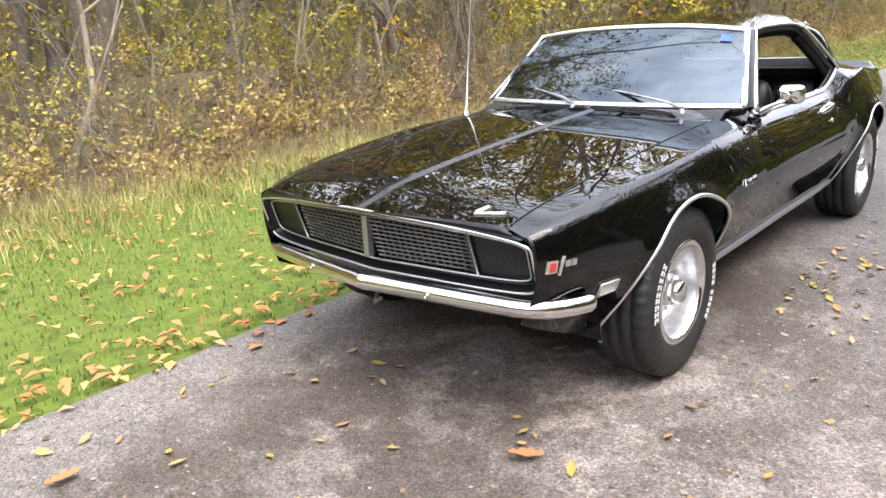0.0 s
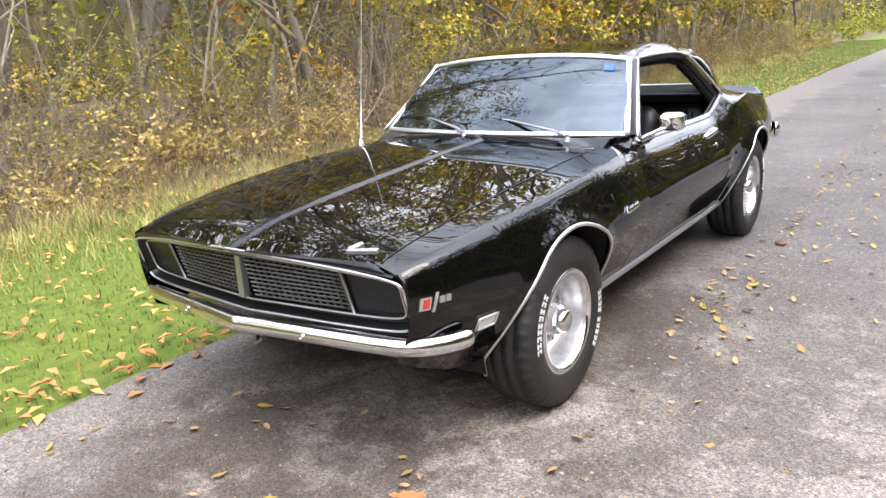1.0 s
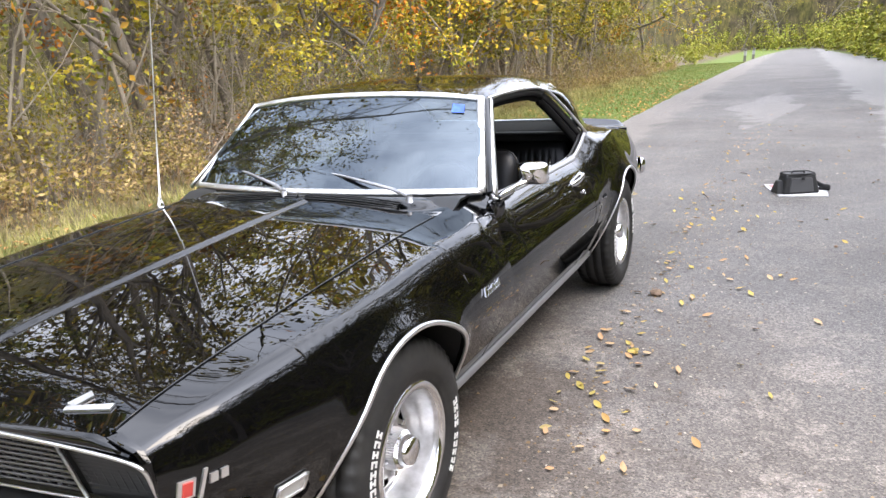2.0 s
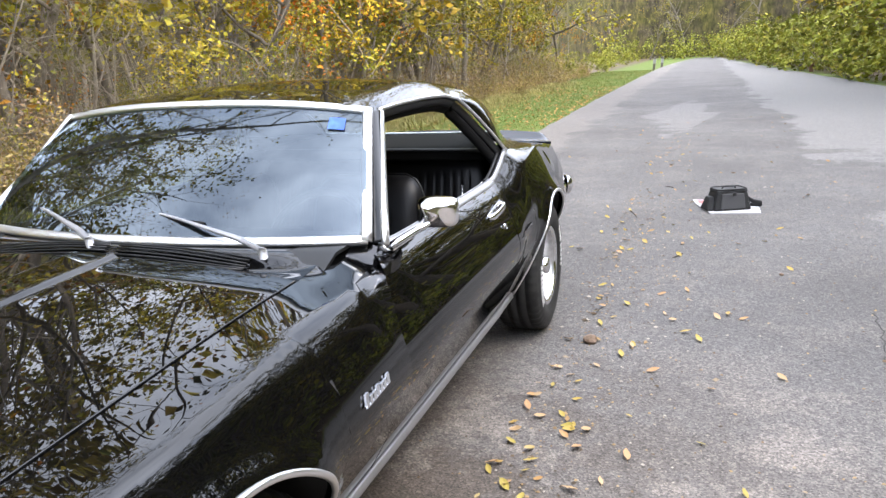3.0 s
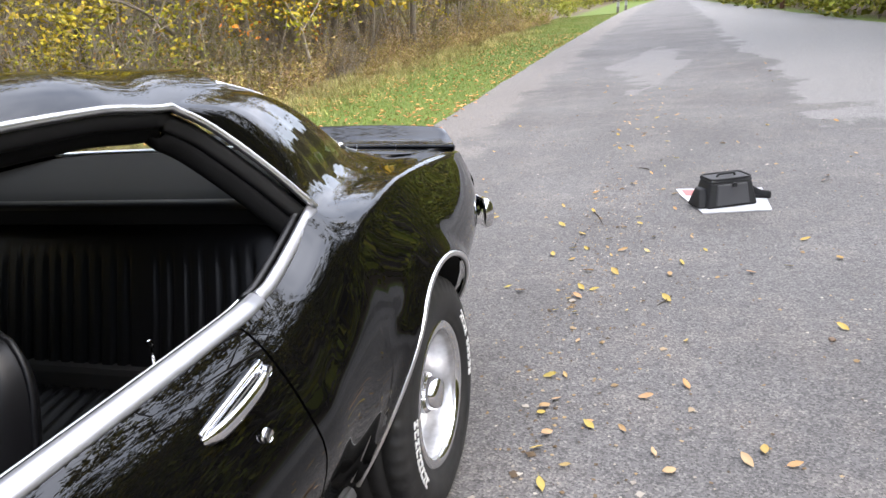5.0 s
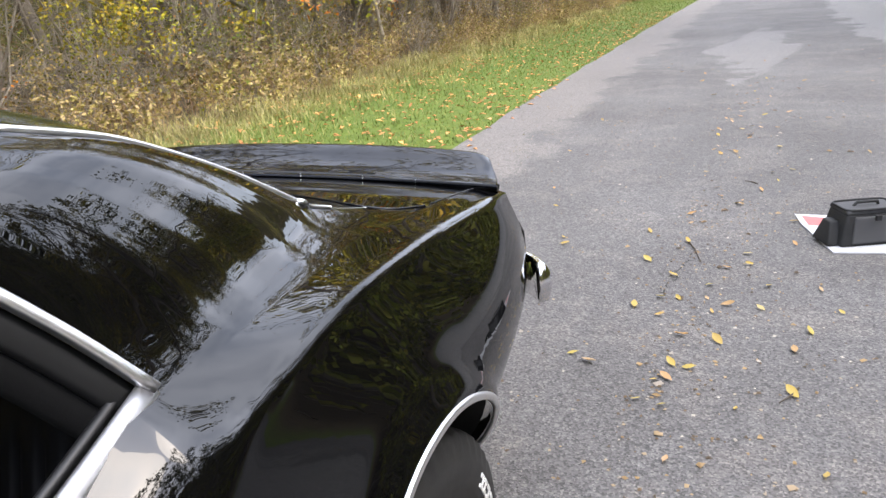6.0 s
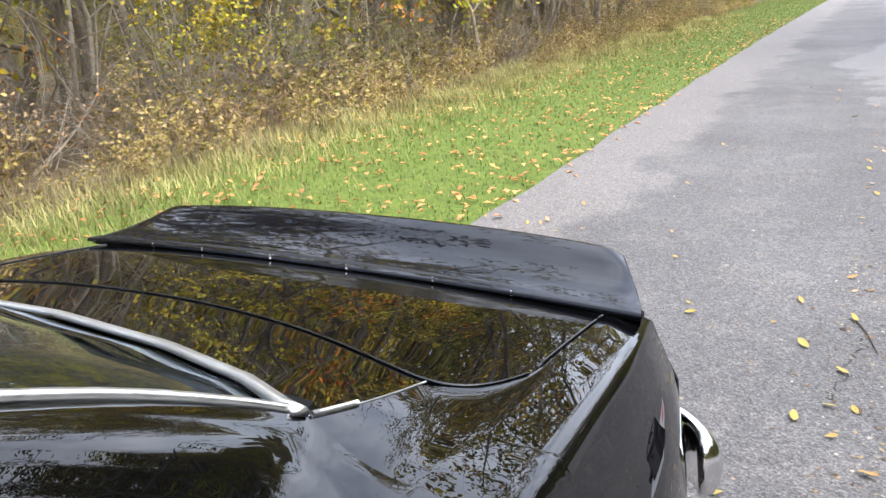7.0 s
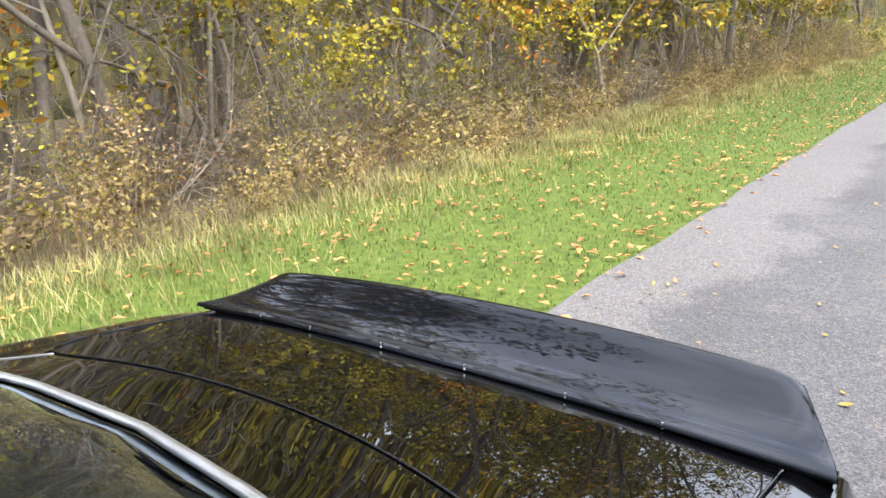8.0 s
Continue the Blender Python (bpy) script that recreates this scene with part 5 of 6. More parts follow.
set_input(ASPHALT, "Base Color", mixed(ASPHALT, 0.9, base, ramp(ASPHALT, grain, [(0.0, (0.40,) * 3), (0.45, (0.86,) * 3), (0.8, (1.15,) * 3), (1.0, (1.65, 1.63, 1.58))]), "MULTIPLY"))
bump(ASPHALT, cell, 0.5, 0.004)


def flat(name, outline, z, mat, label=""):
    ob = link_mesh(name, [(x, y, z) for x, y in outline], [tuple(range(len(outline)))], mat, None, label, False)
    return tagged(ob, kind="structure")


flat("ground", [(-700, -700), (700, -700), (700, 700), (-700, 700)], -0.030, SOIL)


def road_left(y):
    y = np.asarray(y, float)
    away = 0.62 * (1 - np.exp(-np.maximum(y, 0) / 16)) - 0.0008 * np.maximum(y - 45, 0) ** 2
    return -0.97 - away + 0.014 * np.sin(y * 1.7) + 0.012 * np.sin(y * 4.3 + 1)


def road_right(y):
    y = np.asarray(y, float)
    return 6.95 + 0.05 * np.sin(y * 0.9) - 0.060 * np.maximum(y - 18, 0) + 0.0002 * np.maximum(y - 40, 0) ** 2


ys = np.concatenate([np.arange(-45, -4, 1.5), np.arange(-4, 20, 0.12), np.arange(20, 96, 1.5)])
g = [[(road_left(y) - 0.02, y, -0.026), (road_left(y), y, -0.004), (road_left(y) + 0.04, y, 0.0), (0.6, y, 0.0), (3.0, y, 0.0), (road_right(y), y, 0.0), (road_right(y) + 0.05, y, -0.026)] for y in ys]
v = np.array(g)
tagged(link_mesh("road", v.reshape(-1, 3), [q[::-1] for q in grid_faces(len(ys), 7)], ASPHALT, None, "", False), kind="structure")

# cracks in the old asphalt
CRACK = material("crack_shadow", (0.03, 0.028, 0.026), 0.9)
rng = np.random.default_rng(11)
for a, b in (((2.43, 3.25), (2.34, 2.00)), ((2.34, 2.30), (2.95, 1.70)), ((1.02, 5.55), (0.93, 5.00)), ((2.5, 3.3), (3.3, 4.2))):
    n = 26
    line = np.linspace(a, b, n) + rng.normal(0, 0.014, (n, 2))
    g = [[(q[0] - 0.0035, q[1] - 0.002, 0.001), (q[0] + 0.0035, q[1] + 0.002, 0.001)] for q in line]
    tagged(sheet("asphalt_crack", g, CRACK, None, "", 0.0, smooth=False), kind="structure")


# ---- planting helpers: all plants are built as arrays and joined ----
def fast_mesh(name, verts, quads, mats, index=None, smooth=False):
    me = bpy.data.meshes.new(name)
    verts, quads = np.ascontiguousarray(verts, np.float32), np.ascontiguousarray(quads, np.int32)
    me.vertices.add(len(verts))
    me.vertices.foreach_set("co", verts.ravel())
    me.loops.add(quads.size)
    me.loops.foreach_set("vertex_index", quads.ravel())
    me.polygons.add(len(quads))
    me.polygons.foreach_set("loop_start", np.arange(0, quads.size, 4, dtype=np.int32))
    me.polygons.foreach_set("loop_total", np.full(len(quads), 4, np.int32))
    if smooth:
        me.polygons.foreach_set("use_smooth", np.ones(len(quads), bool))
    if index is not None:
        me.polygons.foreach_set("material_index", np.ascontiguousarray(index, np.int32))
    for m in mats:
        me.materials.append(m)
    me.update(calc_edges=True)
    return me


def prisms(p0, p1, r0, r1, sides=4):
    """Tapered bars for many segments at once: vertices and quads."""
    p0, p1, r0, r1 = (np.asarray(a, float) for a in (p0, p1, r0, r1))
    d = p1 - p0
    d /= np.maximum(np.linalg.norm(d, axis=1), 1e-9)[:, None]
    ref = np.where(np.abs(d[:, 2:3]) > 0.9, np.array([[1.0, 0, 0]]), np.array([[0, 0, 1.0]]))
    u = np.cross(d, ref)
    u /= np.linalg.norm(u, axis=1)[:, None]
    w = np.cross(u, d)
    a = np.linspace(0, 2 * np.pi, sides, endpoint=False)
    ring = u[:, None] * np.cos(a)[None, :, None] + w[:, None] * np.sin(a)[None, :, None]
    v = np.concatenate([p0[:, None] + ring * r0[:, None, None], p1[:, None] + ring * r1[:, None, None]], 1)
    k = np.arange(sides)
    q = np.stack([k, (k + 1) % sides, (k + 1) % sides + sides, k + sides], 1)
    quads = (np.arange(len(p0)) * 2 * sides)[:, None, None] + q[None]
    return v.reshape(-1, 3), quads.reshape(-1, 4)


def leaf_quads(rng, pos, size, droop=0.4, narrow=0.55):
    """A small pointed, folded leaf (two quads) at each place."""
    n = len(pos)
    d = rng.normal(0, 1, (n, 3))
    d[:, 2] = d[:, 2] * 0.5 - droop
    d /= np.linalg.norm(d, axis=1)[:, None]
    s = np.cross(d, rng.normal(0, 1, (n, 3)))
    s /= np.linalg.norm(s, axis=1)[:, None]
    u = np.cross(s, d)
    L = (size * rng.uniform(0.6, 1.3, n))[:, None]
    W = L * narrow
    base, tip = pos, pos + d * L
    mid = pos + d * L * 0.5
    a, b = mid + s * W * 0.5 + u * W * 0.18, mid - s * W * 0.5 + u * W * 0.18
    v = np.stack([base, a, tip, mid + u * W * 0.02, b], 1)
    k = np.arange(n)[:, None] * 5
    q = np.concatenate([k + np.array([[0, 1, 2, 3]]), k + np.array([[0, 3, 2, 4]])], 0)
    return v.reshape(-1, 3), q


def grow(rng, length, radius, levels, seg=0.55, gnarl=0.12, lift=0.02, start=0.25, rate=1.0, ratio=0.5, lean=(0, 0)):
    """Segments of a branching plant from the origin up, and the tips of its last twigs."""
    segs, tips = [], []

    def branch(p, d, L, r, level):
        n = max(2, int(L / (seg * (0.75 ** level))))
        step = L / n
        for k in range(n):
            d = d + rng.normal(0, gnarl * (1 + 0.4 * level), 3)
            d[2] += lift
            d = d / np.linalg.norm(d)
            q = p + d * step
            ra, rb = r * (1 - 0.85 * k / n), r * (1 - 0.85 * (k + 1) / n)
            segs.append((p, q, max(ra, 0.0022), max(rb, 0.0018), level))
            if level < levels and (k + 1) / n > (start if level == 0 else 0.15):
                for _ in range(1 + (rng.random() < rate - 1) if rng.random() < rate else 0):
                    side = np.cross(d, rng.normal(0, 1, 3))
                    side /= np.linalg.norm(side)
                    a = rng.uniform(0.5, 1.15)
                    e = d * math.cos(a) + side * math.sin(a)
                    branch(q, e, L * ratio * rng.uniform(0.55, 1.1) * (1.15 - 0.6 * k / n), rb * 0.55, level + 1)
            p = q
            if level >= max(levels - 1, 1):
                tips.append(p + rng.normal(0, 0.05, 3))
        return

    d0 = np.array((lean[0], lean[1], 1.0))
    branch(np.zeros(3), d0 / np.linalg.norm(d0), length, radius, 0)
    return segs, np.array(tips)


def seg_arrays(segs):
    return (np.array([s[0] for s in segs]), np.array([s[1] for s in segs]), np.array([s[2] for s in segs]), np.array([s[3] for s in segs]))


def bark(name, a, b, scale=18):
    m = material(name, a, 0.9)
    set_input(m, "Base Color", mixed(m, ramp(m, object_random(m), [(0, (0,) * 3), (1, (0.5,) * 3)]), ramp(m, noise_tex(m, scale, 5, 0.6, (1, 1, 0.25)), [(0.3, a), (0.7, b)]), (0.17, 0.135, 0.09)))
    bump(m, noise_tex(m, scale * 1.5, 5, 0.6, (1, 1, 0.2)), 0.7, 0.02)
    return m


def leafy(name, stops, tint=(0.92, 0.80, 0.40)):
    stops = [(p, (tint[0] * k[0], tint[1] * k[1], tint[2] * k[2])) for p, k in stops]
    m = material(name, stops[0][1], 0.7, 0.0, Specular_IOR_Level=0.2)
    base = mixed(m, 0.55, ramp(m, island_random(m), stops), ramp(m, object_random(m), stops))
    base = mixed(m, 1.0, base, ramp(m, noise_tex(m, 1.4, 3), [(0.36, (0.50, 0.46, 0.44)), (0.64, (1.45, 1.45, 1.40))]), "MULTIPLY")
    shade = maths(m, "FRACT", maths(m, "MULTIPLY", object_random(m), 7.31))
    set_input(m, "Base Color", mixed(m, 1.0, base, ramp(m, shade, [(0.0, (0.65, 0.65, 0.65)), (1.0, (1.30, 1.30, 1.30))]), "MULTIPLY"))
    return m


BARK = bark("grey_bark", (0.092, 0.078, 0.062), (0.228, 0.199, 0.163))
TWIG = bark("pale_twig", (0.184, 0.154, 0.117), (0.432, 0.373, 0.292), 30)
LEAF_YELLOW = leafy("yellow_autumn_leaf", [(0.0, (0.14, 0.19, 0.03)), (0.35, (0.29, 0.31, 0.05)), (0.7, (0.46, 0.43, 0.08)), (0.92, (0.52, 0.35, 0.08)), (1.0, (0.34, 0.21, 0.11))])
LEAF_GREEN = leafy("olive_green_leaf", [(0.0, (0.08, 0.13, 0.03)), (0.5, (0.18, 0.23, 0.06)), (0.85, (0.33, 0.34, 0.10)), (1.0, (0.44, 0.38, 0.12))])
LEAF_GOLD = leafy("golden_autumn_leaf", [(0.0, (0.22, 0.26, 0.04)), (0.4, (0.42, 0.42, 0.06)), (0.75, (0.58, 0.50, 0.08)), (0.92, (0.60, 0.38, 0.07)), (1.0, (0.30, 0.34, 0.06))])
LEAF_ORANGE = leafy("orange_autumn_leaf", [(0.0, (0.36, 0.22, 0.03)), (0.5, (0.52, 0.25, 0.03)), (0.8, (0.55, 0.16, 0.03)), (1.0, (0.40, 0.34, 0.06))])
WEED = leafy("dry_weed", [(0.0, (0.16, 0.115, 0.065)), (0.35, (0.30, 0.225, 0.13)), (0.6, (0.42, 0.34, 0.21)), (0.8, (0.30, 0.20, 0.14)), (1.0, (0.50, 0.44, 0.32))], (1.18, 1.02, 0.95))
WEED_LEAF = leafy("weed_leaf", [(0.0, (0.10, 0.13, 0.04)), (0.25, (0.22, 0.23, 0.08)), (0.45, (0.34, 0.32, 0.12)), (0.62, (0.24, 0.17, 0.12)), (0.8, (0.36, 0.27, 0.22)), (1.0, (0.44, 0.39, 0.32))], (1.18, 0.98, 0.78))
LEAN = Matrix.Rotation(radians(3.6), 4, "Y")


def plant(name, label, category, group, kinds, x, y, turn, size):
    """One tree or shrub: an Empty at its foot with the shared meshes of its kind under it."""
    root = new(name)
    root.matrix_world = Matrix.Translation((x, y, -0.03)) @ LEAN @ Matrix.Rotation(turn, 4, "Z") @ Matrix.Scale(size, 4)
    tagged(root, label, category, group)
    for part_name, me in kinds:
        ob = new(part_name, me)
        ob.parent = root
        if part_name in ("stem", "foliage", "crown") or name == "sapling":
            tagged(ob, kind="stuff")
    return root


def tree_kind(seed, height, radius, leaf_mat, leaves, start=0.22, levels=3, leaf_size=0.13, rate=1.05, gnarl=0.10, skin=None):
    rng = np.random.default_rng(seed)
    segs, tips = grow(rng, height, radius, levels, 0.85, gnarl, 0.02, start, rate, 0.46)
    big = [s for s in segs if s[4] <= 1]
    small = [s for s in segs if s[4] > 1]
    v, q = prisms(*seg_arrays(big), 7)
    # widened root flare
    low = v[:, 2] < 0.5
    v[low, :2] *= (1 + 0.5 * (0.5 - np.maximum(v[low, 2], 0)) / 0.5)[:, None]
    trunk = fast_mesh("trunk", v, q, [skin or BARK], smooth=True)
    v2, q2 = prisms(*seg_arrays(small), 3)
    idx = np.zeros(len(q2), int)
    if leaves:
        pos = tips[rng.integers(0, len(tips), leaves)] + rng.normal(0, 0.16, (leaves, 3))
        v3, q3 = leaf_quads(rng, pos, leaf_size)
        q2, idx = np.concatenate([q2, q3 + len(v2)]), np.concatenate([idx, np.ones(len(q3), int)])
        v2 = np.concatenate([v2, v3])
    crown = fast_mesh("crown", v2, q2, [TWIG, leaf_mat], idx)
    return [("trunk", trunk), ("crown", crown)]


TREES = [tree_kind(1, 13, 0.125, LEAF_YELLOW, 700, 0.25), tree_kind(2, 15, 0.15, LEAF_YELLOW, 500, 0.30), tree_kind(3, 11, 0.10, LEAF_GREEN, 900, 0.16),
         tree_kind(4, 12, 0.11, LEAF_YELLOW, 1300, 0.12), tree_kind(5, 14, 0.13, LEAF_ORANGE, 600, 0.25), tree_kind(6, 9, 0.09, LEAF_YELLOW, 800, 0.10, gnarl=0.16)]
TREES += [tree_kind(7, 11, 0.19, LEAF_GREEN, 2600, 0.12, 3, 0.27), tree_kind(8, 13, 0.21, LEAF_YELLOW, 2200, 0.14, 3, 0.25), tree_kind(9, 11, 0.15, LEAF_GOLD, 3600, 0.10, 3, 0.17)]
THIN = [tree_kind(20 + k, h, r, mat, n, 0.08, 3, 0.108, 1.0, 0.18, TWIG) for k, (h, r, mat, n) in enumerate(((5.0, 0.035, LEAF_YELLOW, 620), (4.0, 0.028, LEAF_YELLOW, 700), (6.0, 0.045, LEAF_GREEN, 800), (4.6, 0.030, LEAF_YELLOW, 60), (3.6, 0.024, LEAF_ORANGE, 260), (5.5, 0.04, LEAF_YELLOW, 40)))]


def shrub_kind(seed, height, leaf_mat, leaves, stems=8, size=0.056):
    rng = np.random.default_rng(seed)
    V, Q, T, n = [], [], [], 0
    for k in range(stems):
        segs, tips = grow(rng, height * rng.uniform(0.6, 1.1), 0.011, 2, 0.28, 0.16, 0.0, 0.15, 1.0, 0.5, rng.normal(0, 0.45, 2))
        v, q = prisms(*seg_arrays(segs), 3)
        off = np.append(rng.normal(0, 0.18, 2), 0)
        V.append(v + off), Q.append(q + n), T.append(tips + off)
        n += len(v)
    stem = fast_mesh("stem", np.concatenate(V), np.concatenate(Q), [TWIG])
    tips = np.concatenate(T)
    pos = tips[rng.integers(0, len(tips), leaves)] + rng.normal(0, 0.09, (leaves, 3))
    pos[:, 2] = np.maximum(pos[:, 2], 0.05)
    v, q = leaf_quads(rng, pos, size)
    return [("stem", stem), ("foliage", fast_mesh("foliage", v, q, [leaf_mat]))]


SHRUBS = [shrub_kind(41, 1.5, LEAF_YELLOW, 760), shrub_kind(42, 1.9, LEAF_GREEN, 800), shrub_kind(43, 1.2, WEED_LEAF, 620), shrub_kind(44, 2.2, LEAF_YELLOW, 520), shrub_kind(45, 1.5, WEED_LEAF, 640), shrub_kind(46, 1.7, LEAF_ORANGE, 200), shrub_kind(47, 2.3, LEAF_YELLOW, 25, 7), shrub_kind(48, 1.6, WEED_LEAF, 20, 9)]

# near trees of the wood's edge, where their trunks stand
rng = np.random.default_rng(5)
spots = [(-7.7, 1.9, 1, 1.0), (-8.5, 4.3, 0, 0.95), (-7.4, 6.9, 3, 0.9), (-7.7, 6.2, 0, 0.8), (-8.6, 10.1, 1, 0.8), (-7.3, 15.6, 1, 0.75), (-9.3, -0.6, 3, 0.9), (-8.2, -2.4, 2, 0.9), (-10.2, 2.6, 4, 1.0), (-8.4, 12.8, 4, 0.9), (-7.0, 19.5, 3, 0.9), (-6.6, 25.0, 4, 0.85), (-7.2, 31.0, 0, 0.9)]
for y in np.arange(-22, 60, 4.2):
    spots.append((rng.uniform(-13.5, -9.8), y + rng.uniform(-1.2, 1.2), int(rng.integers(0, 6)), rng.uniform(0.75, 1.1)))
for y in np.arange(-26, 80, 6.4):
    spots.append((rng.uniform(10.0, 14.5), y + rng.uniform(-1.5, 1.5), int(rng.choice([6, 6, 6, 7, 2, 1])), rng.uniform(0.8, 1.1)))
for x, y, k, s in ((9.2, 16.5, 6, 1.35), (9.0, 20.5, 7, 1.4), (8.8, 25.0, 6, 1.4), (9.4, 30.0, 7, 1.3), (10.5, 1.5, 6, 1.05), (12.2, 5.2, 6, 1.1), (11.4, -4.0, 7, 1.1), (12.0, 10.0, 6, 0.9), (11.0, 14.5, 7, 0.9), (13.5, -9.0, 6, 1.2)):
    spots.append((x, y, k, s))
# dense right-hand row, crowns out of view, added to darken the doors' reflections
for y in np.arange(-24, 74, 2.6):
    spots.append((float(road_right(y)) + rng.uniform(7.5, 11.0), y + rng.uniform(-1, 1), int(rng.choice([6, 6, 7, 6])), rng.uniform(0.95, 1.2)))
# tall back row on the left, crowns unseen, added to block reflected sky
for y in np.arange(-22, 50, 6.6):
    spots.append((rng.uniform(-17.0, -13.0), y + rng.uniform(-1, 1), int(rng.choice([7, 6, 7])), rng.uniform(1.2, 1.4)))
for y in np.arange(-16, 42, 4.6):
    spots.append((rng.uniform(-14.0, -10.5), y + rng.uniform(-1, 1), int(rng.choice([7, 7, 6])), rng.uniform(0.98, 1.25)))
spots += [(-8.0, 13.6, 7, 0.55), (-7.4, 18.2, 6, 0.50), (-7.3, 22.4, 7, 0.55), (-7.0, 28.0, 7, 0.55), (-7.4, 34.0, 6, 0.60), (-9.0, 8.4, 7, 0.50)]
spots += [(-8.0, 12.6, 8, 0.50), (-8.0, 16.6, 8, 0.55), (-7.7, 20.4, 8, 0.58), (-8.0, 24.6, 8, 0.62), (-7.6, 29.5, 8, 0.64), (-7.8, 33.5, 8, 0.66), (-7.4, 39.0, 8, 0.7), (-7.2, 46.0, 8, 0.75), (-10.0, 14.0, 8, 0.8), (-10.4, 18.5, 8, 0.85), (-10.0, 26.0, 8, 0.85)]
spots += [(-9.4, 21.0, 7, 0.9), (-9.0, 27.0, 7, 0.9), (-8.8, 36.0, 7, 0.95), (-8.4, 44.0, 7, 1.0)]
for x in np.arange(-9, 16, 4.0):
    spots.append((x, 97 + rng.uniform(-3, 4), int(rng.integers(0, 6)), rng.uniform(0.9, 1.2)))
for x in np.arange(-8, 20, 5.0):
    spots.append((x + rng.uniform(-1, 1), -34 + rng.uniform(-4, 2), int(rng.integers(0, 6)), rng.uniform(0.9, 1.1)))
LOOKS = ["grey-barked tree with sparse yellow autumn leaves", "tall bare-limbed tree with a grey trunk", "slender tree with olive green leaves", "crooked tree with many yellow leaves", "tall tree with orange autumn leaves", "small twisted tree with yellow leaves", "broad leafy tree with dark olive foliage", "broad leafy tree with yellowing foliage", "leafy tree with bright golden autumn foliage"]
for x, y, k, s in spots:
    plant("tree", LOOKS[k], "tree", "trees at the wood's edge", TREES[k], x, y, rng.uniform(0, 6.28), s)
THIN_LOOKS = ["thin sapling with sparse yellow leaves", "thin sapling with yellow leaves", "thin sapling with green leaves", "nearly bare grey-stemmed sapling", "small sapling with orange leaves", "bare leaning pale sapling"]
for y in np.arange(-7, 34, 0.62):
    k = int(rng.integers(0, 6))
    plant("sapling", THIN_LOOKS[k], "sapling", "saplings among the undergrowth", THIN[k], rng.uniform(-9.8, -5.9), y + rng.uniform(-0.4, 0.4), rng.uniform(0, 6.28), rng.uniform(0.7, 1.15))
SHRUB_LOOKS = ["bushy shrub with yellow leaves", "bushy shrub with olive green leaves", "low shrub with drying mixed leaves", "tall open shrub with yellow leaves", "drying shrub with brown and green leaves", "open shrub with orange leaves", "tall bare pale-twigged shrub with few leaves", "bare tangled shrub with pale twigs"]
for y in np.arange(-6, 40, 0.46):
    k = int(rng.choice(8, p=[0.18, 0.12, 0.18, 0.12, 0.14, 0.05, 0.12, 0.09]))
    plant("shrub", SHRUB_LOOKS[k], "shrub", "shrubs along the verge", SHRUBS[k], rng.uniform(-7.6, -5.5), y + rng.uniform(-0.4, 0.4), rng.uniform(0, 6.28), rng.uniform(0.6, 1.0))


def spread(name, kinds, places, mats_of, label):
    """Many plants joined into one object; kinds are lists of (name, mesh)."""
    cache = []
    for kind in kinds:
        vs, qs, ms, n = [], [], [], 0
        for _, me in kind:
            v = np.empty(len(me.vertices) * 3, np.float32)
            me.vertices.foreach_get("co", v)
            q = np.empty(len(me.loops), np.int32)
            me.loops.foreach_get("vertex_index", q)
            mi = np.empty(len(me.polygons), np.int32)
            me.polygons.foreach_get("material_index", mi)
            ids = np.array([mats_of.index(m) for m in me.materials])
            vs.append(v.reshape(-1, 3)), qs.append(q.reshape(-1, 4) + n), ms.append(ids[mi])
            n += len(v) // 3
        cache.append((np.concatenate(vs), np.concatenate(qs), np.concatenate(ms)))
    V, Q, M, n = [], [], [], 0
    for x, y, k, turn, size in places:
        v, q, m = cache[k]
        c, s = math.cos(turn) * size, math.sin(turn) * size
        w = np.stack([v[:, 0] * c - v[:, 1] * s + x + v[:, 2] * size * 0.063, v[:, 0] * s + v[:, 1] * c + y, v[:, 2] * size - 0.03], 1)
        V.append(w), Q.append(q + n), M.append(m)
        n += len(v)
    ob = new(name, fast_mesh(name, np.concatenate(V), np.concatenate(Q), mats_of, np.concatenate(M)))
    return tagged(ob, label, "woods", kind="stuff")


WOOD_MATS = [BARK, TWIG, LEAF_YELLOW, LEAF_GREEN, LEAF_ORANGE, WEED_LEAF]
BUSHES = [shrub_kind(51, 1.7, LEAF_GREEN, 210, 2, 0.20), shrub_kind(52, 2.0, LEAF_GREEN, 210, 2, 0.19), shrub_kind(53, 1.4, LEAF_GREEN, 190, 2, 0.18)]
places = [(float(road_right(y)) + 0.7 + 4 * rng.random() ** 2, y, int(rng.integers(0, 3)), rng.uniform(0, 6.28), rng.uniform(0.9, 1.6)) for y in rng.uniform(15, 92, 170)]
places += [(rng.uniform(-13, 12), rng.uniform(93, 101), int(rng.integers(0, 3)), rng.uniform(0, 6.28), rng.uniform(1.0, 2.0)) for _ in range(30)]
places += [(rng.uniform(9, 14), rng.uniform(-28, 17), int(rng.integers(0, 3)), rng.uniform(0, 6.28), rng.uniform(1.0, 1.8)) for _ in range(26)]
places += [(-4.2 - 0.02 * y - 4 * rng.random(), y, int(rng.integers(0, 3)), rng.uniform(0, 6.28), rng.uniform(0.5, 0.9)) for y in np.arange(38, 92, 1.3)]
spread("roadside_bushes", BUSHES, places, [BARK, TWIG, LEAF_YELLOW, LEAF_GREEN], "dark olive bushes along the far roadside")
places = []
for _ in range(42):
    places.append((rng.uniform(-22, -10), rng.uniform(-20, 60), int(rng.integers(0, 6)), rng.uniform(0, 6.28), rng.uniform(0.8, 1.4)))
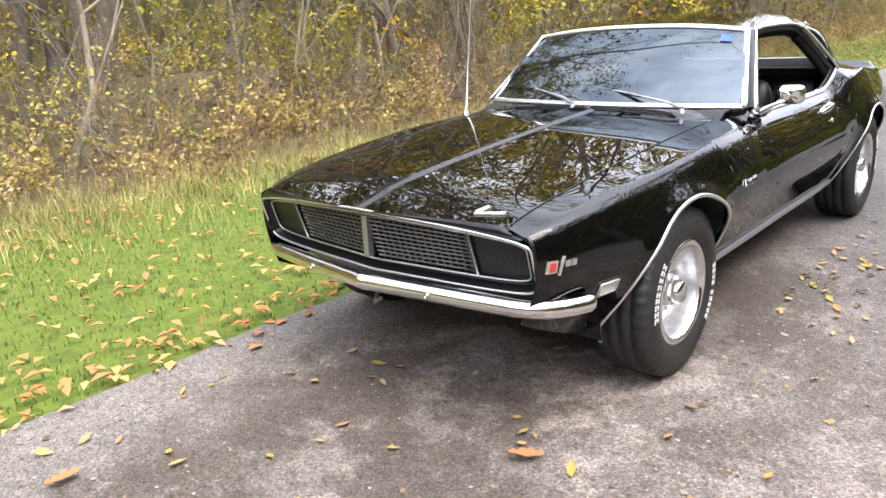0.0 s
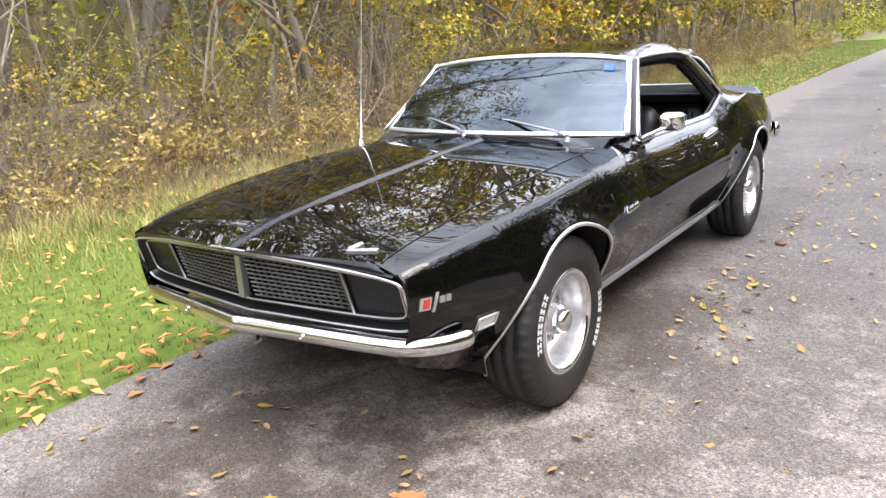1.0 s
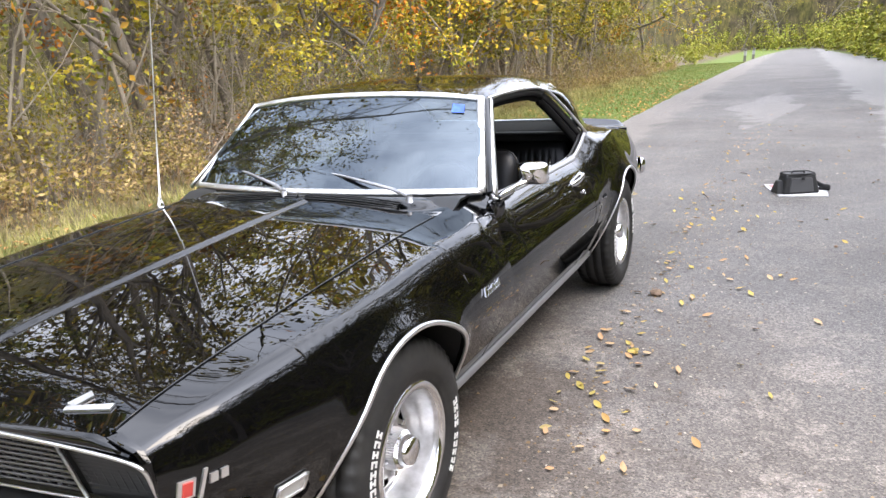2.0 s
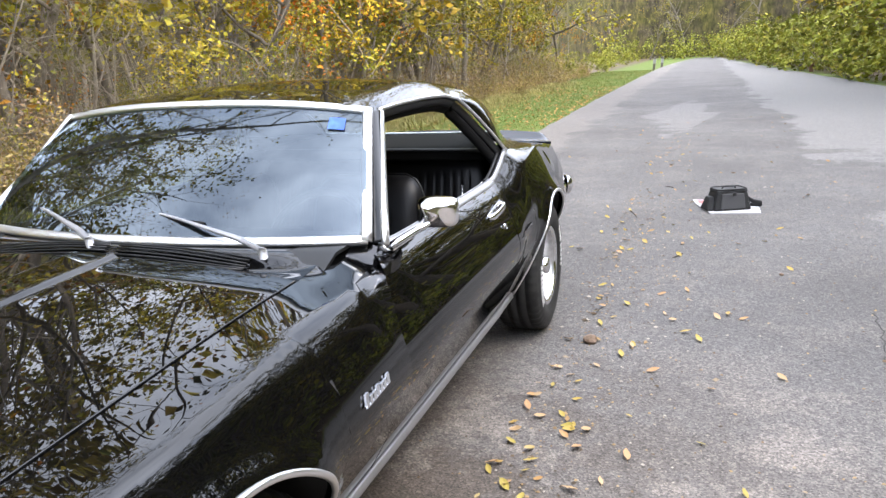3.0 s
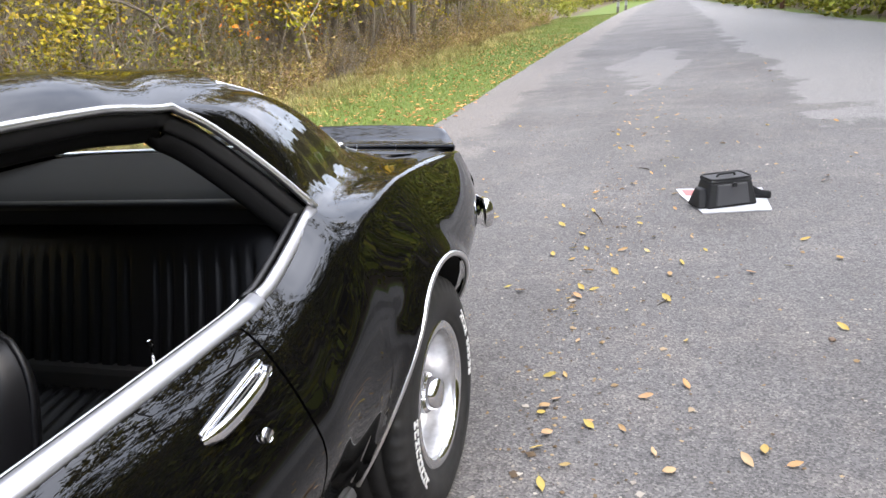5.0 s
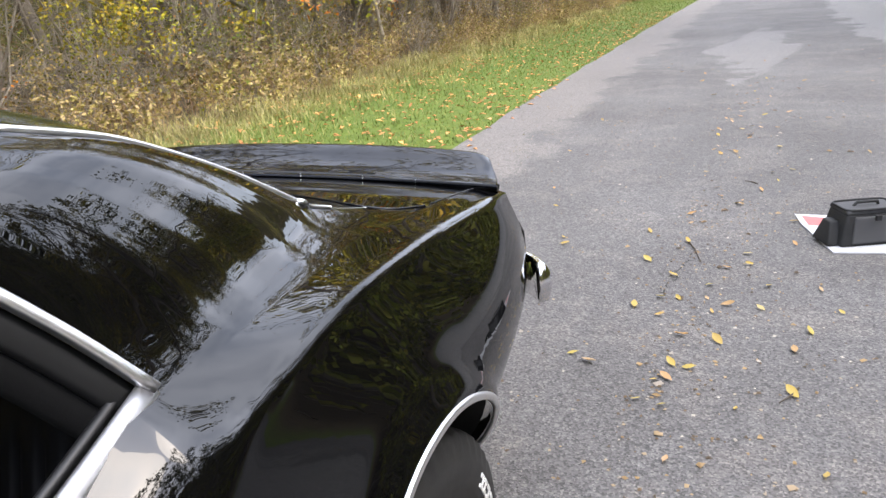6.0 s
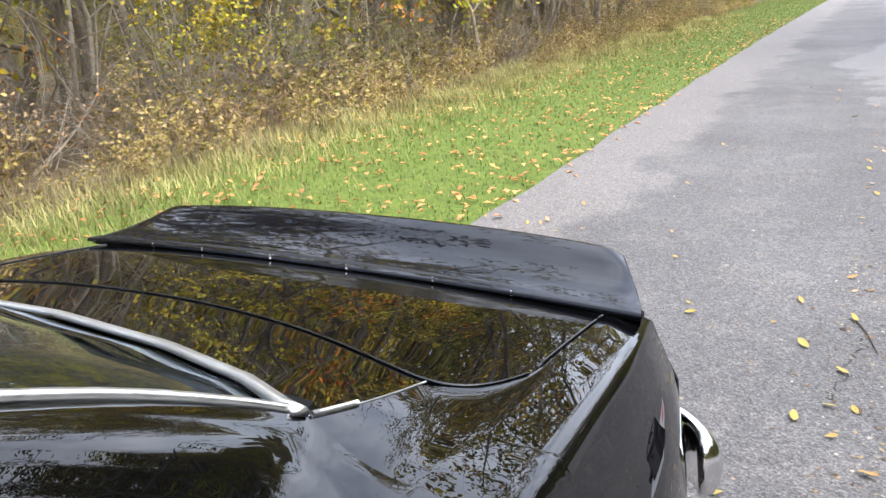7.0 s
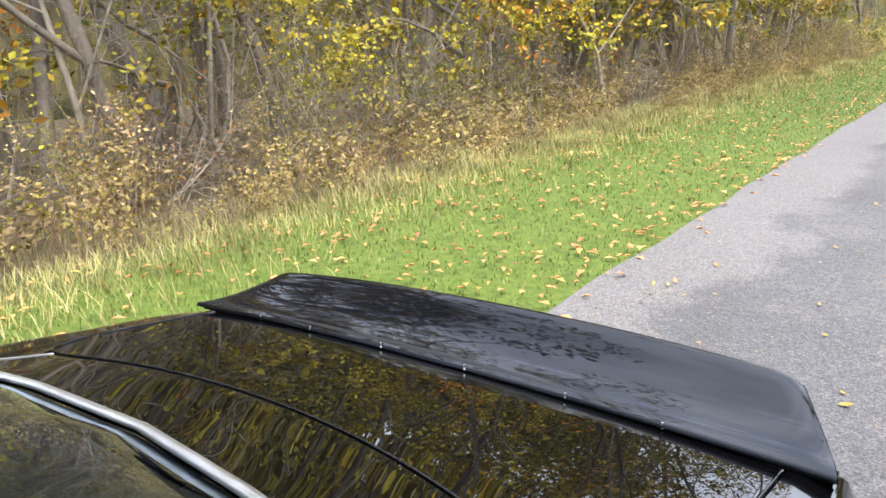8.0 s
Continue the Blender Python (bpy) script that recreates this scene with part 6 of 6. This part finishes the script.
spread("far_undergrowth", SHRUBS, places, WOOD_MATS, "dense autumn undergrowth deep in the wood")
places = []
for _ in range(40):
    places.append((rng.uniform(-20, -9), rng.uniform(-14, 60), int(rng.integers(0, 6)), rng.uniform(0, 6.28), rng.uniform(0.9, 1.5)))
spread("far_saplings", THIN, places, WOOD_MATS, "thin bare stems deep in the wood")

# a tangle of thin bare branches through the wood's edge
def bare_kind(seed, height, radius, lean):
    rng = np.random.default_rng(seed)
    segs, _ = grow(rng, height, radius, 3, 0.34, 0.24, -0.005, 0.12, 1.1, 0.5, lean)
    v, q = prisms(*seg_arrays(segs), 3)
    v[:, 2] = np.maximum(v[:, 2], 0.0)
    return [("branches", fast_mesh("branches", v, q, [TWIG]))]


BARE = [bare_kind(91, 2.6, 0.014, (0.5, 0.2)), bare_kind(92, 3.4, 0.017, (-0.3, 0.6)), bare_kind(93, 2.0, 0.011, (0.7, -0.4)), bare_kind(94, 4.2, 0.020, (0.4, -0.5))]
places = [(rng.uniform(-9.2, -6.0), y + rng.uniform(-0.4, 0.4), int(rng.integers(0, 4)), rng.uniform(0, 6.28), rng.uniform(0.75, 1.25)) for y in np.arange(-6, 34, 0.62)]
spread("bare_branch_tangle", BARE, places, [TWIG], "tangled thin bare grey branches at the wood's edge")

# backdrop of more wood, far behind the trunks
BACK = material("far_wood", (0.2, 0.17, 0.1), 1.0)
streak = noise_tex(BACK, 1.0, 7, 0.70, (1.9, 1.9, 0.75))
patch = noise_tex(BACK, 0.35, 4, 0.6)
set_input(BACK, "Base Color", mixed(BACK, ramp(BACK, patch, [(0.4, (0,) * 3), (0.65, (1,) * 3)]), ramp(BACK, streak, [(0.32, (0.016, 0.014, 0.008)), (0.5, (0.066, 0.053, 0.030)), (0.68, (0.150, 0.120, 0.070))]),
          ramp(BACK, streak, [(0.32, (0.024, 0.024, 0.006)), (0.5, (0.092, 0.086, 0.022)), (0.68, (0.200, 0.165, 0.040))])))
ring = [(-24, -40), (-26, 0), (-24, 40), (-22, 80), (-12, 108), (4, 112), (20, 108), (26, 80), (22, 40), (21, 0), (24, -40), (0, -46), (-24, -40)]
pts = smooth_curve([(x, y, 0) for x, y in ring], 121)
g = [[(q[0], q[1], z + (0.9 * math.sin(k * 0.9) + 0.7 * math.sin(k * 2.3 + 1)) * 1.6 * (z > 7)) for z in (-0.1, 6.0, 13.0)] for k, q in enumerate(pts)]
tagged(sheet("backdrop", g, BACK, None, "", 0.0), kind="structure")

# ---- weeds and grass ----
def weed_patch(seed, height, count, leaves):
    rng = np.random.default_rng(seed)
    P0, P1, R0, R1, L = [], [], [], [], []
    for k in range(count):
        p = np.append(rng.normal(0, 0.17, 2), 0)
        d = np.array((*rng.normal(0, 0.22, 2), 1.0))
        h = height * rng.uniform(0.45, 1.1)
        n = 4
        for j in range(n):
            d = d + np.append(rng.normal(0, 0.16, 2), 0) - np.array((0, 0, 0.06 * j))
            d /= np.linalg.norm(d)
            q = p + d * h / n
            P0.append(p), P1.append(q), R0.append(0.0045 * (1 - j * 0.2)), R1.append(0.0045 * (1 - (j + 1) * 0.2))
            if j > 0:
                L.append(q + rng.normal(0, 0.04, 3))
                for _ in range(2):
                    e = q + d * 0.06 + rng.normal(0, 0.09, 3)
                    P0.append(q), P1.append(e), R0.append(0.002), R1.append(0.0012)
                    L.append(e)
            p = q
    v, q = prisms(P0, P1, R0, R1, 3)
    L = np.array(L)
    pos = L[rng.integers(0, len(L), leaves)] + rng.normal(0, 0.03, (leaves, 3))
    lv, lq = leaf_quads(rng, pos, 0.085, 0.3, 0.5)
    return [("stems", fast_mesh("stems", np.concatenate([v, lv]), np.concatenate([q, lq + len(v)]), [WEED, WEED_LEAF], np.concatenate([np.zeros(len(q), int), np.ones(len(lq), int)])))]


WEEDS = [weed_patch(60 + k, h, c, l) for k, (h, c, l) in enumerate(((0.70, 8, 110), (1.0, 7, 130), (0.5, 9, 80), (1.2, 6, 120), (0.9, 9, 40)))]
places = []
for y in np.arange(-6, 46, 0.13):
    near = rng.random() ** 1.4
    places.append((-4.75 - 2.3 * near + 0.25 * math.sin(y * 0.8), y, int(rng.choice(5, p=[0.25, 0.2, 0.25, 0.12, 0.18])), rng.uniform(0, 6.28), rng.uniform(0.7, 1.15) * (0.62 + 0.5 * near)))
spread("tall_weeds", WEEDS, places, [WEED, WEED_LEAF], "dry brown weeds and brambles at the wood's edge")


def blades(name, count, x_of, y_range, height, mat, label, seed, width=0.0035, bend=0.5):
    rng = np.random.default_rng(seed)
    y = y_range[0] + (y_range[1] - y_range[0]) * rng.random(count) ** 1.5
    x = x_of(rng, y)
    h = height * rng.uniform(0.5, 1.25, count)
    a = rng.uniform(0, 2 * np.pi, count)
    d = np.stack([np.cos(a), np.sin(a)], 1)
    s = np.stack([-d[:, 1], d[:, 0]], 1) * (width * (1 + 0.045 * np.maximum(y, 0)))[:, None]
    b = np.stack([x, y], 1)
    lean = d * (h * bend * rng.uniform(0.2, 1.2, count))[:, None]
    z0 = np.full(count, -0.03)
    p = [np.column_stack([b - s, z0]), np.column_stack([b + s, z0]), np.column_stack([b + s * 0.7 + lean * 0.4, h * 0.6 - 0.03]), np.column_stack([b - s * 0.7 + lean * 0.4, h * 0.6 - 0.03]), np.column_stack([b + lean + s * 0.12, h - 0.03]), np.column_stack([b + lean - s * 0.12, h - 0.03])]
    v = np.stack(p, 1).reshape(-1, 3)
    k = np.arange(count)[:, None] * 6
    q = np.concatenate([k + np.array([[0, 1, 2, 3]]), k + np.array([[3, 2, 4, 5]])], 0)
    ob = new(name, fast_mesh(name, v, q, [mat]))
    return tagged(ob, label, "grass", kind="stuff")


blades("verge_grass", 92000, lambda r, y: road_left(y) - 0.01 - 3.9 * r.random(len(y)) ** 0.9, (-4.0, 52.0), 0.032, GRASS, "short green verge grass beside the road", 3, 0.0028, 0.9)
DRY = leafy("dry_grass", [(0.0, (0.16, 0.22, 0.05)), (0.4, (0.26, 0.28, 0.08)), (0.65, (0.44, 0.39, 0.18)), (0.9, (0.54, 0.46, 0.28)), (1.0, (0.36, 0.25, 0.13))], (0.98, 0.90, 0.88))
blades("long_dry_grass", 42000, lambda r, y: -4.45 - 0.02 * np.maximum(y, 0) + r.normal(0, 0.70, len(y)), (-5.0, 34.0), 0.14, DRY, "long dry grass before the weeds", 4, 0.0022, 1.1)


# ---- things on the road ----
LEAF_FALLEN = material("fallen_leaf", (0.3, 0.2, 0.05), 0.65)
set_input(LEAF_FALLEN, "Base Color", mixed(LEAF_FALLEN, 0.5, ramp(LEAF_FALLEN, object_random(LEAF_FALLEN), [(0.0, (0.42, 0.30, 0.05)), (0.25, (0.36, 0.33, 0.06)), (0.4, (0.40, 0.20, 0.06)), (0.55, (0.42, 0.22, 0.13)), (0.7, (0.50, 0.36, 0.24)), (0.85, (0.24, 0.13, 0.06)), (1.0, (0.46, 0.40, 0.18))]),
          ramp(LEAF_FALLEN, noise_tex(LEAF_FALLEN, 60, 4), [(0.35, (0.20, 0.11, 0.03)), (0.6, (0.36, 0.24, 0.06))])))
LEAF_LITTER = leafy("verge_leaf", [(0.0, (0.42, 0.33, 0.10)), (0.3, (0.54, 0.40, 0.18)), (0.55, (0.54, 0.29, 0.13)), (0.8, (0.40, 0.23, 0.15)), (1.0, (0.58, 0.46, 0.32))], (1.12, 0.80, 0.66))


def fallen_mesh(seed, lobes=0):
    """A curled leaf with a midrib fold and a short stalk; with lobes it is cut like an oak's."""
    rng = np.random.default_rng(seed)
    n = 9
    v, f = [], []
    curl = rng.uniform(0.10, 0.30)
    for k in range(n):
        t = k / (n - 1)
        w = 0.26 * math.sin(math.pi * min(t * 0.96 + 0.02, 1)) ** 0.8 * (1 - 0.25 * t)
        if lobes:
            w = 0.30 * math.sin(math.pi * min(t * 0.96 + 0.02, 1)) ** 0.6 * (0.55 + 0.45 * (k % 2))
        z = 0.035 + curl * (t - 0.5) ** 2
        e = rng.normal(0, 0.015)
        v += [(-w, t - 0.5, z + 0.07 * abs(w) / 0.2 * curl * 4 + e), (0, t - 0.5, z - 0.02), (w, t - 0.5, z + 0.05 * abs(w) / 0.2 * curl * 4 - e)]
    for k in range(n - 1):
        a = 3 * k
        f += [(a, a + 1, a + 4, a + 3), (a + 1, a + 2, a + 5, a + 4)]
    b = len(v)
    v += [(-0.008, -0.50, 0.02), (0.008, -0.50, 0.02), (0.02, -0.74, 0.012), (0.006, -0.74, 0.012)]
    f.append((b, b + 1, b + 2, b + 3))
    me = bpy.data.meshes.new("fallen_leaf")
    me.from_pydata(v, [], f)
    me.materials.append(LEAF_FALLEN)
    me.polygons.foreach_set("use_smooth", [True] * len(me.polygons))
    return me


LEAF_ORANGE_DRY = material("fallen_orange_leaf", (0.42, 0.16, 0.05), 0.7)
set_input(LEAF_ORANGE_DRY, "Base Color", ramp(LEAF_ORANGE_DRY, noise_tex(LEAF_ORANGE_DRY, 50, 4), [(0.35, (0.30, 0.10, 0.035)), (0.6, (0.50, 0.20, 0.07))]))
LEAVES = [fallen_mesh(70 + k) for k in range(4)] + [fallen_mesh(80, 1), fallen_mesh(81, 1)]
for me in LEAVES[4:]:
    me.materials[0] = LEAF_ORANGE_DRY


def fallen(x, y, k, size, turn, label):
    ob = new("fallen_leaf", LEAVES[k])
    ob.matrix_world = Matrix.Translation((x, y, 0.004 + 0.12 * size)) @ Matrix.Rotation(turn, 4, "Z") @ Matrix.Rotation(0.30 * math.sin(turn * 3), 4, "X") @ Matrix.Rotation(0.35 * math.sin(turn * 7), 4, "Y") @ Matrix.Scale(size, 4)
    tagged(ob, label, "leaf", "fallen leaves on the road")


rng = np.random.default_rng(9)
SEEN = [(-0.67, -1.26), (-0.29, -0.90), (-0.19, -0.64), (0.08, -0.65), (0.20, -0.48), (0.06, -1.06), (0.01, -1.34), (-0.30, -1.53), (-0.21, -1.55), (-0.66, -1.80), (-0.63, -1.67), (0.85, -0.82),
        (1.01, -0.48), (0.99, -0.25), (1.27, 0.21), (0.53, -0.66), (0.35, -0.10), (0.93, 1.36), (0.97, 2.56), (1.67, 3.03), (1.80, 3.03), (1.52, 2.78), (1.58, 2.69), (2.01, 4.72),
        (2.11, 4.01), (1.04, 4.26), (0.84, 4.85), (0.77, 5.84), (1.19, 4.59), (1.44, 4.26), (0.82, 5.40), (0.98, 5.71), (1.19, 5.36), (0.96, 5.22), (0.76, 4.31), (0.69, 4.36), (1.11, 4.35)]
for x, y in SEEN:
    fallen(x, y, int(rng.integers(0, 4)), rng.uniform(0.042, 0.068), rng.uniform(0, 6.28), "curled yellow-brown autumn leaf on asphalt")
for x, y in ((0.70, -0.85), (-0.43, -1.83)):
    fallen(x, y, 4 if x > 0 else 5, 0.115, rng.uniform(0, 6.28), "large lobed orange leaf on asphalt")
for _ in range(250):
    if rng.random() < 0.5:
        x, y = 0.95 + abs(rng.normal(0, 0.35)), rng.uniform(0.4, 12)
    elif rng.random() < 0.45:
        x, y = rng.uniform(-0.95, 2.2), rng.uniform(-2.4, -0.5)
    else:
        x, y = rng.uniform(-0.9, 3.0), rng.uniform(4.3, 16)
    fallen(x, y, int(rng.integers(0, 4)), rng.uniform(0.028, 0.062), rng.uniform(0, 6.28), "small dry autumn leaf on asphalt")

for _ in range(34):
    fallen(0.90 + abs(rng.normal(0, 0.16)), rng.uniform(0.5, 2.3), int(rng.integers(0, 4)), rng.uniform(0.035, 0.062), rng.uniform(0, 6.28), "yellow-brown autumn leaf lying beside the car")

# leaves caught in the verge and along the road's edge
n = 2800
y = -3.5 + 33 * rng.random(n) ** 1.5
x = road_left(y) + np.where(rng.random(n) < 0.22 * np.exp(-np.maximum(y, 0) / 9) + 0.05, -0.05 + np.abs(rng.normal(0, 0.14, n)) * rng.choice([-1, -1, 0.7], n), -0.05 - 3.6 * rng.random(n) ** 1.1)
pos = np.stack([x, y, np.where(x < road_left(y), 0.006, 0.004)], 1)
d = rng.normal(0, 1, (n, 3))
d[:, 2] *= 0.16
d /= np.linalg.norm(d, axis=1)[:, None]
s = np.cross(d, np.array((0, 0, 1.0)))
s /= np.linalg.norm(s, axis=1)[:, None]
L = rng.uniform(0.04, 0.10, n)[:, None]
up = np.array((0, 0, 1.0))
v = np.stack([pos, pos + d * L * 0.5 + s * L * 0.27 + up * 0.016, pos + d * L + up * 0.006, pos + d * L * 0.5 - s * L * 0.27 + up * 0.014], 1).reshape(-1, 3)
q = np.arange(n)[:, None] * 4 + np.array([[0, 1, 2, 3]])
tagged(new("verge_leaves", fast_mesh("verge_leaves", v, q, [LEAF_LITTER])), "yellow and orange leaves scattered over the grass", "leaves", kind="stuff")

# loose clod and twigs near the rear wheel
STONE = material("brown_stone", (0.16, 0.11, 0.07), 0.8)
set_input(STONE, "Base Color", ramp(STONE, noise_tex(STONE, 30, 5), [(0.3, (0.10, 0.065, 0.04)), (0.7, (0.22, 0.15, 0.10))]))
for sx, sy, sr in ((1.08, 2.56, 0.038), (2.05, 3.9, 0.014)):
    bm = bmesh.new()
    bmesh.ops.create_icosphere(bm, subdivisions=2, radius=sr)
    for vt in bm.verts:
        k = noise.noise(vt.co * 40)
        vt.co *= 1 + 0.3 * k
        vt.co.z = vt.co.z * 0.6 + sr * 0.45
    ob = new("stone", bpy.data.meshes.new("stone"))
    bm.to_mesh(ob.data)
    bm.free()
    ob.data.materials.append(STONE)
    ob.location = (sx, sy, 0.0)
    tagged(ob, "small brown stone lying on asphalt", "stone")
TWIG_DARK = material("dark_twig", (0.06, 0.045, 0.03), 0.8)
for a, b in (((1.46, 4.30), (1.40, 4.19)), ((0.98, 5.72), (1.06, 5.45)), ((1.30, 6.90), (1.22, 6.97))):
    v, f = tube_data([(a[0], a[1], 0.006), ((a[0] + b[0]) / 2 + 0.008, (a[1] + b[1]) / 2, 0.008), (b[0], b[1], 0.005)], [0.004, 0.0035, 0.002], 5)
    tagged(link_mesh("twig", v, f, TWIG_DARK), "short dark twig lying on asphalt", "twig")

# grit and leaf crumbs on the road
GRIT = material("road_grit", (0.2, 0.17, 0.13), 0.85)
set_input(GRIT, "Base Color", ramp(GRIT, island_random(GRIT), [(0.0, (0.05, 0.035, 0.02)), (0.35, (0.14, 0.09, 0.045)), (0.6, (0.30, 0.20, 0.09)), (0.85, (0.24, 0.21, 0.17)), (1.0, (0.38, 0.34, 0.28))]))
n = 5200
gx, gy = rng.uniform(-0.98, 3.2, n), -2.6 + 13 * rng.random(n) ** 1.25
near = rng.random(n) < 0.45
gx[near], gy[near] = np.where(rng.random(near.sum()) < 0.6, 0.92 + np.abs(rng.normal(0, 0.28, near.sum())), -0.95 + np.abs(rng.normal(0, 0.35, near.sum()))), rng.uniform(-2.4, 6.5, near.sum())
size = rng.uniform(0.0035, 0.011, n) * (1 + (rng.random(n) < 0.06) * 1.2)
ang = rng.uniform(0, 6.28, n)
corner = []
for k in range(4):
    a = ang + k * 1.571 + rng.normal(0, 0.3, n)
    r = size * rng.uniform(0.5, 1.1, n)
    corner.append(np.stack([gx + r * np.cos(a), gy + r * np.sin(a), np.full(n, 0.0012) + size * 0.15], 1))
top = np.stack([gx, gy, 0.002 + size * 0.55], 1)
v = np.stack(corner + [top], 1).reshape(-1, 3)
base = np.arange(n)[:, None] * 5
q = np.concatenate([base + np.array([[0, 1, 4, 4]])[:, :4] * 0 + np.array([[0, 1, 2, 4]]), base + np.array([[2, 3, 0, 4]])], 0)
tagged(new("road_grit", fast_mesh("road_grit", v, q, [GRIT])), "brown grit and leaf crumbs on the road", "grit", kind="stuff")

# camera bag on a white board
CANVAS = material("black_canvas", (0.010, 0.010, 0.010), 0.75)
bump(CANVAS, noise_tex(CANVAS, 400, 2), 0.3, 0.002)
GREYCLOTH = material("grey_cloth", (0.055, 0.055, 0.056), 0.85)
bump(GREYCLOTH, noise_tex(GREYCLOTH, 300, 2), 0.3, 0.002)
BOARD = material("white_board", (0.46, 0.46, 0.47), 0.6)
PINK = material("pink_print", (0.42, 0.12, 0.11), 0.6)
bm = bmesh.new()
outline = [(1.497, 6.255), (1.523, 6.09), (1.649, 5.652), (2.05, 5.72), (2.05, 6.26)]
low = [bm.verts.new((x, y, 0.002)) for x, y in outline]
top = [bm.verts.new((x, y, 0.010)) for x, y in outline]
bm.faces.new(top)
for k in range(5):
    bm.faces.new((low[k], low[(k + 1) % 5], top[(k + 1) % 5], top[k]))
bmesh.ops.recalc_face_normals(bm, faces=bm.faces)
board = new("sign_board", bpy.data.meshes.new("sign_board"))
bm.to_mesh(board.data)
bm.free()
board.data.materials.append(BOARD)
tagged(board, "white printed board lying flat on asphalt", "board")
link_mesh("printed_patch", [(1.529, 6.22, 0.0125), (1.559, 6.06, 0.0125), (1.649, 6.06, 0.0125), (1.639, 6.20, 0.0125)], [(0, 1, 2, 3)], PINK, board, "pink printed patch", False)

bag = new("camera_bag")
bag.matrix_world = Matrix.Translation((1.79, 5.88, 0.010)) @ Matrix.Rotation(radians(24), 4, "Z")
tagged(bag, "black and grey camera bag standing on a white board", "bag")


def rounded_box(sx, sy, z0, z1, taper, bevel):
    bm = bmesh.new()
    box(bm, -sx / 2, sx / 2, -sy / 2, sy / 2, z0, z1)
    for vt in bm.verts:
        if vt.co.z > (z0 + z1) / 2:
            vt.co.x *= taper
            vt.co.y *= taper
    bmesh.ops.bevel(bm, geom=list(bm.edges), offset=bevel, segments=3, affect="EDGES", profile=0.6)
    return bm


part("bag_body", rounded_box(0.330, 0.21, 0.0, 0.160, 0.80, 0.018), CANVAS, bag, smooth=True)
bm = bmesh.new()
box(bm, -0.112, 0.112, -0.112, -0.092, 0.014, 0.145, 0.008)
for vt in bm.verts:
    vt.co.y += 0.11 * vt.co.z
    vt.co.x *= 1 - 0.9 * vt.co.z
part("front_pocket", bm, GREYCLOTH, bag, "grey front pocket")
part("bag_lid", rounded_box(0.268, 0.172, 0.156, 0.176, 0.97, 0.008), GREYCLOTH, bag, "grey zipped lid", True)
tube("lid_piping", [(0.134 * math.copysign(abs(math.cos(a)) ** 0.35, math.cos(a)), 0.086 * math.copysign(abs(math.sin(a)) ** 0.35, math.sin(a)), 0.178) for a in np.linspace(0, 2 * math.pi, 40, endpoint=False)], 0.006, CANVAS, bag, "", 6, True)
tube("carry_handle", [(-0.06, 0, 0.175), (-0.05, -0.01, 0.196), (0.05, -0.01, 0.196), (0.06, 0, 0.175)], 0.008, CANVAS, bag, "", 8)
tube("shoulder_strap", smooth_curve([(0.155, -0.02, 0.09), (0.20, -0.05, 0.06), (0.26, -0.07, 0.045), (0.285, -0.02, 0.02), (0.22, 0.03, 0.012), (0.16, 0.05, 0.03)], 30), 0.020, CANVAS, bag, "black shoulder strap", 8, flat=(0.25, 1.0))
tube("strap_ring", [(0.165 + 0.012 * math.cos(a), -0.035, 0.03 + 0.016 * math.sin(a)) for a in np.linspace(0, 6.28, 14, endpoint=False)], 0.004, BRIGHT, bag, "", 6, True)
block("buckle", -0.014, 0.014, -0.124, -0.110, 0.130, 0.158, CANVAS, bag, "", 0.003)
bm = rounded_box(0.10, 0.16, 0.0, 0.115, 0.45, 0.012)
bmesh.ops.translate(bm, vec=(-0.165, 0, 0.002), verts=bm.verts)
part("side_pocket", bm, CANVAS, bag, smooth=True)

# ---- far roadside: park sign, guard posts, striped marker posts ----
OLDWOOD = material("weathered_wood", (0.16, 0.145, 0.125), 0.85)
set_input(OLDWOOD, "Base Color", ramp(OLDWOOD, noise_tex(OLDWOOD, 6, 5, 0.6, (8, 8, 1)), [(0.3, (0.11, 0.098, 0.083)), (0.7, (0.21, 0.192, 0.168))]))
POSTWHITE = material("white_post_band", (0.35, 0.35, 0.34), 0.7)
RUST = material("rusty_post", (0.13, 0.06, 0.04), 0.8)
sign = new("roadside_sign")
a, b = np.array((6.62, 33.4)), np.array((7.45, 31.9))
ang = math.atan2(b[1] - a[1], b[0] - a[0])
sign.matrix_world = Matrix.Translation((*(a + b) / 2, -0.03)) @ LEAN @ Matrix.Rotation(ang, 4, "Z")
tagged(sign, "weathered grey wooden board sign on two posts", "sign")
w = float(np.linalg.norm(b - a))
for k, z0 in enumerate((0.50, 0.685)):
    block("sign_plank", -w / 2 - 0.08, w / 2 + 0.08, -0.025, 0.025, z0, z0 + 0.18, OLDWOOD, sign, "", 0.006)
for x in (-w / 2 + 0.08, w / 2 - 0.08):
    block("sign_post", x - 0.06, x + 0.06, 0.026, 0.13, -0.1, 0.90, OLDWOOD, sign, "", 0.008)
for x, y, tall, mat in ((-1.75, 53.0, 0.85, OLDWOOD), (-1.45, 57.0, 0.8, OLDWOOD), (6.25, 38.5, 1.05, RUST), (6.0, 40.5, 0.9, OLDWOOD)):
    post = new("guard_post")
    post.matrix_world = Matrix.Translation((x, y, -0.03)) @ LEAN
    tagged(post, "short wooden roadside post with a white band", "post")
    part("post_body", rounded_box(0.17, 0.17, -0.1, tall, 0.95, 0.015), mat, post)
    part("post_band", rounded_box(0.182, 0.182, tall * 0.45, tall * 0.78, 1.0, 0.008), POSTWHITE, post, "white painted band")
